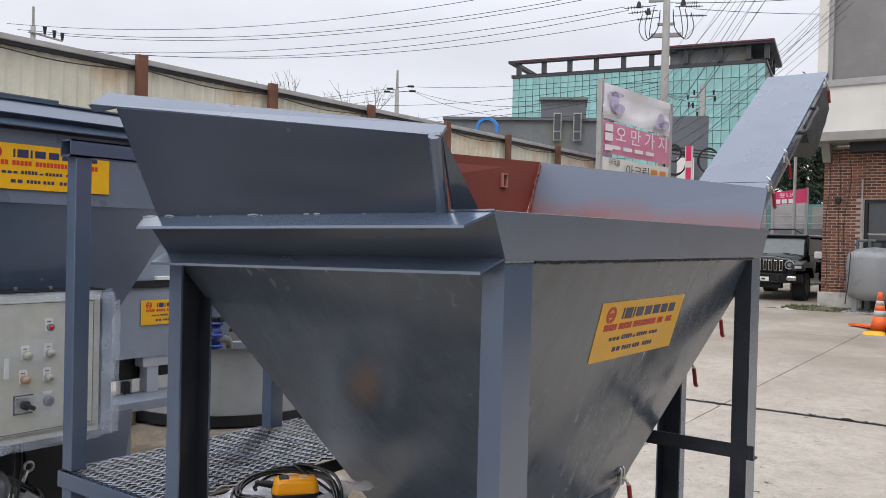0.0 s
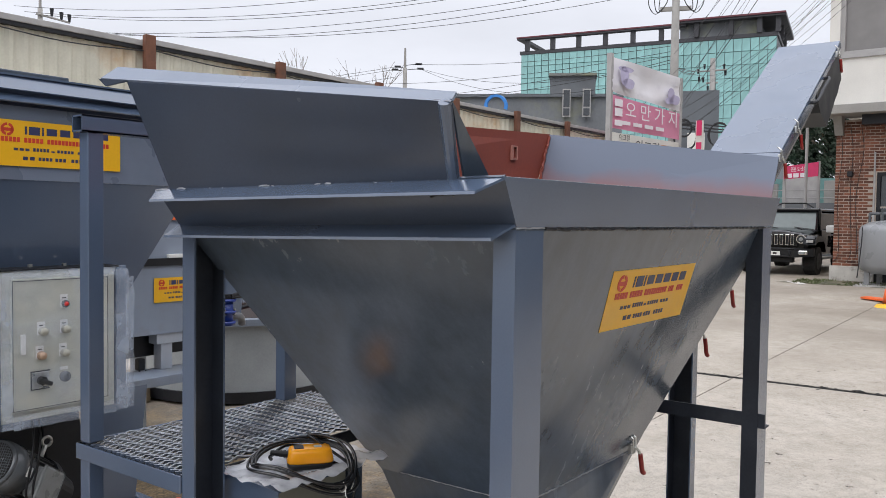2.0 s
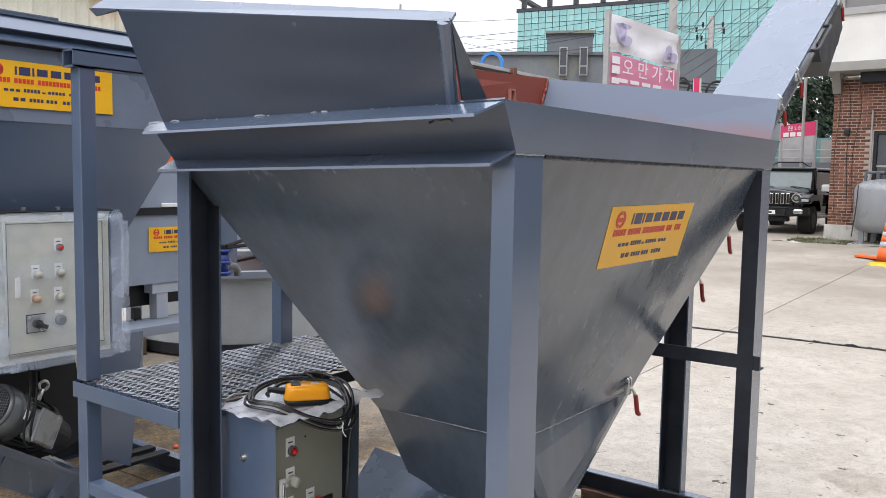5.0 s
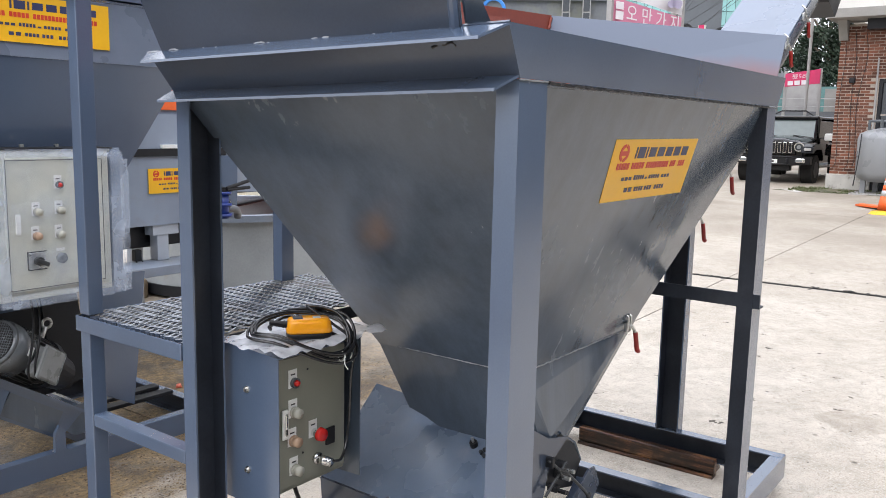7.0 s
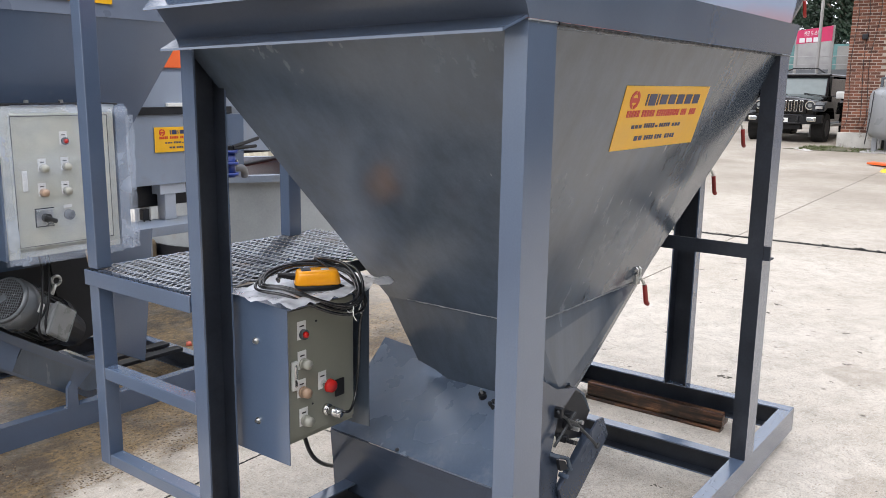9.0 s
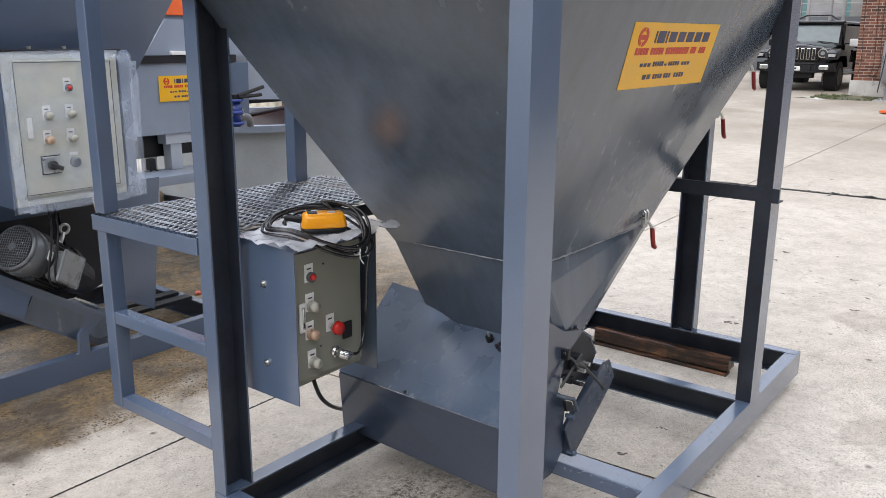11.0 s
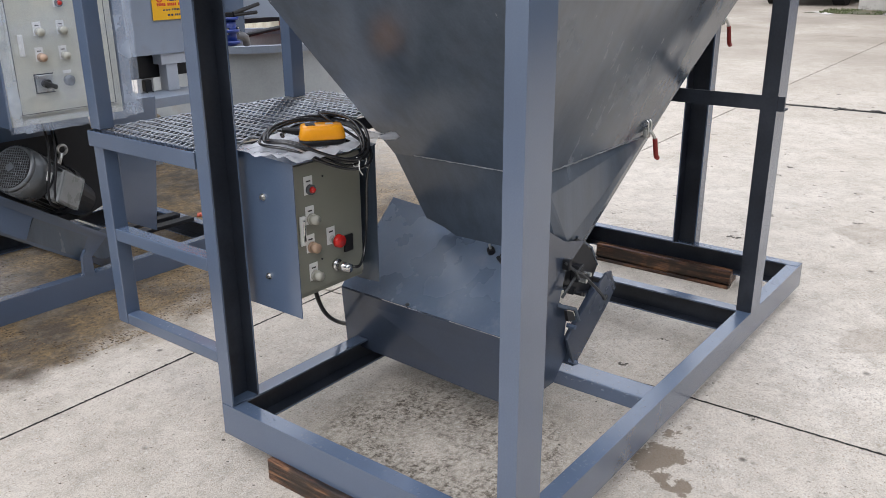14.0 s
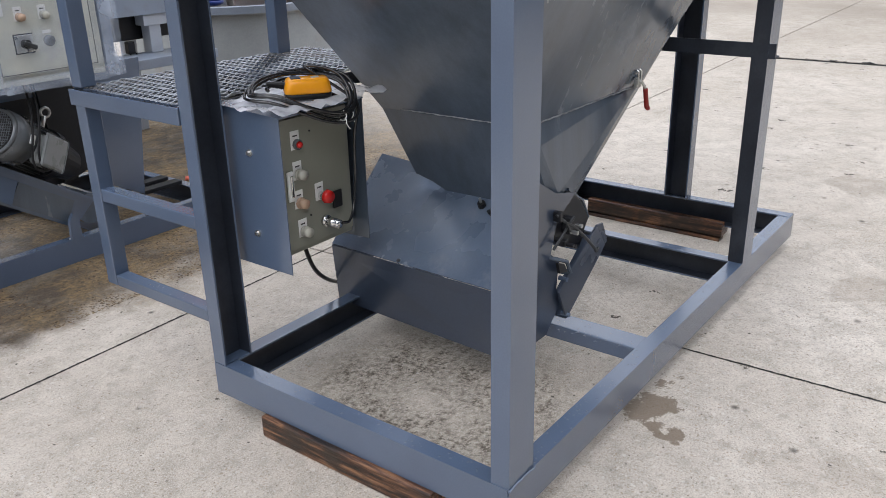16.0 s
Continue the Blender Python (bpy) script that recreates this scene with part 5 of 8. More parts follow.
part("cross_beam", channel(nb(), "y", 2.565, 3.395, (1.25, 0.0), 1, -0.05, 0.10), STEEL_BLUE, m2)
part("cross_beam", box(0.62, 2.565, 0.03, 0.69, 3.395, 0.098, 0.004), STEEL_BLUE, m2)
# the band's brighter reflection is put into a paler colour
part("front_band", plate(((-1.4, 2.380, 1.750), (1.010, 2.380, 1.750), (1.010, 2.378, 2.030), (-1.4, 2.378, 2.030)), 0.006), COVER_AND_LIT_PAINT, m2, "blue-grey upper band")
part("end_band", plate(((1.010, 2.380, 1.750), (1.010, 3.45, 1.750), (1.010, 3.45, 2.030), (1.010, 2.380, 2.030)), 0.006), STEEL_BLUE, m2)
part("back_band", box(-1.4, 3.445, 1.75, 1.008, 3.451, 2.03), STEEL_BLUE, m2)
part("flange", plate(((-1.42, 2.376, 2.070), (1.03, 2.376, 2.070), (1.03, 2.340, 2.040), (-1.42, 2.340, 2.040)), 0.006), STEEL_BLUE, m2)
part("flange", plate(((-1.42, 2.405, 2.148), (1.05, 2.405, 2.148), (1.045, 2.350, 2.085), (-1.42, 2.350, 2.085)), 0.006), STEEL_BLUE, m2)
part("top_lip", box(-1.42, 2.385, 2.145, 1.055, 2.45, 2.152), STEEL_BLUE, m2, "worn top edge")
part("grille_box", box(-1.4, 2.46, 2.06, 0.470, 3.40, 2.178, 0.004), STEEL_DARK, m2)
part("rim_web", box(-1.4, 2.410, 2.031, 1.03, 2.416, 2.144), STEEL_BLUE, m2)
part("front_slope", plate(((-1.4, 2.384, 1.750), (-0.6, 2.72, 0.70), (0.51, 2.72, 0.70), (1.012, 2.384, 1.750)), 0.006), STEEL_BLUE, m2, "dark sloping hopper front")
part("end_slope", plate(((1.012, 2.384, 1.750), (0.51, 2.72, 0.70), (0.51, 3.2, 0.70), (1.008, 3.446, 1.750)), 0.006), STEEL_BLUE, m2)
part("back_slope", plate(((-1.4, 3.446, 1.750), (1.008, 3.446, 1.750), (0.51, 3.2, 0.70), (-0.6, 3.2, 0.70)), 0.006), STEEL_DARK, m2)
for x in (-1.38, 0.80):
    part("post", channel(nb(), "z", 0.105, 1.75, (x, 3.445), 0, -0.05, 0.09), STEEL_BLUE, m2)
part("post", channel(nb(), "z", 0.105, 1.75, (-1.38, 2.515), 0, 0.05, 0.09), STEEL_BLUE, m2)
part("dark_frame_plate", box(-0.35, 2.72, 0.30, 0.60, 2.73, 0.86), BLACK_STEEL, m2, "dark plate behind the motor")
part("motor_bracket", plate(((0.46, 2.70, 0.80), (0.62, 2.70, 0.83), (0.69, 2.70, 0.36), (0.52, 2.70, 0.30)), 0.008), BLACK_STEEL, m2)
part("guard_plate", plate(((0.705, 2.7, 0.80), (0.985, 2.7, 0.80), (0.905, 2.7, 0.150), (0.700, 2.7, 0.260)), 0.006), STEEL_BLUE, m2, "blue-grey tapered guard plate")
bm = nb()
prism(bm, [(0.56, 2.56, 0.235), (0.452, 2.56, 0.139), (-0.9, 2.56, 1.026), (-0.9, 2.56, 1.175), (0.134, 2.56, 0.510)], (0, 0.30, 0))
part("inclined_trough", bm, STEEL_BLUE, m2)
bm = nb()
prism(bm, [(0.565, 2.545, 0.247), (0.562, 2.545, 0.234), (-0.9, 2.545, 1.174), (-0.9, 2.545, 1.188)], (0, 0.33, 0))
part("trough_cover", bm, STEEL_BLUE, m2)
bm = nb()
prism(bm, [(0.246, 2.552, 0.408), (0.195, 2.532, 0.322), (-0.60, 2.532, 0.858), (-0.60, 2.552, 0.968)], (0, 0.008, 0))
part("bent_panel", bm, STEEL_BLUE, m2, "folded blue-grey side panel")
part("side_panel", plate(((0.250, 2.551, 0.404), (0.200, 2.551, 0.320), (0.423, 2.551, 0.175), (0.470, 2.551, 0.262)), 0.006), STEEL_DARK, m2)
bm = nb()
rod(bm, (0.545, 2.56, 0.205), (0.545, 2.86, 0.205), 0.07, 20)
part("tail_shaft_end", bm, STEEL_DARK, m2)
part("lug_weld", bead([(0.40, 2.528, 0.107), (0.462, 2.528, 0.107)], 0.004, 61, 0.002), WELD, m2)
part("lug", plate(((0.405, 2.53, 0.105), (0.455, 2.53, 0.105), (0.452, 2.53, 0.19), (0.430, 2.53, 0.22), (0.410, 2.53, 0.19)), 0.02, True), STEEL_BLUE, m2)
for k, y in enumerate((2.80, 2.92)):
    part("flat_bar", box(0.50, y, 0.105, 1.20, y + 0.06, 0.125, 0.003), BLACK_STEEL, m2)
maker_label("maker_label", Vector((0.115, 2.374, 1.802)), (1, 0, 0), (0, 0, 1), 0.530, 0.174, m2)

bm = nb()
rod(bm, (1.462, 3.12, 0.002), (1.468, 3.13, 0.024), 0.019, 14, 0.013)
solid("plastic_scrap", bm, SCRAP_RED, "small salmon red plastic scrap lying on the sand", "scrap", smooth=True)

mot = thing("geared_motor", (0.35, 2.6, 0.45), "dull grey finned electric motor with pale terminal box, mounted aslant", "electric motor")
ML = frame_of((0.312, 2.562, 0.544), (0.775, 0.332, -0.539), (-0.394, 0.919, 0))


def mp(x, y, z):
    return ML @ Vector((x, y, z))


bm = nb()
rod(bm, mp(-0.09, 0, 0), mp(0.10, 0, 0), 0.084, 32)
core = part("stator", bm, FIN_GREY, mot, "", True)
for k in range(28):
    a = k * 2 * math.pi / 28
    fin = bx(nb(), -0.060, -0.0025, 0.080, 0.09, 0.0025, 0.101, 0, ML @ Matrix.Rotation(a, 4, "X"))
    part("cooling_fin", fin, FIN_GREY, mot)
bm = nb()
rod(bm, mp(-0.175, 0, 0), mp(-0.165, 0, 0), 0.092, 36, 0.101)
rod(bm, mp(-0.165, 0, 0), mp(-0.055, 0, 0), 0.101, 36, 0.106)
cowl = part("fan_cowl", bm, MOTOR_GREY, mot, "smooth grey fan cowl", True)
bm = nb()
rod(bm, mp(-0.1775, 0, 0), mp(-0.1745, 0, 0), 0.085, 32)
part("fan_grille_back", bm, BLACK, cowl)
bm = nb()
for i in range(-8, 9):
    w = math.sqrt(max(0, 0.084 ** 2 - (i * 0.0105) ** 2))
    if w > 0.01:
        rod(bm, mp(-0.180, i * 0.0105, -w), mp(-0.180, i * 0.0105, w), 0.0016, 5)
        rod(bm, mp(-0.181, -w, i * 0.0105), mp(-0.181, w, i * 0.0105), 0.0016, 5)
tagged(part("fan_grille", bm, MOTOR_GREY, cowl), kind="stuff")
bm = nb()
rod(bm, mp(-0.186, 0, 0), mp(-0.178, 0, 0), 0.022, 4)
part("grille_hub", bm, MOTOR_GREY, cowl)
bm = bx(nb(), -0.054, -0.140, -0.088, 0.066, -0.070, 0.038, 0.020, ML)
tb = part("terminal_box", bm, MOTOR_BOX, mot, "pale grey terminal box", True)
part("terminal_lid", bx(nb(), -0.060, -0.152, -0.096, 0.072, -0.139, 0.045, 0.012, ML), MOTOR_BOX, tb)
bm = nb()
rod(bm, mp(0.10, 0, 0), mp(0.135, 0, 0), 0.108, 28)
rod(bm, mp(0.135, 0, 0), mp(0.27, 0, 0), 0.09, 24, 0.07)
part("gear_flange", bm, BLACK_STEEL, mot)
bm = nb()
ring = [mp(0.075, 0, 0.170) + Vector((0.020 * math.cos(k * math.pi / 8), 0, 0.020 * math.sin(k * math.pi / 8))) for k in range(17)]
sweep(bm, ring, 0.0065, 8)
rod(bm, mp(0.075, 0, 0.080), mp(0.075, 0, 0.152), 0.010, 10)
part("lifting_eye", bm, ZINC, mot, "steel lifting eye", True)
bm = nb()
for o in (-0.005, 0.022):
    sweep(bm, spline([(0.330 + o, 2.50, 0.815), (0.318 + o, 2.455, 0.72), (0.290 + o, 2.42, 0.62), (0.262 + o, 2.405, 0.53), (0.275 + o, 2.41, 0.475), (0.33 + o, 2.43, 0.455)], 6), 0.005, 7)
part("motor_cable", bm, BLACK, mot, "black motor cables", True)
part("rating_plate", bx(nb(), -0.098, -0.1075, -0.02, -0.072, -0.1035, 0.02, 0.0005, ML), WHITE, mot)

cab = thing("control_cabinet", (0.4, 2.4, 0.81), "cream control cabinet wrapped in clear plastic film, on the second machine", "control cabinet")
part("body", box(0.150, 2.378, 0.815, 0.620, 2.560, 1.400, 0.004), CREAM, cab)
cdoor = part("door", box(0.184, 2.366, 0.852, 0.590, 2.3775, 1.368, 0.002), CREAM, cab, "cream enamel door")
bm = nb()
for x0, z0, x1, z1 in ((0.190, 0.858, 0.1925, 1.362), (0.5815, 0.858, 0.584, 1.362), (0.190, 0.858, 0.584, 0.8605), (0.190, 1.3595, 0.584, 1.362)):
    bx(bm, x0, 2.3645, z0, x1, 2.3662, z1)
part("door_gasket_line", bm, LETTER_DARK, cdoor)
part("hood_side", box(0.640, 2.400, 0.81, 0.690, 2.56, 1.405, 0.004), STEEL_BLUE, cab)
part("hood_side", box(0.138, 2.372, 0.81, 0.1495, 2.56, 1.400, 0.003), STEEL_BLUE, cab)
part("hood_roof", box(0.10, 2.370, 1.400, 0.640, 2.57, 1.408, 0.002), BLACK_STEEL, cab)
for x, z, k in ((0.397, 1.262, "lamp"), (0.304, 1.160, "cap"), (0.396, 1.161, "cap"), (0.298, 1.066, "amber"), (0.392, 1.066, "cap")):
    push(x, z, 2.366, k, cdoor)
    small_bars(x - 0.004, z + 0.022, 2.366, cdoor)
kb = part("switch_plate", box(0.262, 2.361, 0.936, 0.330, 2.366, 1.002, 0.003), ZINC, cdoor, "steel rotary switch plate")
part("switch_rim", bx(bx(box(0.258, 2.363, 0.932, 0.334, 2.3662, 0.936), 0.258, 2.363, 1.002, 0.334, 2.3662, 1.006), 0.258, 2.363, 0.936, 0.262, 2.3662, 1.002), BLACK, kb)
bm = nb()
rod(bm, (0.297, 2.361, 0.968), (0.297, 2.340, 0.968), 0.017, 16)
bx(bm, -0.028, -0.009, -0.009, 0.028, 0.009, 0.009, 0.004, Matrix.Translation((0.303, 2.338, 0.964)) @ Matrix.Rotation(radians(24), 4, "Y"))
part("rotary_knob", bm, FIN_GREY, kb, "dark grey rotary switch knob")
bm = nb()
rod(bm, (0.394, 2.366, 0.970), (0.394, 2.352, 0.970), 0.0205, 20)
part("cable_socket", bm, MOTOR_GREY, cdoor, "chrome round socket", True)
for k in range(5):
    bm = nb()
    a = k * 2 * math.pi / 5
    rod(bm, (0.394 + 0.009 * math.cos(a), 2.3525, 0.970 + 0.009 * math.sin(a)), (0.394 + 0.009 * math.cos(a), 2.3505, 0.970 + 0.009 * math.sin(a)), 0.003, 8)
    part("socket_hole", bm, BLACK, cdoor)
plate_with("nameplate", 0.392, 1.004, 0.034, 0.012, 2.366, WHITE, cdoor, "white nameplate")
ch = part("handle", box(0.219, 2.360, 1.075, 0.239, 2.366, 1.155, 0.003), WHITE, cdoor, "long chrome flush handle")
for x in (0.15, 0.30, 0.44, 0.58):
    bm = nb()
    rod(bm, (x, 2.45, 1.408), (x, 2.45, 1.420), 0.009, 6)
    part("bolt", bm, ZINC, cab)
# film wrap: front sheet that hangs past the cabinet, rounded corners
bm = nb()
NU, NV = 30, 24
g2 = []
for i in range(NU + 1):
    col = []
    for j in range(NV + 1):
        u, v = i / NU, j / NV
        x = 0.140 + 0.565 * u - 0.012 * (1 - v) * (1 - u)
        z = 0.795 + 0.610 * v + 0.012 * u * (1 - v)
        y = 2.350 + 0.010 * noise.noise((u * 5, v * 5, 1.2)) + 0.004 * noise.noise((u * 17, v * 13, 3.0))
        y += 0.05 * max(0, (u - 0.92) / 0.08) ** 2 + 0.05 * max(0, (v - 0.94) / 0.06) ** 2
        col.append(bm.verts.new((x, y, z)))
    g2.append(col)
for i in range(NU):
    for j in range(NV):
        bm.faces.new((g2[i][j], g2[i + 1][j], g2[i + 1][j + 1], g2[i][j + 1])).smooth = True
wrap = thing("plastic_wrap", (0.42, 2.36, 0.80), "clear plastic film with cloudy borders over the cream cabinet", "plastic film")
part("sheet", bm, FILM, wrap)


def film_fold(name, x0, z0, x1, z1, y, seed):
    """A cloudy doubled-over strip of film with soft creases."""
    bm = nb()
    nx, nz_ = max(3, int(abs(x1 - x0) / 0.02)), max(3, int(abs(z1 - z0) / 0.02))
    g = [[bm.verts.new((x0 + (x1 - x0) * i / nx + 0.0012 * noise.noise((j * 0.2, seed, 0)), y + 0.007 * noise.noise((i * 0.5, j * 0.5, seed)), z0 + (z1 - z0) * j / nz_ + 0.0012 * noise.noise((i * 0.2, seed, 7)))) for j in range(nz_ + 1)] for i in range(nx + 1)]
    for i in range(nx):
        for j in range(nz_):
            bm.faces.new((g[i][j], g[i + 1][j], g[i + 1][j + 1], g[i][j + 1])).smooth = True
    part(name, bm, FILM_FOLD, wrap, "cloudy folded film border")


film_fold("left_fold", 0.136, 0.80, 0.178, 1.40, 2.338, 1.0)
film_fold("right_fold", 0.606, 0.80, 0.660, 1.395, 2.338, 2.0)
film_fold("outer_flap", 0.662, 0.80, 0.695, 1.36, 2.350, 3.0)
film_fold("lower_fold", 0.180, 0.793, 0.604, 0.846, 2.336, 4.0)
film_fold("upper_fold", 0.180, 1.372, 0.604, 1.404, 2.338, 5.0)

# ---------- third machine behind: grey housing on legs, and the mixer drum ----------
m3 = thing("mixer_housing", (1.9, 3.9, 0.0), "light grey steel mixer housing on square legs", "machine")
part("housing", prism(nb(), [(1.28, 3.6, 0.885), (2.28, 3.6, 0.885), (2.28, 3.6, 1.305), (1.28, 3.6, 1.305)], (0, 0.9, 0)), STEEL_LIGHT, m3)
part("ledge", plate(((1.54, 3.60, 1.345), (2.75, 3.60, 1.345), (2.65, 3.60, 1.56), (1.70, 3.60, 1.56)), 0.01), STEEL_LIGHT, m3)
part("ledge_foot", box(1.28, 3.585, 1.306, 2.20, 3.66, 1.352, 0.003), BLACK_STEEL, m3, "black bearer channel")
# highlight along the ledge, built as a white strip
part("highlight_strip", box(1.715, 3.575, 1.353, 2.14, 3.64, 1.376, 0.003), WHITE, m3, "white strip for the highlight along the ledge")
part("orange_panel", box(1.66, 3.625, 1.585, 2.4, 3.638, 1.72, 0.003), CONE_ORANGE, m3, "orange painted panel")
part("upper_plate", box(1.66, 3.64, 1.56, 2.9, 4.4, 1.95), STEEL_LIGHT, m3)
part("valve_panel", plate(((2.13, 3.575, 1.30), (2.285, 3.575, 1.30), (2.275, 3.575, 0.955), (2.13, 3.575, 0.955)), 0.01, True), STEEL_BLUE, m3, "blue-grey upright panel")
part("side_chute", plate(((2.30, 3.61, 1.335), (3.00, 3.61, 1.335), (2.75, 3.61, 1.04), (2.30, 3.61, 1.06)), 0.01), STEEL_LIGHT, m3)
for x, y, z in ((1.690, 3.62, 0.661), (2.02, 3.62, 0.0), (1.665, 4.40, 0.0), (2.02, 4.40, 0.0)):
    part("leg", box(x, y, z, x + 0.08, y + 0.08, 0.882, 0.003), LIT_STEEL, m3)
part("rear_panel", box(2.1, 4.42, 0.99, 3.8, 4.46, 1.9, 0.004), STEEL_LIGHT, m3, "pale grey rear panel")
part("beam", box(1.25, 3.42, 0.605, 2.015, 3.70, 0.66, 0.003), STEEL_LIGHT, m3)
# added black box stands for the dark gap between the legs
part("dark_gap_box", box(1.30, 3.72, 0.735, 2.00, 4.3, 0.884, 0.01), BLACK_STEEL, m3, "black box added for the dark gap under the housing")
hk = part("hook_plate", box(1.560, 3.66, 0.665, 1.605, 3.70, 0.735, 0.004), BLACK_STEEL, m3)
for x in (1.562, 1.603):
    part("hook", sweep(nb(), [(x, 3.655, 0.668), (x, 3.65, 0.645), (x + 0.012, 3.65, 0.638)], 0.005, 6), BLACK_STEEL, hk)
part("leg_head", box(1.655, 3.612, 0.820, 1.840, 3.700, 0.884, 0.003), LIT_STEEL, m3)
maker_label("maker_label", Vector((1.622, 3.594, 1.080)), (1, 0, 0), (0, 0, 1), 0.44, 0.151, m3)

drum = thing("mixer_drum", (3.55, 5.3, 0.0), "wide grey steel mixing tub with flat rim, dusty", "mixer")
DC = Vector((3.75, 5.35, 0))
bm = nb()
bmesh.ops.create_cone(bm, cap_ends=False, segments=48, radius1=0.95, radius2=0.95, depth=0.62, matrix=Matrix.Translation(DC + Vector((0, 0, 0.42))))
bmesh.ops.create_cone(bm, cap_ends=False, segments=48, radius1=0.93, radius2=0.93, depth=0.62, matrix=Matrix.Translation(DC + Vector((0, 0, 0.42))))
part("tub", bm, MIXER_GREY, drum, "", True)
bm = nb()
ringv = []
for k in range(48):
    a = k * 2 * math.pi / 48
    d = Vector((math.cos(a), math.sin(a), 0))
    ringv.append([bm.verts.new(DC + d * r + Vector((0, 0, z))) for r, z in ((0.90, 0.70), (1.0, 0.70), (1.0, 0.755), (0.90, 0.755))])
for k in range(48):
    p, q = ringv[k], ringv[(k + 1) % 48]
    for s in range(4):
        bm.faces.new((p[s], p[(s + 1) % 4], q[(s + 1) % 4], q[s]))
part("rim", bm, STEEL_LIGHT, drum)
bm = nb()
rod(bm, DC + Vector((0, 0, 0.05)), DC + Vector((0, 0, 0.14)), 0.97, 40)
part("base", bm, BLACK_STEEL, drum)
bm = nb()
rod(bm, DC + Vector((0, 0, 0.50)), DC + Vector((0, 0, 0.52)), 0.92, 40)
part("dark_inside", bm, PRIMER, drum, "red-brown inside of the tub")
bm = nb()
rod(bm, (3.35, 4.95, 0.80), (4.6, 4.95, 0.93), 0.02, 10)
rod(bm, (3.4, 5.1, 0.98), (4.7, 5.1, 1.02), 0.03, 10)
part("lid_bar", bm, BLACK_STEEL, drum)
part("lid_edge", box(3.30, 5.2, 0.88, 4.7, 5.9, 0.92), BLACK_STEEL, drum)
part("lid_edge", box(3.35, 5.1, 0.93, 4.7, 5.16, 0.955), STEEL_LIGHT, drum)
val = thing("butterfly_valve", (2.17, 3.5, 0.90), "blue enamelled valve with black lever and grey hose", "valve")
VX, VY, VZ = 2.10, 3.50, 0.905
bm = nb()
rod(bm, (VX, VY, VZ), (VX, VY, VZ + 0.17), 0.038, 18)
for z in (0.01, 0.08, 0.155):
    rod(bm, (VX, VY, VZ + z), (VX, VY, VZ + z + 0.018), 0.056, 18)
rod(bm, (VX, VY, VZ + 0.085), (VX, VY + 0.11, VZ + 0.085), 0.03, 14)
part("body", bm, BLUE_VALVE, val, "", True)
bm = nb()
rod(bm, (VX, VY - 0.04, VZ + 0.195), (VX + 0.19, VY - 0.06, VZ + 0.245), 0.012, 8)
rod(bm, (VX, VY - 0.04, VZ + 0.185), (VX + 0.17, VY - 0.06, VZ + 0.195), 0.011, 8)
rod(bm, (VX, VY, VZ + 0.172), (VX, VY, VZ + 0.20), 0.04, 12)
part("lever", bm, BLACK, val, "black lever")
bm = sweep(nb(), spline([(VX + 0.03, VY + 0.03, VZ + 0.055), (VX + 0.09, VY + 0.02, VZ + 0.055), (VX + 0.13, VY + 0.03, VZ + 0.042), (VX + 0.158, VY + 0.05, VZ + 0.018), (VX + 0.168, VY + 0.06, VZ - 0.012)], 6), 0.024, 14)
part("hose", bm, DRAIN_PIPE, val, "bent grey hose", True)
for k in range(4):
    bm = nb()
    a = k * math.pi / 2 + 0.6
    rod(bm, (VX + 0.046 * math.cos(a), VY + 0.046 * math.sin(a), VZ + 0.07), (VX + 0.046 * math.cos(a), VY + 0.046 * math.sin(a), VZ + 0.11), 0.008, 6)
    part("bolt", bm, ZINC, val)
for x, y, w, h in ((2.25, 5.3, 0.5, 0.20), (2.75, 5.5, 0.35, 0.22), (2.0, 5.6, 0.4, 0.18)):
    solid("sack", bx(nb(), x, y, 0.0, x + w, y + 0.4, h, 0.05), KRAFT, "tan paper sack standing on the yard", "sack", "", "sacks")


# ---------- dark walls added unseen behind the camera, to cut low sky light ---
light_block = thing("unseen_light_block", (-8, -6.5, 0), "dark grey walls added out of view to cut the sky light", "building", kind="structure")
part("wall", box(-8.3, -6.8, -0.02, -8.0, -1.0, 6.0), CLAD, light_block)
part("wall", box(-8.0, -6.8, -0.02, 19.0, -6.5, 6.0), CLAD, light_block)

# grey base holds the mirrored sky as well as the blind behind
WINDOW_GREY = material("blind_and_sky_glass", (0.21, 0.20, 0.19), 0.10, vary=0.12, scale=1.5, grain=5, bump=0.0, spec=0.7)
# ---------- brick house with a white upper storey ----------
BX, BY = 19.33, 3.48
BZ = rise(BX) - 0.02
house = thing("brick_house", (BX, 0, BZ), "red-brown brick house with white plastered upper storey", "house")
bm = nb()
bx(bm, BX - 0.002, 2.62, BZ, BX + 0.30, BY, 3.95)
bx(bm, BX - 0.002, -9.0, 2.75, BX + 0.30, 2.62, 3.95)
bx(bm, BX - 0.002, -9.0, BZ, BX + 0.30, 0.9, 2.75)
bx(bm, BX + 0.30, BY - 0.30, BZ, BX + 8.0, BY - 0.02, 3.95)
wall = part("wall", bm, MORTAR, house, "mortar bed of the brick wall")
part("plinth", box(BX - 0.05, 2.62, BZ, BX + 0.02, BY + 0.06, BZ + 0.36, 0.01), PLINTH, house, "chipped concrete plinth")
part("door_frame", bx(bx(box(BX + 0.02, 2.55, BZ, BX + 0.10, 2.62, 2.75), BX + 0.02, 0.9, BZ, BX + 0.10, 0.97, 2.75), BX + 0.02, 0.97, 2.67, BX + 0.10, 2.55, 2.75), BLACK_STEEL, house)
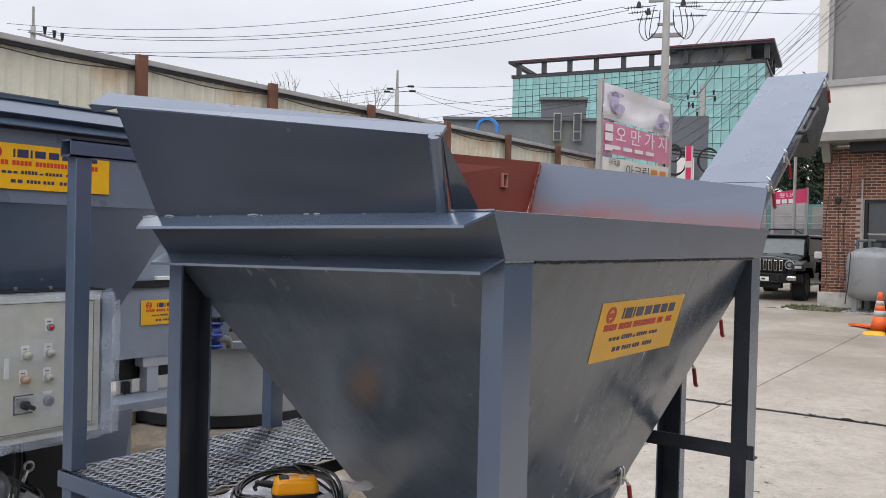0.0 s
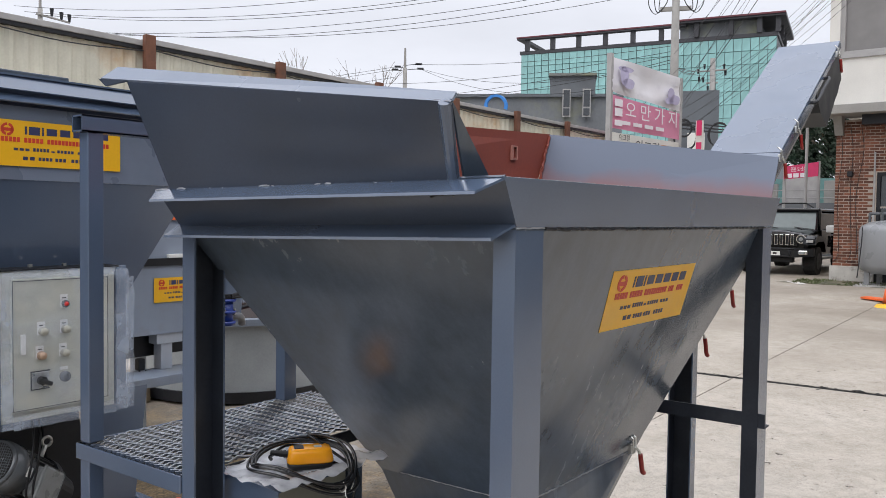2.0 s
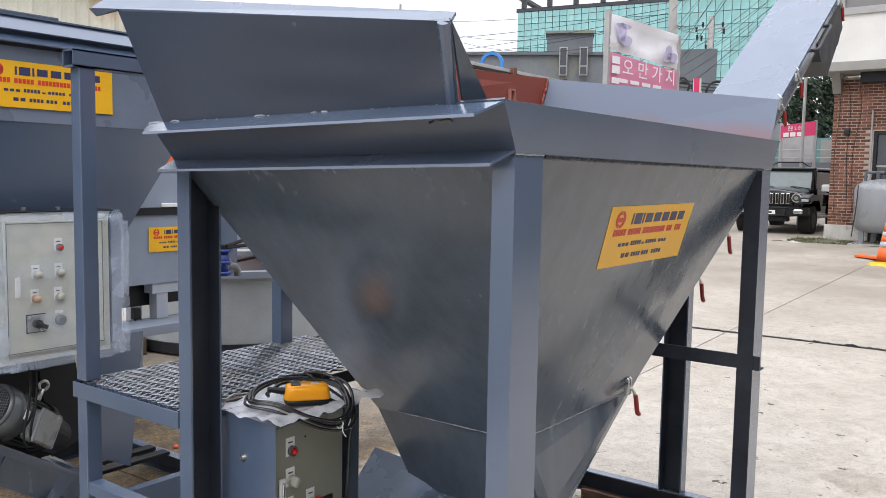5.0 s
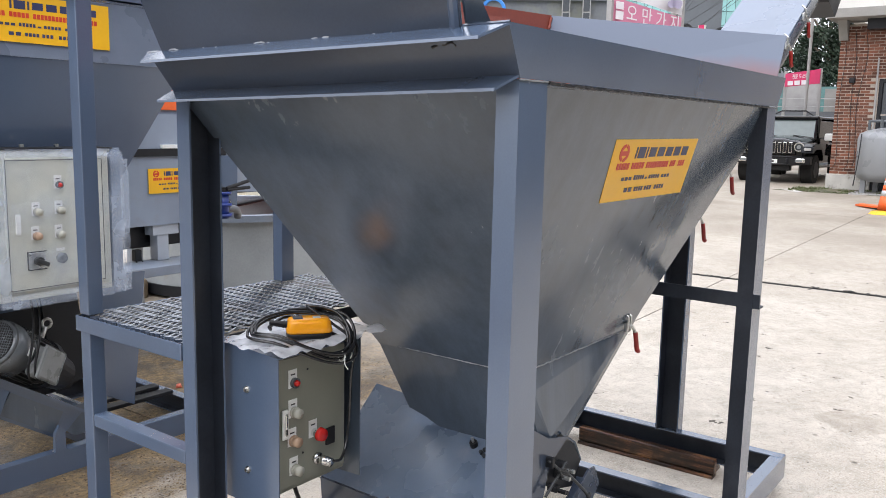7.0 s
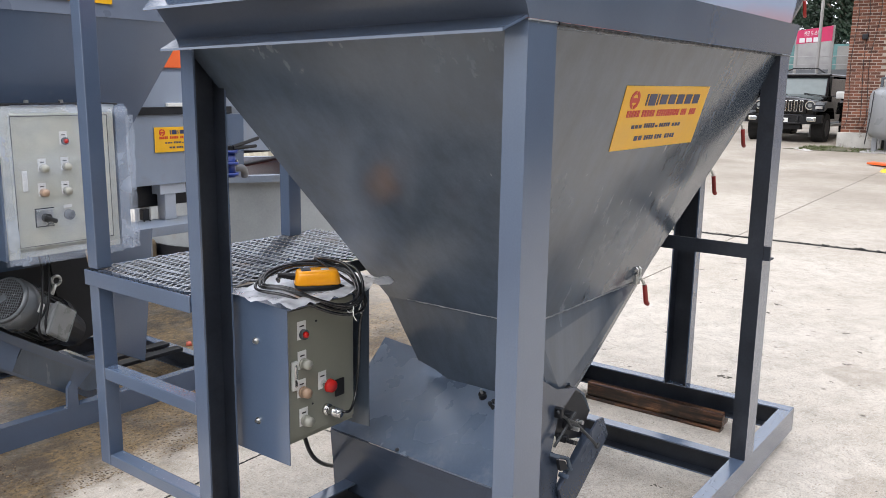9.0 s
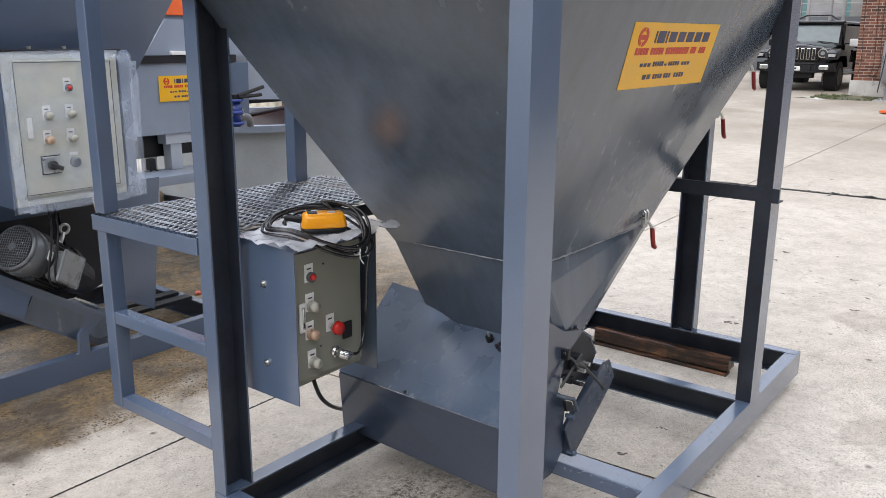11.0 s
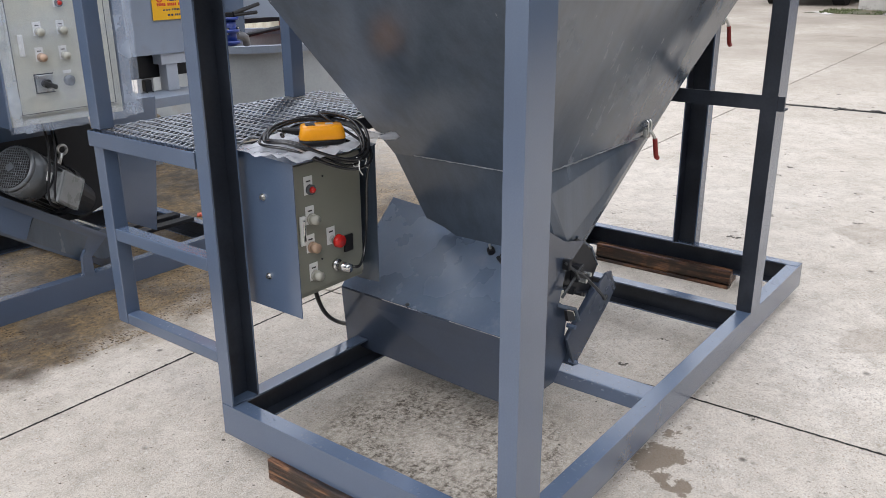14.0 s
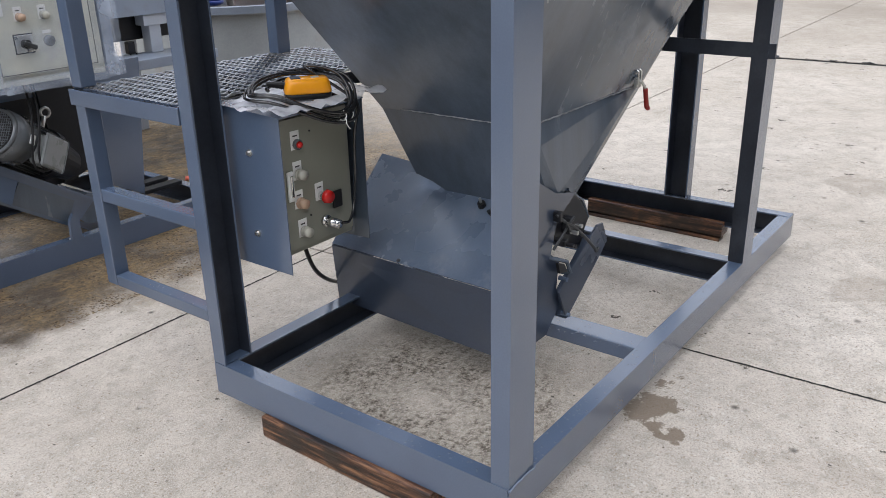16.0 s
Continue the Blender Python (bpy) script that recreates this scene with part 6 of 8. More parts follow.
part("door_pane", box(BX + 0.10, 0.97, BZ, BX + 0.12, 2.55, 1.95), GLASS_DARK, house, "dark glass door pane")
part("door_pane", box(BX + 0.10, 0.97, 1.99, BX + 0.12, 2.55, 2.67), GLASS_DARK, house, "dark glass door pane")
part("upper_wall", bx(bx(box(BX - 0.15, -9, 4.22, BX + 0.2, 3.66, 5.40), BX - 0.15, 3.45, 5.40, BX + 0.2, 3.66, 11), BX - 0.15, -9, 9.6, BX + 0.2, 3.45, 11), PLASTER, house, "white plaster with rain streaks")
part("upper_side_wall", box(BX + 0.2, 3.40, 4.22, BX + 8, 3.66, 11), PLASTER, house)
win = part("window", box(BX + 0.05, -9, 5.40, BX + 0.08, 3.45, 9.6), WINDOW_GREY, house, "large grey window")
for y in (3.36, 1.85, 0.3, -1.3):
    part("window_frame", box(BX - 0.06, y, 5.40, BX + 0.05, y + 0.09, 9.6), COPING, win)
part("window_frame", box(BX - 0.06, -9, 5.40, BX + 0.05, 3.36, 5.50), COPING, win)
part("window_sill", box(BX - 0.20, -9, 5.32, BX - 0.15, 3.72, 5.40), COPING, win)
part("awning_slab", box(BX - 0.75, -9, 4.02, BX + 0.3, 3.66, 4.22, 0.01), PALE_CONCRETE, house, "concrete canopy slab")
part("awning_edge", box(BX - 0.44, -9, 4.16, BX - 0.40, 3.72, 4.26), PLASTER, house)
# shade under the canopy slab, built as a black box
part("awning_shade", box(BX - 0.36, -9, 3.80, BX + 0.02, 2.9, 4.02), BLACK_STEEL, house, "black box for the shade under the canopy")
part("awning_bracket", plate(((BX - 0.36, 3.50, 4.02), (BX - 0.10, 3.50, 3.60), (BX + 0.02, 3.50, 3.60), (BX + 0.02, 3.50, 4.02)), 0.18, True), PALE_CONCRETE, house)
for k, (ya, yb) in enumerate(((3.40, 3.36), (3.18, 3.10), (2.96, 2.98))):
    pts = spline([(BX - 0.03, ya, 3.8), (BX - 0.03, ya - 0.06, 3.2), (BX - 0.03, yb + 0.05, 2.2), (BX - 0.03, yb, 1.0), (BX - 0.03, yb + 0.1, 0.7)], 5)
    part("wall_cable", sweep(nb(), pts, 0.006, 5), WIRE, house)
part("downpipe", sweep(nb(), [(BX - 0.05, 2.66, 0.4), (BX - 0.05, 2.66, 3.2)], 0.020, 10), COPING, house, "thin grey pipe")
part("outdoor_tap", bx(nb(), BX - 0.12, 3.10, 2.66, BX, 3.22, 2.78, 0.02), BLACK_STEEL, house)

# ---------- gas tank ----------
tank = thing("gas_tank", (18.55, 2.30, rise(18.5)), "upright grey gas storage tank on short legs", "gas tank")
TC, TZ, TR = Vector((18.55, 2.24, 0)), rise(18.5) - 0.03, 0.56
bm = nb()
prof = [(0.0, 0.27), (0.30, 0.29), (0.50, 0.36), (TR, 0.48), (TR, 1.20), (0.52, 1.31), (0.37, 1.39), (0.15, 1.43), (0.0, 1.44)]
rings = []
for r, z in prof:
    rings.append([bm.verts.new(TC + Vector((max(r, 0.002) * math.cos(k * math.pi / 18), max(r, 0.002) * math.sin(k * math.pi / 18), TZ + z))) for k in range(36)])
for p, q in zip(rings, rings[1:]):
    for k in range(36):
        bm.faces.new((p[k], p[(k + 1) % 36], q[(k + 1) % 36], q[k]))
part("shell", bm, TANK, tank, "", True)
for k in range(4):
    a = k * math.pi / 2 + 0.5
    part("leg", box(TC.x + 0.40 * math.cos(a) - 0.05, TC.y + 0.40 * math.sin(a) - 0.05, TZ - 0.01, TC.x + 0.40 * math.cos(a) + 0.05, TC.y + 0.40 * math.sin(a) + 0.05, TZ + 0.34), TANK, tank)
part("base_frame", box(TC.x - 0.55, TC.y - 0.55, TZ - 0.01, TC.x + 0.55, TC.y + 0.55, TZ + 0.05), COPING, tank)
bm = nb()
rod(bm, TC + Vector((0, 0.12, TZ + 1.38)), TC + Vector((0, 0.12, TZ + 1.60)), 0.04, 10)
rod(bm, TC + Vector((0, 0.0, TZ + 1.58)), TC + Vector((0, 0.36, TZ + 1.58)), 0.03, 10)
rod(bm, TC + Vector((0, 0.36, TZ + 1.30)), TC + Vector((0, 0.36, TZ + 1.60)), 0.03, 10)
part("valve_pipes", bm, MOTOR_GREY, tank)
part("tank_cable", sweep(nb(), spline([TC + Vector((-0.42, 0.42, TZ + 1.3)), TC + Vector((-0.44, 0.44, TZ + 0.8)), TC + Vector((-0.43, 0.50, TZ + 0.2))], 5), 0.012, 5), WIRE, tank)

# mossy strip and weeds along the plinth
rnd = random.Random(11)
edge = [(18.0 + 0.25 * noise.noise((k * 0.7, 0, 3)), 4.35 - k * 0.34) for k in range(16)]
pts = [(x, y, rise(x) + 0.003) for x, y in edge] + [(19.26, -0.75, rise(19.26) + 0.003), (19.26, 3.75, rise(19.26) + 0.003)]
solid("moss_strip", prism(nb(), pts, (0, 0, 0.004)), MOSS, "mossy green-brown soil strip along the brick wall", "ground", "structure")
bm = nb()
for k in range(2600):
    y, x = rnd.uniform(-0.6, 4.1), rnd.uniform(18.0, 19.2)
    if noise.noise((x * 1.7, y * 1.7, 1.0)) < -0.12:
        continue
    h = rnd.uniform(0.015, 0.06)
    a = rnd.uniform(0, math.pi)
    p = Vector((x, y, rise(x) + 0.004))
    d = Vector((math.cos(a), math.sin(a), 0)) * 0.016
    t = p + Vector((rnd.uniform(-0.04, 0.04), rnd.uniform(-0.04, 0.04), h))
    bm.faces.new([bm.verts.new(q) for q in (p - d, p + d, t)])
solid("weeds", bm, GRASS, "low yellow-green weeds along the brick wall", "weeds", "stuff")
solid("paint_patch", prism(nb(), [(17.6, 3.75, rise(17.6) + 0.003), (18.3, 4.25, rise(18.3) + 0.003), (18.5, 4.1, rise(18.5) + 0.003), (17.9, 3.7, rise(17.9) + 0.003)], (0, 0, 0.006)), PLINTH, "worn white paint patch on the concrete", "paint mark", "structure")

# ---------- traffic cones ----------
def cone(x, y):
    z = rise(x)
    c = thing("traffic_cone", (x, y, z), "orange traffic cone with grey reflective bands on a black base", "traffic cone", "traffic cones")
    part("base", box(x - 0.19, y - 0.19, z, x + 0.19, y + 0.19, z + 0.04, 0.015), BLACK, c)
    for z0, z1, r0_, r1_, m, nm in ((0.04, 0.28, 0.145, 0.105, CONE_ORANGE, "skirt"), (0.28, 0.38, 0.105, 0.088, CONE_BAND, "band"), (0.38, 0.47, 0.088, 0.073, CONE_ORANGE, "middle"), (0.47, 0.55, 0.073, 0.060, CONE_BAND, "band"), (0.55, 0.70, 0.060, 0.030, CONE_ORANGE, "tip")):
        bm = nb()
        rod(bm, (x, y, z + z0), (x, y, z + z1), r0_, 20, r1_)
        part(nm, bm, m, c, "", True)


cone(14.6, 1.54)
cone(14.4, 1.20)
bm = nb()
rod(bm, (14.25, 1.56, rise(14.2)), (14.25, 1.56, rise(14.2) + 0.05), 0.19, 20, 0.15)
solid("yellow_base", bm, YELLOW, "yellow plastic sign base lying on the yard", "plastic base")
solid("orange_board", prism(nb(), [(15.0, 1.75, 0.24), (15.3, 2.15, 0.24), (15.6, 2.10, 0.24), (15.3, 1.65, 0.24)], (0, 0, 0.03)), CONE_ORANGE, "flat orange plastic board lying on the yard", "board")

# ---------- black off-road car ----------
def car():
    x0, yc = 20.0, 5.0
    z = rise(21) - 0.03
    c = thing("off_road_car", (x0 + 2.2, yc, z), "black boxy off-road car parked facing the yard", "car")

    def b(name, x, y, zz, xx, yy, z2, mat, bev=0.03, label="", parent=c):
        return part(name, box(x0 + x, yc + y, z + zz, x0 + xx, yc + yy, z + z2, bev), mat, parent, label)

    b("body", 0.30, -0.72, 0.52, 4.5, 0.72, 1.12, CAR_BLACK, 0.06)
    # bonnet, crowned towards the middle, with a raised centre
    bm = nb()
    rows = []
    for i in range(9):
        u = i / 8
        half = 0.60 + 0.10 * u
        row = []
        for k in range(13):
            v = -1 + k / 6
            crown = 0.055 * (1 - v * v) + (0.018 if abs(v) < 0.42 else 0.0) - (0.05 if abs(v) == 1 else 0)
            row.append(bm.verts.new((x0 + 0.29 + 1.24 * u, yc + v * half, z + 1.135 + 0.075 * u + crown - 0.05 * max(0, 0.15 - u) / 0.15)))
        rows.append(row)
    for p, q in zip(rows, rows[1:]):
        for k in range(12):
            bm.faces.new((p[k], p[k + 1], q[k + 1], q[k])).smooth = True
    for k in range(12):
        bm.faces.new((rows[0][k], rows[0][k + 1], bm.verts.new(rows[0][k + 1].co + Vector((0.01, 0, -0.10))), bm.verts.new(rows[0][k].co + Vector((0.01, 0, -0.10)))))
    part("bonnet", bm, CAR_BLACK, c)
    bm = nb()
    prism(bm, [(x0 + 0.0, yc - 0.52, z + 0.50), (x0 + 0.0, yc + 0.52, z + 0.50), (x0 + 0.16, yc + 0.90, z + 0.54), (x0 + 0.34, yc + 0.90, z + 0.54), (x0 + 0.34, yc - 0.90, z + 0.54), (x0 + 0.16, yc - 0.90, z + 0.54)], (0, 0, 0.21))
    part("bumper", bm, BLACK, c, "black plastic bumper")
    b("bumper_lip", -0.03, -0.48, 0.50, 0.06, 0.48, 0.55, BLACK, 0.015)
    b("bumper_step", -0.01, -0.50, 0.705, 0.30, 0.50, 0.745, BLACK, 0.015)
    b("skid_plate", 0.10, -0.45, 0.36, 0.30, 0.45, 0.50, BLACK, 0.02)
    for s in (-1, 1):
        b("tow_hook", -0.06, s * 0.40 - 0.025, 0.56, 0.02, s * 0.40 + 0.025, 0.70, BLACK_STEEL, 0.015)
    gr = b("grille", 0.26, -0.52, 0.78, 0.31, 0.52, 1.14, CAR_BLACK, 0.015)
    for k in range(7):
        y = -0.39 + k * 0.13
        b("grille_slot", 0.245, y - 0.043, 0.82, 0.262, y + 0.043, 1.11, CHROME, 0.008, "bright slot rim", gr)
        b("grille_gap", 0.240, y - 0.028, 0.84, 0.247, y + 0.028, 1.09, BLACK, 0.004, "", gr)
    for s in (-1, 1):
        bm = nb()
        rod(bm, (x0 + 0.22, yc + s * 0.60, z + 0.99), (x0 + 0.30, yc + s * 0.60, z + 0.99), 0.118, 20)
        lp = part("headlamp", bm, CHROME, c, "round chrome-rimmed headlamp")
        bm = nb()
        rod(bm, (x0 + 0.205, yc + s * 0.60, z + 0.99), (x0 + 0.222, yc + s * 0.60, z + 0.99), 0.095, 20)
        part("lens", bm, GLASS_DARK, lp)
        bm = nb()
        rod(bm, (x0 + 0.198, yc + s * 0.60, z + 0.99), (x0 + 0.206, yc + s * 0.60, z + 0.99), 0.05, 16)
        part("bulb_ring", bm, LAMP_GLASS, lp)
        fg = b("fog_lamp", 0.03, s * 0.66 - 0.14, 0.57, 0.10, s * 0.66 + 0.14, 0.70, CHROME, 0.03, "bright fog lamp surround")
        b("fog_lens", 0.022, s * 0.66 - 0.08, 0.60, 0.034, s * 0.66 + 0.08, 0.67, LAMP_GLASS, 0.01, "", fg)
        fl = nb()
        prism(fl, [(x0 + wx, yc + s * 0.66, z + wz) for wx, wz in ((0.16, 0.84), (0.19, 1.00), (0.34, 1.075), (1.16, 1.075), (1.34, 0.92), (1.42, 0.62), (1.30, 0.62), (1.20, 0.84), (1.08, 0.94), (0.46, 0.94), (0.34, 0.84))], (0, s * 0.28, 0))
        bmesh.ops.bevel(fl, geom=fl.edges[:], offset=0.018, segments=2, affect="EDGES")
        fd = part("fender", fl, CAR_BLACK, c)
        b("marker_lamp", 0.085, s * 0.83 - 0.08, 0.90, 0.125, s * 0.83 + 0.08, 0.97, COPING, 0.01, "", fd)
        rl = nb()
        prism(rl, [(x0 + 3.1, yc + s * 0.72, z + 0.72), (x0 + 3.25, yc + s * 0.72, z + 1.04), (x0 + 4.3, yc + s * 0.72, z + 1.04), (x0 + 4.45, yc + s * 0.72, z + 0.72), (x0 + 4.2, yc + s * 0.72, z + 0.92), (x0 + 3.4, yc + s * 0.72, z + 0.92)], (0, s * 0.20, 0))
        part("fender", rl, CAR_BLACK, c)
        for wx in (0.78, 3.75):
            bm = nb()
            rod(bm, (x0 + wx, yc + s * 0.62, z + 0.39), (x0 + wx, yc + s * 0.89, z + 0.39), 0.39, 32)
            w = part("wheel", bm, TYRE, c, "black off-road tyre")
            bm = nb()
            rod(bm, (x0 + wx, yc + s * 0.885, z + 0.39), (x0 + wx, yc + s * 0.90, z + 0.39), 0.22, 20)
            part("rim", bm, BLACK_STEEL, w)
        b("mirror", 1.62, s * 0.98 - 0.13, 1.16, 1.76, s * 0.98 + 0.13, 1.36, WHITE if s < 0 else CAR_BLACK, 0.03, "pale door mirror")
        b("pillar", 1.62, s * 0.70 - 0.03, 1.22, 1.72, s * 0.70 + 0.03, 1.76, CAR_BLACK, 0.01)
        b("side_window", 1.75, s * 0.705 - 0.01, 1.24, 4.3, s * 0.705 + 0.01, 1.70, GLASS_DARK, 0.005)
        b("side_step", 1.3, s * 0.82 - 0.07, 0.42, 3.2, s * 0.82 + 0.07, 0.48, COPING, 0.01)
    ws = nb()
    prism(ws, [(x0 + 1.50, yc - 0.66, z + 1.22), (x0 + 1.50, yc + 0.66, z + 1.22), (x0 + 1.74, yc + 0.62, z + 1.74), (x0 + 1.74, yc - 0.62, z + 1.74)], (0.02, 0, 0.005))
    part("windscreen", ws, LAMP_WIND, c, "windscreen with the sky's reflection put into its colour")
    for s in (-0.62, 0.05):
        part("wiper", sweep(nb(), [(x0 + 1.47, yc + s, z + 1.235), (x0 + 1.49, yc + s + 0.5, z + 1.30)], 0.012, 6), BLACK, c)
    for y in (-0.66, 0.66):
        part("screen_pillar", sweep(nb(), [(x0 + 1.485, yc + y, z + 1.20), (x0 + 1.735, yc + y * 0.95, z + 1.76)], 0.035, 8), CAR_BLACK, c)
    part("screen_header", sweep(nb(), [(x0 + 1.73, yc - 0.64, z + 1.75), (x0 + 1.73, yc + 0.64, z + 1.75)], 0.035, 8), CAR_BLACK, c)
    b("cowl", 1.40, -0.68, 1.17, 1.54, 0.68, 1.225, BLACK, 0.02)
    b("door", 1.70, -0.745, 0.55, 2.75, -0.722, 1.22, CAR_BLACK, 0.01)
    b("door_handle", 2.50, -0.775, 1.02, 2.66, -0.745, 1.06, CAR_BLACK, 0.008)
    b("roof", 1.66, -0.70, 1.74, 4.55, 0.70, 1.84, CAR_BLACK, 0.04)
    b("cabin_back", 4.40, -0.70, 1.10, 4.5, 0.70, 1.76, CAR_BLACK, 0.02)
    b("number_plate", -0.035, -0.18, 0.55, -0.02, 0.34, 0.66, WHITE, 0.004, "white number plate")
    for k in range(3):
        b("plate_bar", -0.039, -0.10 + k * 0.13, 0.58, -0.035, -0.01 + k * 0.13, 0.63, LETTER_DARK, 0.0)
    rr = nb()
    for s in (-1, 1):
        sweep(rr, [(x0 + 1.75, yc + s * 0.55, z + 1.83), (x0 + 1.9, yc + s * 0.3, z + 1.98)], 0.02, 6)
    sweep(rr, [(x0 + 1.9, yc - 0.3, z + 1.98), (x0 + 1.9, yc + 0.3, z + 1.98)], 0.02, 6)
    part("roof_bar", rr, BLACK, c)
    b("dash", 1.75, -0.62, 1.10, 2.2, 0.62, 1.22, BLACK, 0.02)
    c.scale = (1, 1, 0.925)


# base colour lightened to imitate the sky mirrored in the windscreen
LAMP_WIND = material("sky_toned_windscreen", (0.13, 0.165, 0.165), 0.07, vary=0.08, bump=0.0, spec=0.5)
car()

# ---------- things behind the car ----------
solid("boundary_wall", box(29.5, 3.0, 0.0, 29.8, 12.0, 2.28), CLAD, "dark grey low boundary wall behind the car", "wall", "structure")
yd = thing("stacked_panels", (31, 8, 0), "pale panels and boards stacked behind the wall", "panels")
for y0, y1, z1, m in ((5.2, 6.2, 3.1, PALE_CONCRETE), (6.4, 7.6, 3.3, COPING), (7.8, 8.8, 3.0, PALE_CONCRETE), (4.2, 5.0, 2.85, PALE_CONCRETE), (9.0, 10.2, 2.9, PALE_CONCRETE)):
    part("panel", box(30.6, y0, 0.0, 30.75, y1, z1, 0.01), m, yd)
part("rail", sweep(nb(), [(30.3, 3.5, 2.75), (30.3, 11, 2.75)], 0.016, 6), COPING, yd)
part("rail", sweep(nb(), [(30.3, 3.5, 2.47), (30.3, 11, 2.47)], 0.016, 6), COPING, yd)
mb = thing("pink_sign", (27, 6, 3.2), "magenta banner with white lettering on a frame", "banner")
P0, P1 = at_polar(14.75, 28, 0), at_polar(12.75, 27, 0)
PX = (P1 - P0).normalized()
part("cloth", prism(nb(), [P0 + Vector((0, 0, 2.93)), P1 + Vector((0, 0, 2.98)), P1 + Vector((0, 0, 3.40)), P0 + Vector((0, 0, 3.33))], (0.02, 0, 0)), MAGENTA, mb)
for pp in (P0, P1):
    part("frame_post", box(pp.x + 0.03, pp.y - 0.04, 0.2, pp.x + 0.10, pp.y + 0.04, 3.42), COPING, mb)
WM = frame_of(P0 + PX * 0.30 + Vector((-0.02, 0, 3.15)), PX, (0, 0, 1))
text_mesh("\uc804\ubb38 \ub3c4\u00b7\uc18c\ub9e4", 0.15, WM, LETTER_WHITE, "letter", mb, "", 0.62)
for k in range(3):
    o = P0 + PX * (0.12 + 0.28 * k) + Vector((-0.02, 0, 2.97))
    part("number_bar", prism(nb(), [o, o + PX * 0.22, o + PX * 0.22 + Vector((0, 0, 0.13)), o + Vector((0, 0, 0.13))], (0.01, 0, 0)), LETTER_WHITE, mb)
pole = nb()
rod(pole, at_polar(13.45, 24.5, 0.2), at_polar(13.45, 24.5, 4.6), 0.042, 14)
solid("steel_pole", pole, COPING, "slim grey steel pole behind the car", "pole")
solid("net_shed", box(33, 4.5, 0, 35, 11, 3.3), TEAL_NET, "pale teal netted shed behind the yard wall", "shed")


def leafy(name, centre, rx, rz, n, leaf, seed, label, mat=LEAF, trunk=True):
    r = random.Random(seed)
    c = Vector(centre)
    t = thing(name, (c.x, c.y, 0), label, "tree", "trees")
    bm = nb()
    if trunk:
        sweep(bm, spline([(c.x, c.y, 0), (c.x + 0.1, c.y, c.z * 0.5), (c.x, c.y + 0.1, c.z)], 4), 0.14, 8)
        for k in range(7):
            a = r.uniform(0, 6.28)
            sweep(bm, [c + Vector((0, 0, -rz * 0.6)), c + Vector((math.cos(a) * rx * 0.7, math.sin(a) * rx * 0.7, r.uniform(-0.3, 0.7) * rz))], 0.05, 5)
        part("trunk", bm, BARK, t)
    bm = nb()
    clumps = [(Vector((r.gauss(0, 0.5) * rx, r.gauss(0, 0.5) * rx, r.gauss(0, 0.45) * rz)), r.uniform(0.18, 0.4)) for _ in range(26)]
    for k in range(n):
        cc, cr_ = clumps[r.randrange(26)]
        p = c + cc + Vector((r.gauss(0, 1), r.gauss(0, 1), r.gauss(0, 0.8))) * cr_ * rx * 0.6
        u = Vector((r.gauss(0, 1), r.gauss(0, 1), r.gauss(0, 1))).normalized()
        v = u.orthogonal().normalized() * leaf * r.uniform(0.6, 1.3)
        w = u.cross(v).normalized() * leaf * 0.5
        bm.faces.new([bm.verts.new(q) for q in (p - v, p + w, p + v, p - w)])
    tagged(part("crown", bm, mat, t), kind="stuff")


leafy("evergreen_tree", at_polar(11.6, 38, 5.4), 1.9, 2.2, 9000, 0.10, 3, "dark evergreen tree behind the car")
leafy("evergreen_tree", at_polar(13.5, 40, 4.2), 1.0, 1.5, 6000, 0.10, 4, "dark evergreen tree behind the yard wall")
leafy("evergreen_tree", at_polar(12.4, 95, 18.2), 1.5, 1.2, 2500, 0.25, 5, "small dark pine on the far slope")


def twiggy(x, y, h, seed, z0=0.0):
    """A bare winter tree: forking twigs."""
    r = random.Random(seed)
    t = thing("bare_tree", (x, y, z0), "leafless grey-brown tree behind the fence", "tree", "bare trees")
    bm = nb()

    def grow(p, d, length, rad, depth):
        q = p + d * length
        sweep(bm, [p, p.lerp(q, 0.5) + Vector((r.gauss(0, 0.04), r.gauss(0, 0.04), 0)) * length, q], rad, 4)
        if depth:
            for _ in range(3):
                nd = (d + Vector((r.gauss(0, 0.38), r.gauss(0, 0.38), r.uniform(-0.05, 0.35)))).normalized()
                grow(p.lerp(q, r.uniform(0.55, 1)), nd, length * r.uniform(0.55, 0.8), rad * 0.62, depth - 1)

    grow(Vector((x, y, z0)), Vector((0, 0, 1)), h * 0.42, 0.045, 5)
    part("branches", bm, BARK, t)


for az, d, h, s in ((51.8, 22, 5.3, 1), (50.9, 22, 5.1, 2), (46.2, 24, 5.7, 3), (45.2, 24, 5.5, 4), (43.9, 26, 5.6, 5), (37.5, 30, 6.0, 6), (38.6, 30, 5.9, 7), (48.4, 23, 5.0, 8), (42.0, 28, 5.6, 9)):
    p = at_polar(az, d, 0)
    twiggy(p.x, p.y, h, s)

# ---------- signboards with banners ----------
sg = thing("banner_frame", at_polar(23.5, 25, 0), "steel frame with three cloth banners, one pink", "signboard")
SL, SR = at_polar(25.85, 23.5, 0), at_polar(21.3, 26.5, 0)
SX = (SR - SL).normalized()
SLEN = (SR - SL).length
SN = Vector((SX.y, -SX.x, 0))
if SN.x > 0:
    SN = -SN


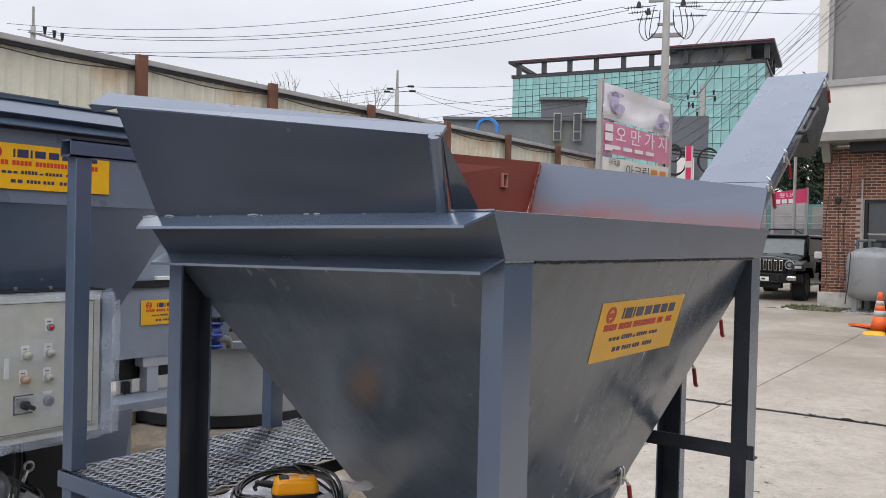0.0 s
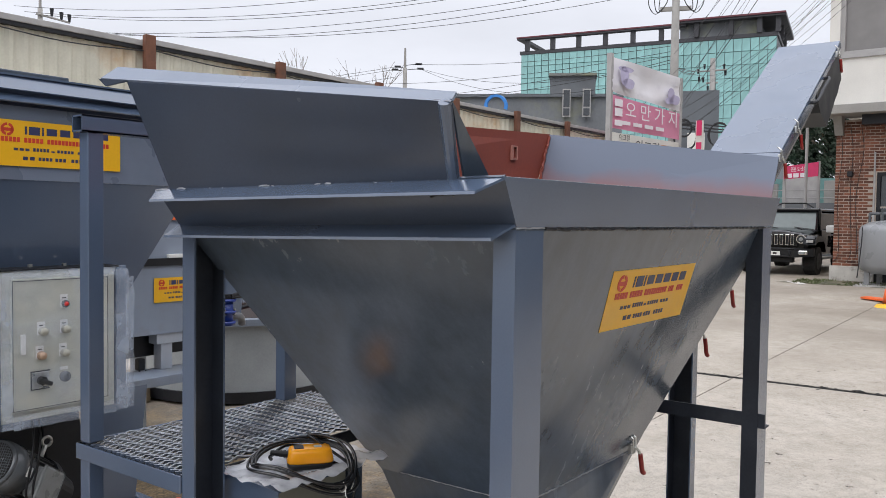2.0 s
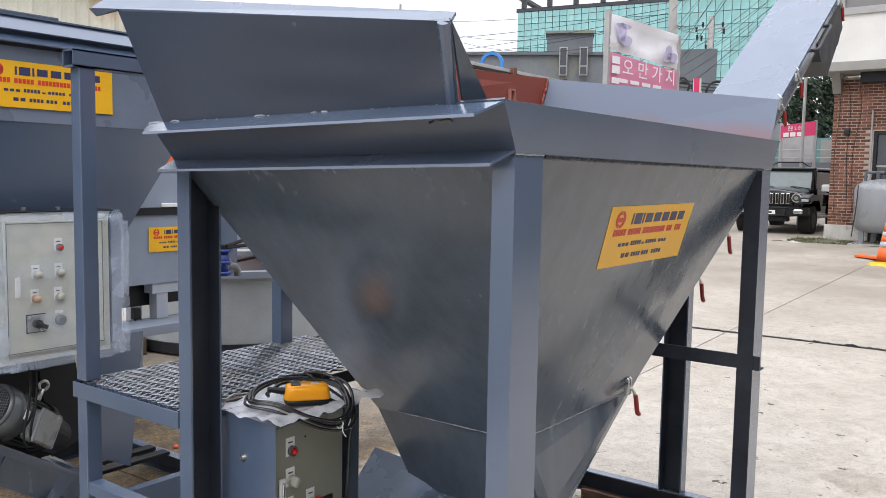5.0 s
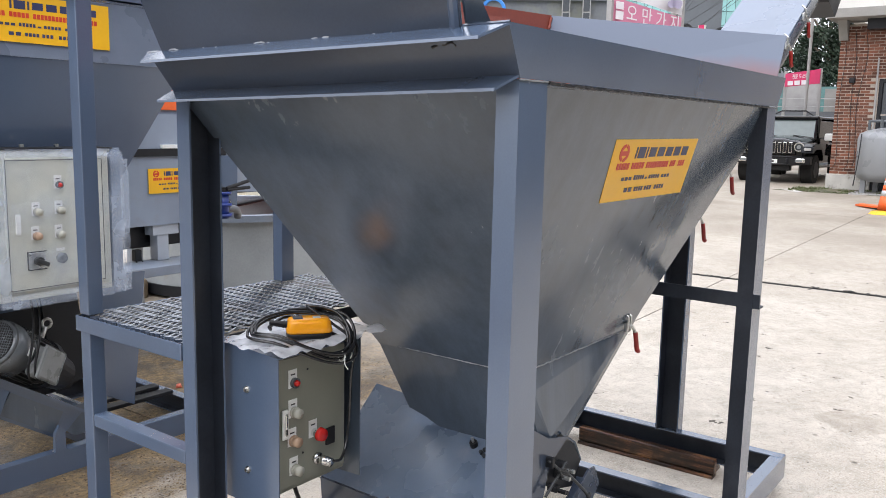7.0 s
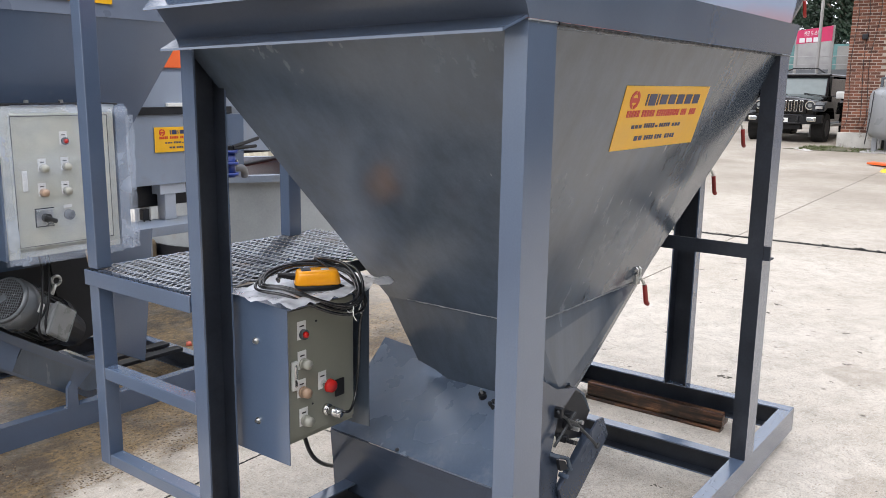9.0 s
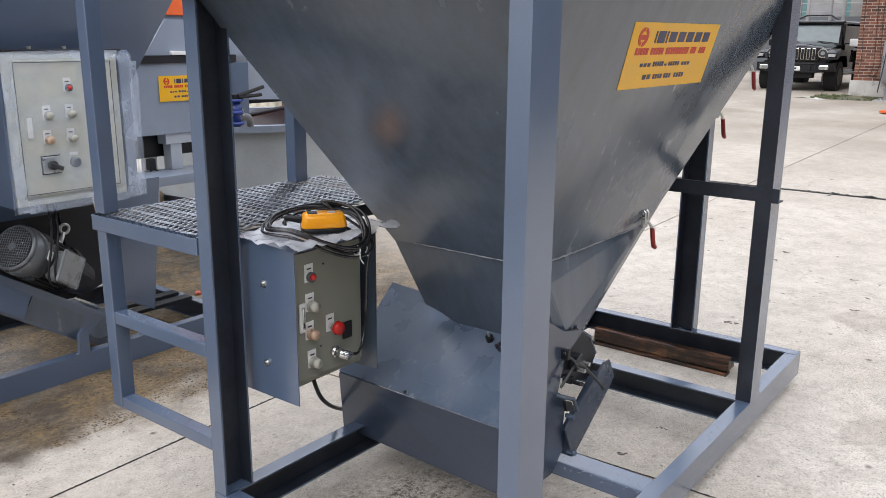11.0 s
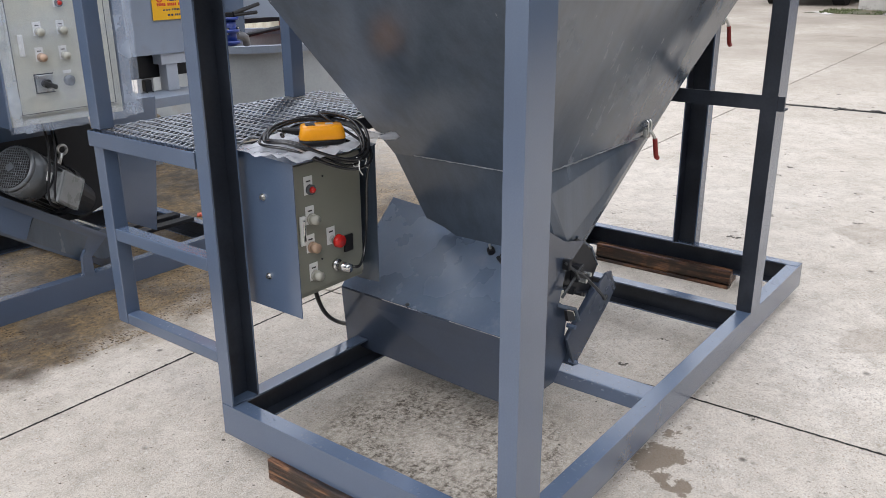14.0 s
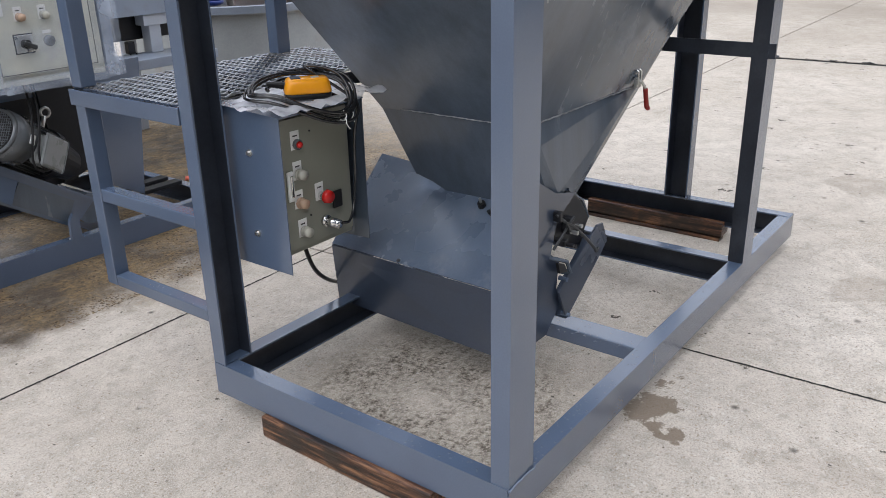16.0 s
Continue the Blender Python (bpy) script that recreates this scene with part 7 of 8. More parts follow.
def cloth(z00, z01, z10, z11, mat, name, label, sag=0.06, seed=1):
    """A banner between the frame's posts: heights of its lower and upper edge at both ends."""
    bm = nb()
    n, m = 18, 8
    rows = []
    for i in range(n + 1):
        u = i / n
        lo, hi = z00 + (z10 - z00) * u, z01 + (z11 - z01) * u
        rows.append([bm.verts.new(SL + SX * SLEN * u + SN * (0.05 + sag * noise.noise((u * 3 + seed, j * 0.3, seed))) + Vector((0, 0, lo + (hi - lo) * j / m - 0.1 * math.sin(math.pi * u) * sag))) for j in range(m + 1)])
    for i in range(n):
        for j in range(m):
            bm.faces.new((rows[i][j], rows[i + 1][j], rows[i + 1][j + 1], rows[i][j + 1])).smooth = True
    return part(name, bm, mat, sg, label)


cloth(5.15, 6.11, 4.93, 5.95, CANVAS, "banner", "crumpled greyish white banner with faint violet print", 0.10, 2)
for u, z, w, h in ((0.13, 5.62, 0.055, 0.30), (0.19, 5.42, 0.075, 0.16), (0.15, 5.80, 0.10, 0.08), (0.80, 5.32, 0.05, 0.26), (0.86, 5.22, 0.07, 0.16), (0.76, 5.15, 0.045, 0.10)):
    bm = nb()
    bm.faces.new([bm.verts.new(SL + SX * SLEN * (u + w * math.cos(k * math.pi / 7) * (1 + 0.10 * math.sin(k * 1.3))) + SN * 0.16 + Vector((0, 0, z + h * math.sin(k * math.pi / 7) * (1 + 0.10 * math.cos(k * 0.9))))) for k in range(14)])
    part("print_patch", bm, VIOLET, sg, "faded violet print")
pk = cloth(4.15, 5.07, 4.07, 4.86, PINK, "banner", "pink banner with white lettering", 0.03, 3)
cloth(3.06, 4.04, 2.83, 3.98, PLASTER, "banner", "cream sign with dark and orange lettering", 0.01, 4)
up = Vector((0, 0, 1))
down = (SX * SLEN + Vector((0, 0, -0.10))).normalized()
text_mesh("\uc624 \ub9cc \uac00 \uc9c0", 0.46, frame_of(SL + SX * SLEN * 0.17 + SN * 0.12 + up * 4.49, down, up), LETTER_WHITE, "letter", sg, "white letter", SLEN * 0.74)
text_mesh("\uc544\ud06c\ub9b4", 0.17, frame_of(SL + SX * SLEN * 0.10 + SN * 0.10 + up * 3.84, down, up), LETTER_DARK, "letter", sg, "small dark letter", SLEN * 0.14)
text_mesh("\uc544\ud06c\ub9b4", 0.36, frame_of(SL + SX * SLEN * 0.33 + SN * 0.10 + up * 3.55, down, up), LETTER_DARK, "letter", sg, "dark letter", SLEN * 0.33)
for k in range(4):
    o = SL + SX * SLEN * (0.12 + 0.16 * k) + SN * 0.11 + up * (4.27 - 0.01 * k)
    part("number_bar", prism(nb(), [o, o + SX * SLEN * 0.12, o + SX * SLEN * 0.12 + up * 0.10, o + up * 0.11], SN * 0.004), LETTER_WHITE, sg)
for k, h in enumerate((0.16, 0.22, 0.20)):
    o = SL + SX * SLEN * 0.03 + SN * 0.11 + up * (4.22 + 0.27 * k)
    part("small_print_bar", prism(nb(), [o, o + SX * SLEN * 0.10, o + SX * SLEN * 0.10 + up * h, o + up * h], SN * 0.004), LETTER_WHITE, sg)
for k in range(2):
    o = SL + SX * SLEN * (0.70 + 0.13 * k) + SN * 0.09 + up * (3.54 - 0.01 * k)
    part("orange_bar", prism(nb(), [o, o + SX * SLEN * 0.09, o + SX * SLEN * 0.09 + up * 0.3, o + up * 0.3], SN * 0.004), LETTER_ORANGE, sg)
for u in (0.0, 1.0):
    p = SL + SX * SLEN * u
    part("frame_post", box(p.x - 0.07, p.y - 0.07, 0, p.x + 0.07, p.y + 0.07, 6.2 if u == 0 else 5.95), COPING, sg)
vs = thing("upright_sign", at_polar(20.2, 26, 0), "narrow white upright sign with red lettering", "sign")
q = at_polar(20.0, 26, 0)
part("board", box(q.x, q.y - 0.11, 0.2, q.x + 0.08, q.y + 0.11, 4.6), PLASTER, vs)
for k in range(4):
    part("letter_bar", box(q.x - 0.012, q.y - 0.08, 2.2 + k * 0.65, q.x - 0.004, q.y + 0.08, 2.65 + k * 0.65), MAGENTA, vs)

# ---------- grey annex ----------
an = thing("grey_annex", at_polar(28, 45, 0), "dark grey clad low building with stained wall and two narrow windows", "building")


def wall_strip(az0, az1, d0, d1, z0, z1, mat, parent, name, depth=0.4, label=""):
    p, q = at_polar(az0, d0, 0), at_polar(az1, d1, 0)
    nrm = Vector((0, 0, 1)).cross(q - p).normalized()
    if nrm.x < 0:
        nrm = -nrm
    return part(name, prism(nb(), [(p.x, p.y, z0), (q.x, q.y, z0), (q.x, q.y, z1), (p.x, p.y, z1)], nrm * depth), mat, parent, label)


wall_strip(36.5, 25.0, 46, 46, 0, 8.2, CLAD_STAIN, an, "wall", 6, "grey wall stained yellow-green")
wall_strip(36.6, 24.9, 45.8, 45.8, 8.2, 8.36, CLAD, an, "coping", 6.3)
wall_strip(29.85, 26.8, 45.6, 45.6, 8.3, 9.30, CLAD, an, "raised_block", 4)
wall_strip(29.95, 26.7, 45.4, 45.4, 9.30, 9.44, CLAD_STAIN, an, "coping", 4.3)
for az in (29.0, 27.65):
    w = wall_strip(az, az - 0.55, 45.5, 45.5, 7.1, 8.6, COPING, an, "window_frame", 0.15)
    wall_strip(az - 0.07, az - 0.48, 45.46, 45.46, 7.64, 8.53, GLASS_DARK, an, "pane", 0.03, "dark window pane")
    wall_strip(az - 0.07, az - 0.48, 45.46, 45.46, 7.17, 7.55, GLASS_DARK, an, "pane", 0.03)
wall_strip(21.7, 18.8, 44, 44, 0, 8.15, CLAD, an, "wall", 0.5)
for z0, z1 in ((2.2, 3.4), (3.7, 4.5), (4.7, 6.0)):
    wall_strip(20.75, 19.65, 43.6, 43.6, z0, z1, PLASTER, an, "shop_panel", 0.1, "cream shopfront panel")
bm = nb()
for k in range(20):
    a0, a1 = radians(200 - k * 11), radians(200 - (k + 1) * 11)
    c0 = at_polar(33.55, 44, 7.5)
    dirx = Vector((math.sin(radians(33.5)), -math.cos(radians(33.5)), 0))
    prism(bm, [c0 + (dirx * math.cos(a) + up * math.sin(a)) * r for r, a in ((0.46, a0), (0.60, a0), (0.60, a1), (0.46, a1))], (0.1, 0, 0))
part("round_sign", bm, SIGN_BLUE, an, "blue arc-shaped sign")

# ---------- glass office building ----------
ob_ = thing("glass_office", at_polar(24, 68, 0), "teal glass-fronted office building with dark roof pergola", "office building")
GL, GR = at_polar(31.86, 70, 0), at_polar(15.41, 65.6, 0)
GX = (GR - GL).normalized()
GLEN = (GR - GL).length
GN = Vector((-GX.y, GX.x, 0))
if GN.x < 0:
    GN = -GN
GZ = 15.17


def gbox(u0, u1, n0, n1, z0, z1, mat, name, label="", parent=None):
    p = [GL + GX * u + GN * n for u, n in ((u0, n0), (u1, n0), (u1, n1), (u0, n1))]
    return part(name, prism(nb(), [(a.x, a.y, z0) for a in p], (0, 0, z1 - z0)), mat, parent or ob_, label)


gbox(0, GLEN, 0.15, 14, 0, GZ, CLAD, "core_wall")
NC = 33
cw = GLEN / NC
facade = gbox(0, GLEN, 0.08, 0.15, 3.0, GZ, TEAL_JOINT, "curtain_wall", "teal joints of the glass curtain wall")
pane_mesh = None
RH = 0.98
for r in range(9):
    for k in range(NC):
        z0 = GZ - (r + 1) * RH
        if pane_mesh is None:
            bm = nb()
            prism(bm, [Vector((0, 0, 0)), GX * (cw - 0.05), GX * (cw - 0.05) + up * (RH - 0.05), up * (RH - 0.05)], GN * 0.05)
            pane_mesh = mesh_from(bm, "glass_pane")
            pane_mesh.materials.append(GLASS_TEAL)
        o = new("glass_pane", pane_mesh)
        o.parent = facade
        o.location = GL + GX * (k * cw + 0.025) + up * (z0 + 0.025)
        o.matrix_parent_inverse = Matrix.Identity(4)
gbox(-0.1, GLEN + 0.1, -0.05, 14.1, GZ, GZ + 0.28, DARK_TRIM, "parapet")
# pergola and penthouse on the roof
gbox(-0.3, 13.4, -0.3, 0.3, GZ + 1.20, GZ + 1.36, DARK_TRIM, "pergola_beam", "dark roof beam")
gbox(-0.3, 13.4, -0.34, -0.3, GZ + 1.32, GZ + 1.42, ROOF_RED, "roof_fascia", "thin dark red fascia")
gbox(-0.3, 0.2, 0.3, 8, GZ + 1.20, GZ + 1.46, DARK_TRIM, "pergola_beam")
for k in range(6):
    gbox(0.35 + k * 2.2, 0.70 + k * 2.2, -0.1, 0.25, GZ + 0.28, GZ + 1.20, DARK_TRIM, "pergola_post")
gbox(0.2, 0.55, 4, 4.3, GZ + 0.28, GZ + 1.20, DARK_TRIM, "pergola_post")
gbox(12.9, 18.6, 0.30, 8, GZ + 0.28, GZ + 1.35, CLAD_STAIN, "penthouse", "grey penthouse")
gbox(12.6, GLEN + 0.6, -0.5, 9, GZ + 1.35, GZ + 1.62, DARK_TRIM, "penthouse_roof")
gbox(12.6, GLEN + 0.6, -0.6, -0.5, GZ + 1.50, GZ + 1.62, ROOF_RED, "roof_fascia", "thin dark red fascia")
for u in (14.0, 16.5, 18.5, GLEN - 0.1):
    gbox(u, u + 0.35, -0.2, 0.2, GZ + 0.28, GZ + 1.35, DARK_TRIM, "roof_post")
for n in (3, 6):
    gbox(GLEN - 0.1, GLEN + 0.25, n, n + 0.35, GZ + 0.28, GZ + 1.35, DARK_TRIM, "roof_post")

# ---------- utility poles and wires ----------
def utility_pole(az, d, top, arm_z, name_label, arms=2, spread=1.2, r=0.17, facing=None):
    p = at_polar(az, d, 0)
    t = thing("utility_pole", p, name_label, "utility pole", "utility poles")
    bm = nb()
    rod(bm, p, p + up * top, r, 14, r * 0.6)
    part("pole", bm, PALE_CONCRETE, t, "", True)
    side = facing or Vector((math.sin(radians(az)), -math.cos(radians(az)), 0))
    for k in range(arms):
        z = arm_z - k * 0.75
        a = p + side * -spread + up * z
        b = p + side * spread + up * z
        part("cross_arm", prism(nb(), [a + Vector((0, 0, -0.05)), b + Vector((0, 0, -0.05)), b + Vector((0, 0, 0.05)), a + Vector((0, 0, 0.05))], (0.09, 0.03, 0)), PALE_CONCRETE, t)
        for s in (-0.95, -0.55, 0.55, 0.95):
            bm = nb()
            q = p + side * spread * s + up * z
            rod(bm, q + up * 0.05, q + up * 0.30, 0.055, 8, 0.035)
            part("insulator", bm, BLACK_STEEL, t)
    return p, side, t


PA, SA, TA = utility_pole(21.68, 30, 10.9, 10.04, "concrete utility pole with strain insulators and cable loops", 0, 1.35, 0.19)
PB, SB, TB = utility_pole(39.80, 42, 9.05, 8.52, "distant concrete utility pole with strain insulators and wires", 0, 0.65, 0.17)
part("pole_top", rod(nb(), PB + up * 9.051, PB + up * 10.05, 0.07, 10, 0.05), PALE_CONCRETE, TB)
PC, SC, TC_ = utility_pole(62.93, 40, 10.33, 9.6, "distant utility pole with slanting arm and three insulators", 0, 1.2, 0.17)
part("pole_top", rod(nb(), PC + up * 10.331, PC + up * 11.18, 0.06, 10, 0.05), PALE_CONCRETE, TC_)
part("cross_arm", rod(nb(), at_polar(63.16, 39.9, 10.07), at_polar(61.27, 39.9, 9.82), 0.045, 6), PALE_CONCRETE, TC_)
for az, z in ((62.28, 10.02), (61.74, 9.90), (61.29, 9.84)):
    part("pin_insulator", rod(nb(), at_polar(az, 39.9, z), at_polar(az, 39.9, z + 0.33), 0.05, 8, 0.09), BLACK_STEEL, TC_)
for az, z in ((40.30, 9.10), (40.49, 8.95), (38.86, 9.25), (38.74, 9.02)):
    q = at_polar(az, 41.9, z)
    part("strain_insulator", rod(nb(), q - SB * 0.16, q + SB * 0.16, 0.055, 8), BLACK_STEEL, TB)
    part("strain_rod", rod(nb(), q, PB + up * (z - 0.06), 0.018, 6), BLACK_STEEL, TB)
PD, SD, TD = utility_pole(19.26, 50, 10.84, 10.1, "pale concrete utility pole before the glass office", 0, 0.8, 0.24)
part("cross_arm", rod(nb(), PD + SD * -0.85 + up * 10.12, PD + SD * 0.75 + up * 10.18, 0.05, 6), PALE_CONCRETE, TD)
part("cross_arm", rod(nb(), PD + SD * -0.35 + up * 9.45, PD + SD * 0.30 + up * 9.47, 0.05, 6), PALE_CONCRETE, TD)
for u, z in ((-0.80, 10.0), (-0.74, 9.55), (-0.45, 10.25), (-0.50, 9.5), (0.62, 10.22), (0.70, 9.85), (-0.25, 9.0)):
    q = PD + SD * u + up * z
    part("pin_insulator", rod(nb(), q, q + up * 0.28, 0.05, 8, 0.07), BLACK_STEEL, TD)
WAY = Vector((-SA.y, SA.x, 0))


def pole_bar(u0, u1, z, h, name, mat):
    a, b = PA + SA * u0 + up * z, PA + SA * u1 + up * z
    part(name, prism(nb(), [a - up * h, b - up * h, b + up * h, a + up * h], WAY * 0.12), mat, TA)


pole_bar(-0.52, 0.52, 8.93, 0.07, "bracket", PALE_CONCRETE)
pole_bar(-0.30, 0.30, 9.32, 0.04, "bracket", PALE_CONCRETE)
pole_bar(-0.62, -0.10, 10.16, 0.05, "cross_arm", PALE_CONCRETE)
for s, u0, u1, z, dz in ((-1, 0.35, 1.45, 9.97, -0.05), (-1, 0.30, 1.30, 9.80, -0.06), (-1, 0.25, 1.05, 9.55, -0.05), (1, 0.30, 1.10, 10.02, -0.02), (1, 0.28, 1.20, 9.90, -0.02), (1, 0.25, 1.35, 9.58, -0.03)):
    bm = nb()
    a, b = PA + SA * s * u0 + up * z, PA + SA * s * u1 + up * (z + dz)
    sweep(bm, [a, b], 0.016, 6)
    for k in range(6):
        q = a.lerp(b, 0.42 + 0.09 * k)
        rod(bm, q - SA * 0.012, q + SA * 0.012, 0.052, 10)
    part("strain_insulator", bm, BLACK_STEEL, TA)
for u, z in ((-0.95, 9.97), (0.55, 9.98), (-0.62, 9.72)):
    bm = nb()
    rod(bm, PA + SA * u + up * (z - 0.04), PA + SA * u + up * (z + 0.16), 0.10, 10, 0.05)
    part("pin_insulator", bm, BLACK_STEEL, TA)


def wire(a, b, sag, r=0.012, n=14):
    pts = []
    for i in range(n + 1):
        t = i / n
        p = Vector(a).lerp(Vector(b), t)
        p.z -= sag * 4 * t * (1 - t)
        pts.append(p)
    sweep(wires, pts, r, 4)


wires = nb()
for s, k, z, z2, sag in ((-1.4, -1.0, 11.32, 10.32, 0.98), (-1.2, -0.6, 10.70, 10.12, 0.94), (-1.0, -0.2, 10.60, 10.05, 0.95), (-1.45, 0.2, 9.97, 9.41, 0.73), (-1.3, 0.6, 9.85, 9.49, 0.93), (-1.05, 1.0, 9.50, 9.57, 0.87)):
    wire(PA + SA * s + up * z, PC + SC * k + up * z2, sag, 0.011, 24)
for az, z, za, sag in ((38.70, 9.25, 7.64, 0.22), (38.60, 9.02, 7.16, 0.75), (38.60, 8.98, 6.7, 0.95), (42.21, 8.22, 7.45, 0.30), (41.41, 7.39, 7.30, 0.22), (41.41, 7.30, 7.05, 0.30)):
    wire(PA + SA * -0.15 + up * za, at_polar(az, 42, z), sag, 0.011, 24)
for az, z, z2 in ((40.45, 9.10, 8.1), (40.64, 8.95, 7.9), (40.4, 8.6, 7.4)):
    wire(at_polar(az, 42, z), at_polar(66, 60, z2), 0.4, 0.011)
for u, z in ((-0.80, 10.28), (-0.45, 10.5), (0.62, 10.5), (0.70, 10.12)):
    wire(PD + SD * u + up * z, PA + SA * 0.1 + up * (5.0 + z * 0.18), 0.25, 0.010)
far_r = [at_polar(9.0 - k * 0.35, 14, 8.16 + k * 0.32) for k in range(9)]
for k, q in enumerate(far_r):
    wire(PA + SA * (k * 0.05 - 0.2) + up * (5.1 + (k % 5) * 0.75), q, 0.35, 0.005 if k % 3 else 0.008)
for k in range(9):
    wire(PA + SA * (k * 0.04 - 0.15) + up * (4.5 + (k % 4) * 0.42), at_polar(11.2 - k * 0.4, 19.2, 6.2 + k * 0.28), 0.25 + 0.03 * k, 0.0045)
for k in range(3):
    wire(PA + SA * (0.9 * k - 0.9) + up * (10.3 - 0.25 * k), at_polar(4, 34, 11.85 - k * 0.9), 0.2, 0.011)
for k in range(3):
    wire(PA + up * (4.85 + 0.12 * k), at_polar(14.5, 34, 4.95 + 0.1 * k), 0.12, 0.03)
wire(at_polar(25.9, 23.4, 4.1), PA + up * 6.6, 0.1, 0.011)
solid("overhead_wires", wires, WIRE, "many thin black overhead wires crossing the sky", "wires", "stuff")
loops = thing("cable_loops", at_polar(20.4, 29.6, 4.6), "coiled black cable loops hanging beside the pole", "cable coil")
for az, z, r in ((20.85, 4.45, 0.46), (18.75, 4.5, 0.42), (20.95, 4.75, 0.3)):
    c0 = at_polar(az, 29.5, z)
    dirx = Vector((math.sin(radians(az)), -math.cos(radians(az)), 0))
    bm = nb()
    for w in range(3):
        sweep(bm, [c0 + (dirx * math.cos(k * math.pi / 12) * (0.75 + 0.05 * w) + up * math.sin(k * math.pi / 12) * (1 - 0.05 * w)) * r for k in range(25)], 0.025, 5)
    part("loop", bm, WIRE, loops)
for s in (-1, 1):
    for k in range(3):
        bm = nb()
        a = PA + SA * s * (0.42 + 0.20 * k) + up * (9.92 - 0.12 * k)
        sweep(bm, spline([a, a + SA * s * 0.10 + up * -0.55, PA + SA * s * (0.55 + 0.06 * k) + up * (8.88 - 0.06 * k), PA + SA * s * 0.30 + up * 9.15, PA + SA * s * 0.22 + up * (9.6 + 0.1 * k)], 6), 0.016, 5)
        part("jumper_loop", bm, WIRE, loops)

# ---------- small pits, pebbles and sand on the yard ----------
rnd = random.Random(21)
bm = nb()


def chip(bm, x, y, r, lift):
    """A small ragged flake lying on the concrete."""
    pts = []
    for i in range(6):
        a = i * math.pi / 3
        q = r * rnd.uniform(0.4, 1.3)
        px = x + q * math.cos(a)
        pts.append((px, y + q * math.sin(a), rise(px) + lift))
    bm.faces.new([bm.verts.new(p) for p in pts])


def pit(x, y, r):
    """A worn hole: a ragged cluster of dark crumbs, wider than deep."""
    for i in range(rnd.randint(5, 9)):
        a = rnd.uniform(0, 6.283)
        q = rnd.random() ** 0.6
        chip(bm, x + r * q * math.cos(a) * 0.55, y + r * q * math.sin(a) * 0.95, r * rnd.uniform(0.16, 0.36), 0.0015)


for x, y, r in ((3.412, 1.043, 0.03), (2.865, 0.490, 0.040), (4.20, 1.132, 0.035), (3.326, 0.436, 0.028), (1.242, 0.329, 0.026), (1.516, 0.298, 0.022), (4.235, 0.684, 0.034), (4.49, 0.676, 0.036)):
    pit(x, y, r)
for k in range(120):
    x = rnd.uniform(2.3, 11.5)
    y = rnd.gauss(0.35, 0.75) if k % 3 else rnd.uniform(-2.4, 2.5)
    pit(x, y, 0.012 + 0.026 * rnd.random() ** 1.6)
for k in range(10):
    pit(rnd.uniform(0.2, 2.0), rnd.choice((rnd.uniform(0.1, 0.95), rnd.uniform(-0.9, -0.1))), rnd.uniform(0.008, 0.018))
for k in range(450):
    x, y = rnd.uniform(-0.8, 6.0), rnd.uniform(-1.4, 1.9)
    chip(bm, x, y, rnd.uniform(0.002, 0.0065), 0.0012)
solid("pits", bm, PIT, "small dark pits worn into the concrete", "pits", "stuff")


bm = nb()


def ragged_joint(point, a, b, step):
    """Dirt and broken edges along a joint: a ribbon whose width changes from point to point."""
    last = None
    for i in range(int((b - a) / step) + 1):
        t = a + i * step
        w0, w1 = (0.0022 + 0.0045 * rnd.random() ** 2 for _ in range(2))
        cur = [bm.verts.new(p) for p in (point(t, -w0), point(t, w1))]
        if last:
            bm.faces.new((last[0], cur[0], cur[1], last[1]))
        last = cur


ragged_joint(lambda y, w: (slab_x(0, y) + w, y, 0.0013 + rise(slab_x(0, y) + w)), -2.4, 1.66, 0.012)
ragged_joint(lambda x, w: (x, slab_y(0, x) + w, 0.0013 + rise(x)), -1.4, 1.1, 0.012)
for k in range(160):
    y = rnd.uniform(-2.5, 2.5)
    chip(bm, slab_x(1, y) + rnd.gauss(0, 0.03), y, rnd.uniform(0.012, 0.04), 0.0015)
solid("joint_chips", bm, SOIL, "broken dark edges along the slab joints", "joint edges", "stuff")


def pebble(bm, x, y, r):
    c0 = Vector((x, y, rise(x)))
    ring = [bm.verts.new(c0 + Vector((math.cos(i * 1.257) * r * rnd.uniform(0.7, 1.3), math.sin(i * 1.257) * r * rnd.uniform(0.7, 1.3), 0.0004))) for i in range(5)]
    top = bm.verts.new(c0 + Vector((0, 0, r * 0.45)))
    for i in range(5):
        bm.faces.new((ring[i], ring[(i + 1) % 5], top)).smooth = True


bm = nb()
for k in range(3200):
    x = rnd.gauss(0.3, 0.8)
    pebble(bm, x, 2.0 + abs(rnd.gauss(0, 0.35)) + rnd.gauss(0, 0.06), rnd.uniform(0.0015, 0.0055))
for k in range(2200):
    pebble(bm, rnd.uniform(-0.9, 3.5), rnd.uniform(-1.2, 1.8), rnd.uniform(0.001, 0.003))
solid("grit", bm, GRIT, "loose brown grit and pebbles on the concrete", "grit", "stuff")
bm = nb()
for k in range(24000):
    x = rnd.uniform(-0.9, 2.6)
    y = 1.98 + rnd.random() ** 1.5 * 1.6
    if noise.noise((x * 2.6, y * 2.6, 4.0)) > -0.15:
        pebble(bm, x, y, 0.0017 + 0.0045 * rnd.random() ** 2.5)
solid("gravel", bm, GRAVEL, "washed-out brown sand and mixed gravel lying on the concrete", "gravel", "stuff")

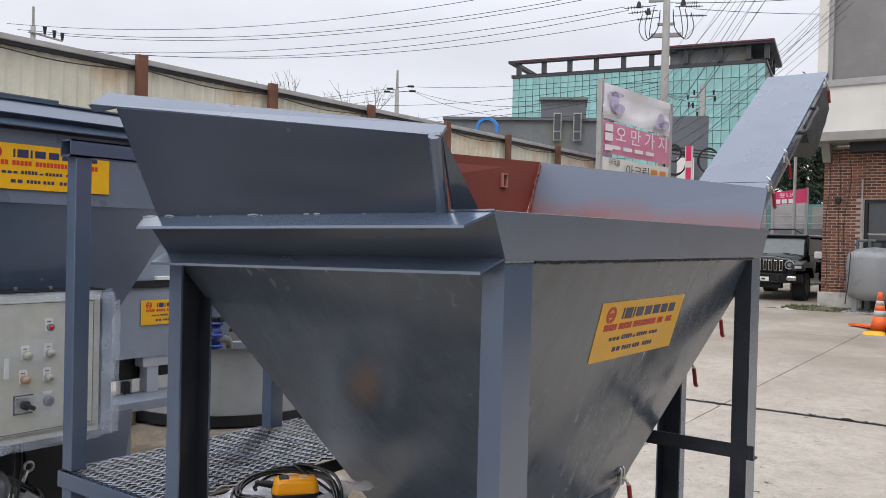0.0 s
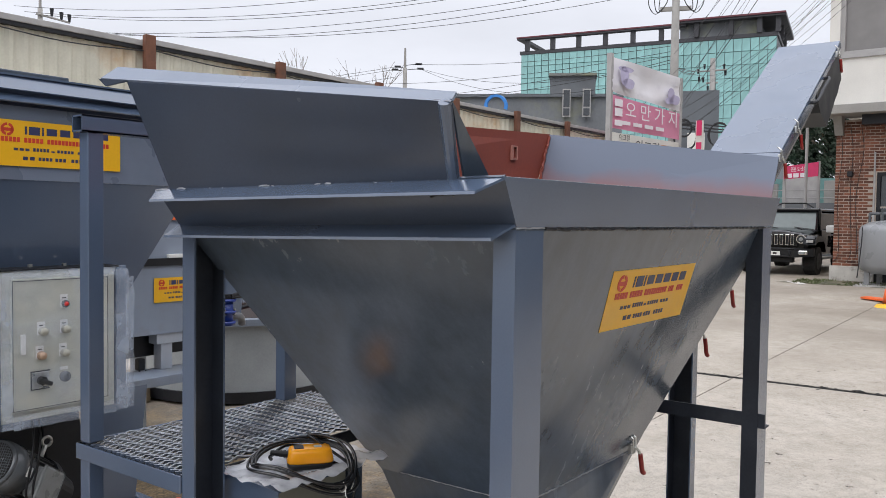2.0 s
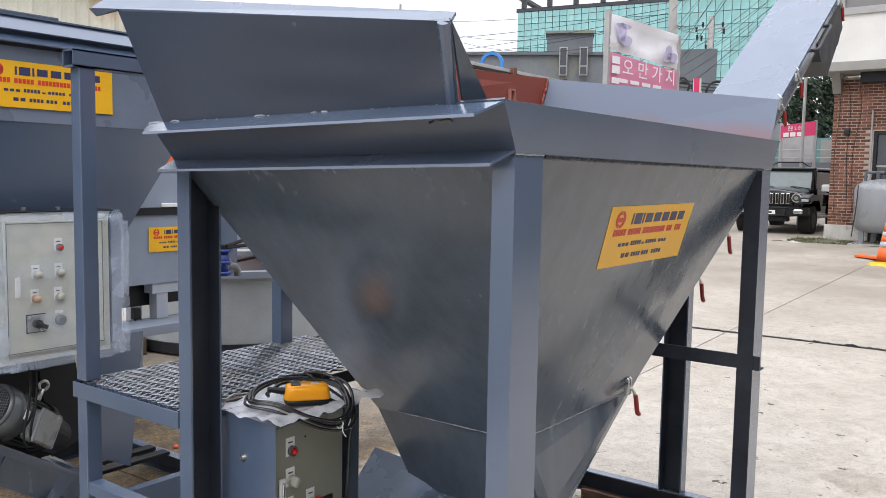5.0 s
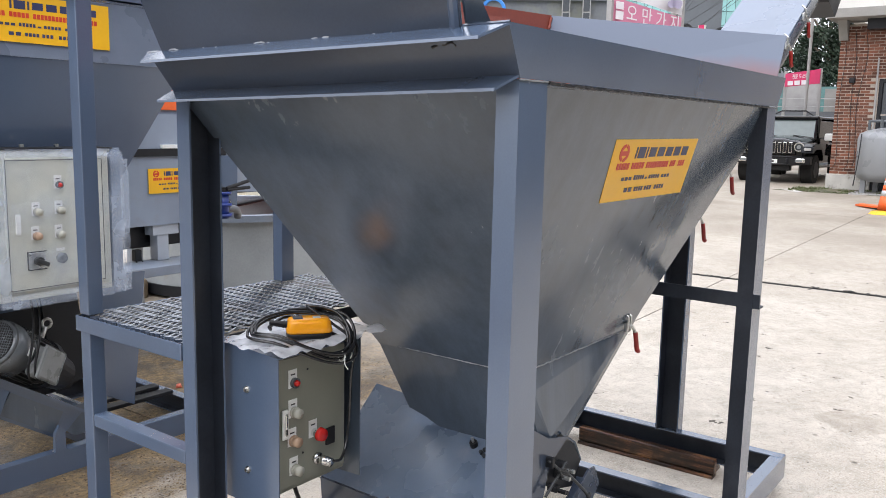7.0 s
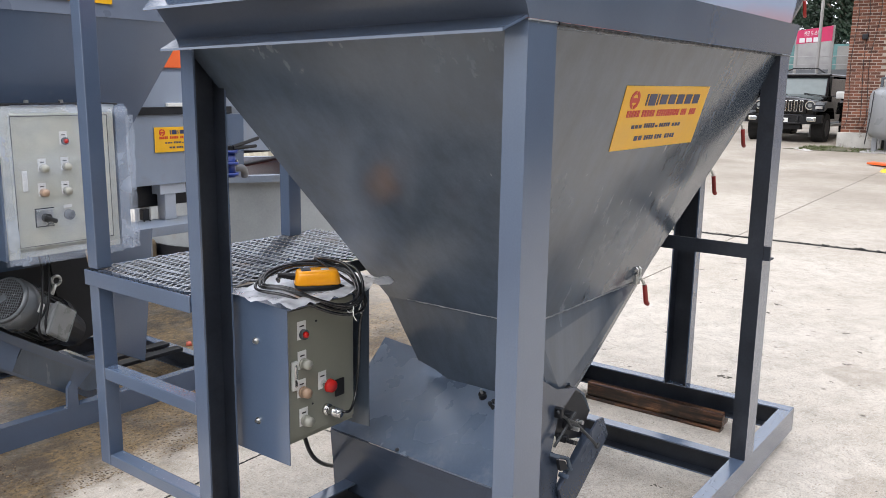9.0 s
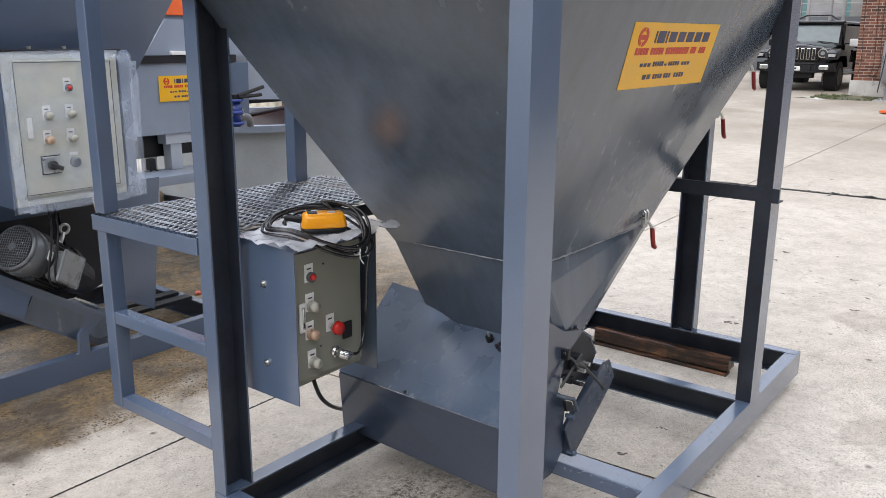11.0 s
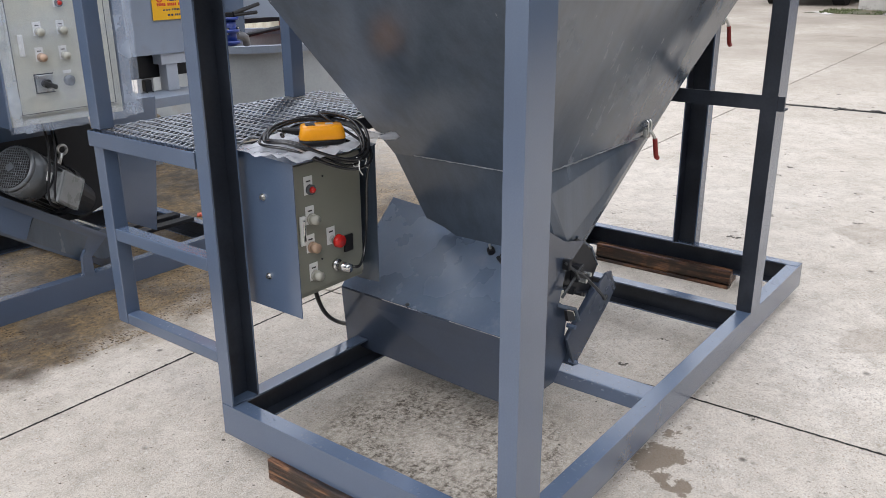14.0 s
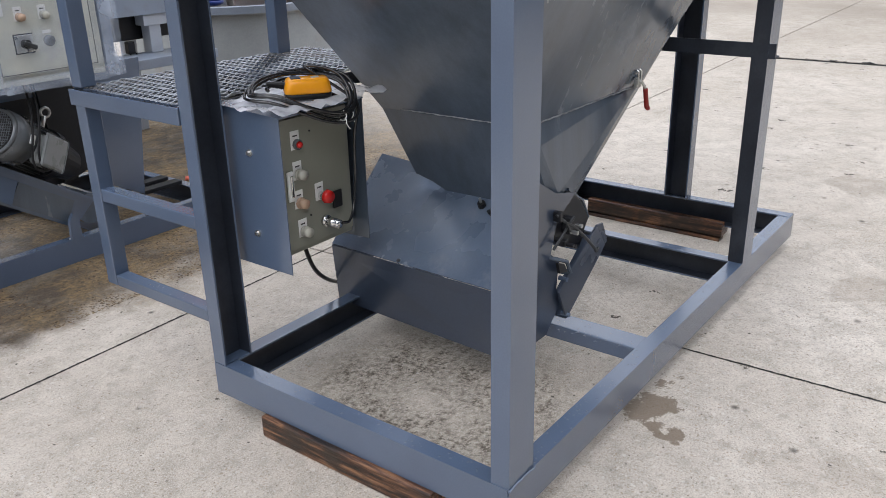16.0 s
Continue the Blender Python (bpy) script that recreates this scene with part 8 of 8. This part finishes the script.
# ---------- rain drops on the upper faces of the stand ----------
bm = nb()
for k in range(640):
    s = rnd.random()
    if s < 0.34:
        x, y, z = rnd.uniform(0.11, 2.2), rnd.uniform(0.004, 0.046), T
    elif s < 0.48:
        x, y, z = rnd.uniform(0.0, 0.042), rnd.uniform(0.1, 0.95), T
    elif s < 0.66:
        x, y, z = rnd.uniform(0.752, 0.866), rnd.uniform(0.06, 0.5), 0.165
    elif s < 0.78:
        x, y, z = rnd.uniform(1.60, 1.64), rnd.uniform(0.06, 0.95), T - 0.003
    elif s < 0.9:
        x, y, z = rnd.uniform(2.212, 2.25), rnd.uniform(0.06, 0.95), T
    else:
        x, y, z = rnd.uniform(0.004, 0.04), rnd.uniform(1.04, 1.48), rnd.choice((0.337, 0.625))
    r = 0.001 + 0.0036 * rnd.random() ** 2
    ring = [bm.verts.new((x + math.cos(i * 1.047) * r * rnd.uniform(0.7, 1.5), y + math.sin(i * 1.047) * r * rnd.uniform(0.7, 1.3), z + 0.0002)) for i in range(6)]
    top = bm.verts.new((x, y, z + r * 0.5))
    for i in range(6):
        bm.faces.new((ring[i], ring[(i + 1) % 6], top)).smooth = True
solid("rain_drops", bm, DROPLET, "rain drops standing on the painted steel beams", "water drops", "stuff")

# ---------- bricks of the house wall ----------
bm = nb()
bx(bm, 0, 0, 0, 0.03, 0.186, 0.053)
brick_mesh = mesh_from(bm, "brick")
brick_mesh.materials.append(BRICK)
half = brick_mesh.copy()
half.transform(Matrix.Diagonal((1, 0.47, 1, 1)))
row = 0
z = BZ + 0.37
while z < 3.88:
    if row % 2:
        o = new("brick", half)
        o.parent = wall
        o.matrix_parent_inverse = Matrix.Identity(4)
        o.location = (BX - 0.008, BY - 0.088, z)
    y = (BY - 0.186) if row % 2 == 0 else BY - 0.088 - 0.2
    while y > (2.62 if z < 2.72 else 1.4):
        o = new("brick", brick_mesh)
        o.parent = wall
        o.matrix_parent_inverse = Matrix.Identity(4)
        o.location = (BX - 0.008 + random.uniform(-0.003, 0.003), y, z)
        y -= 0.2
    z += 0.067
    row += 1
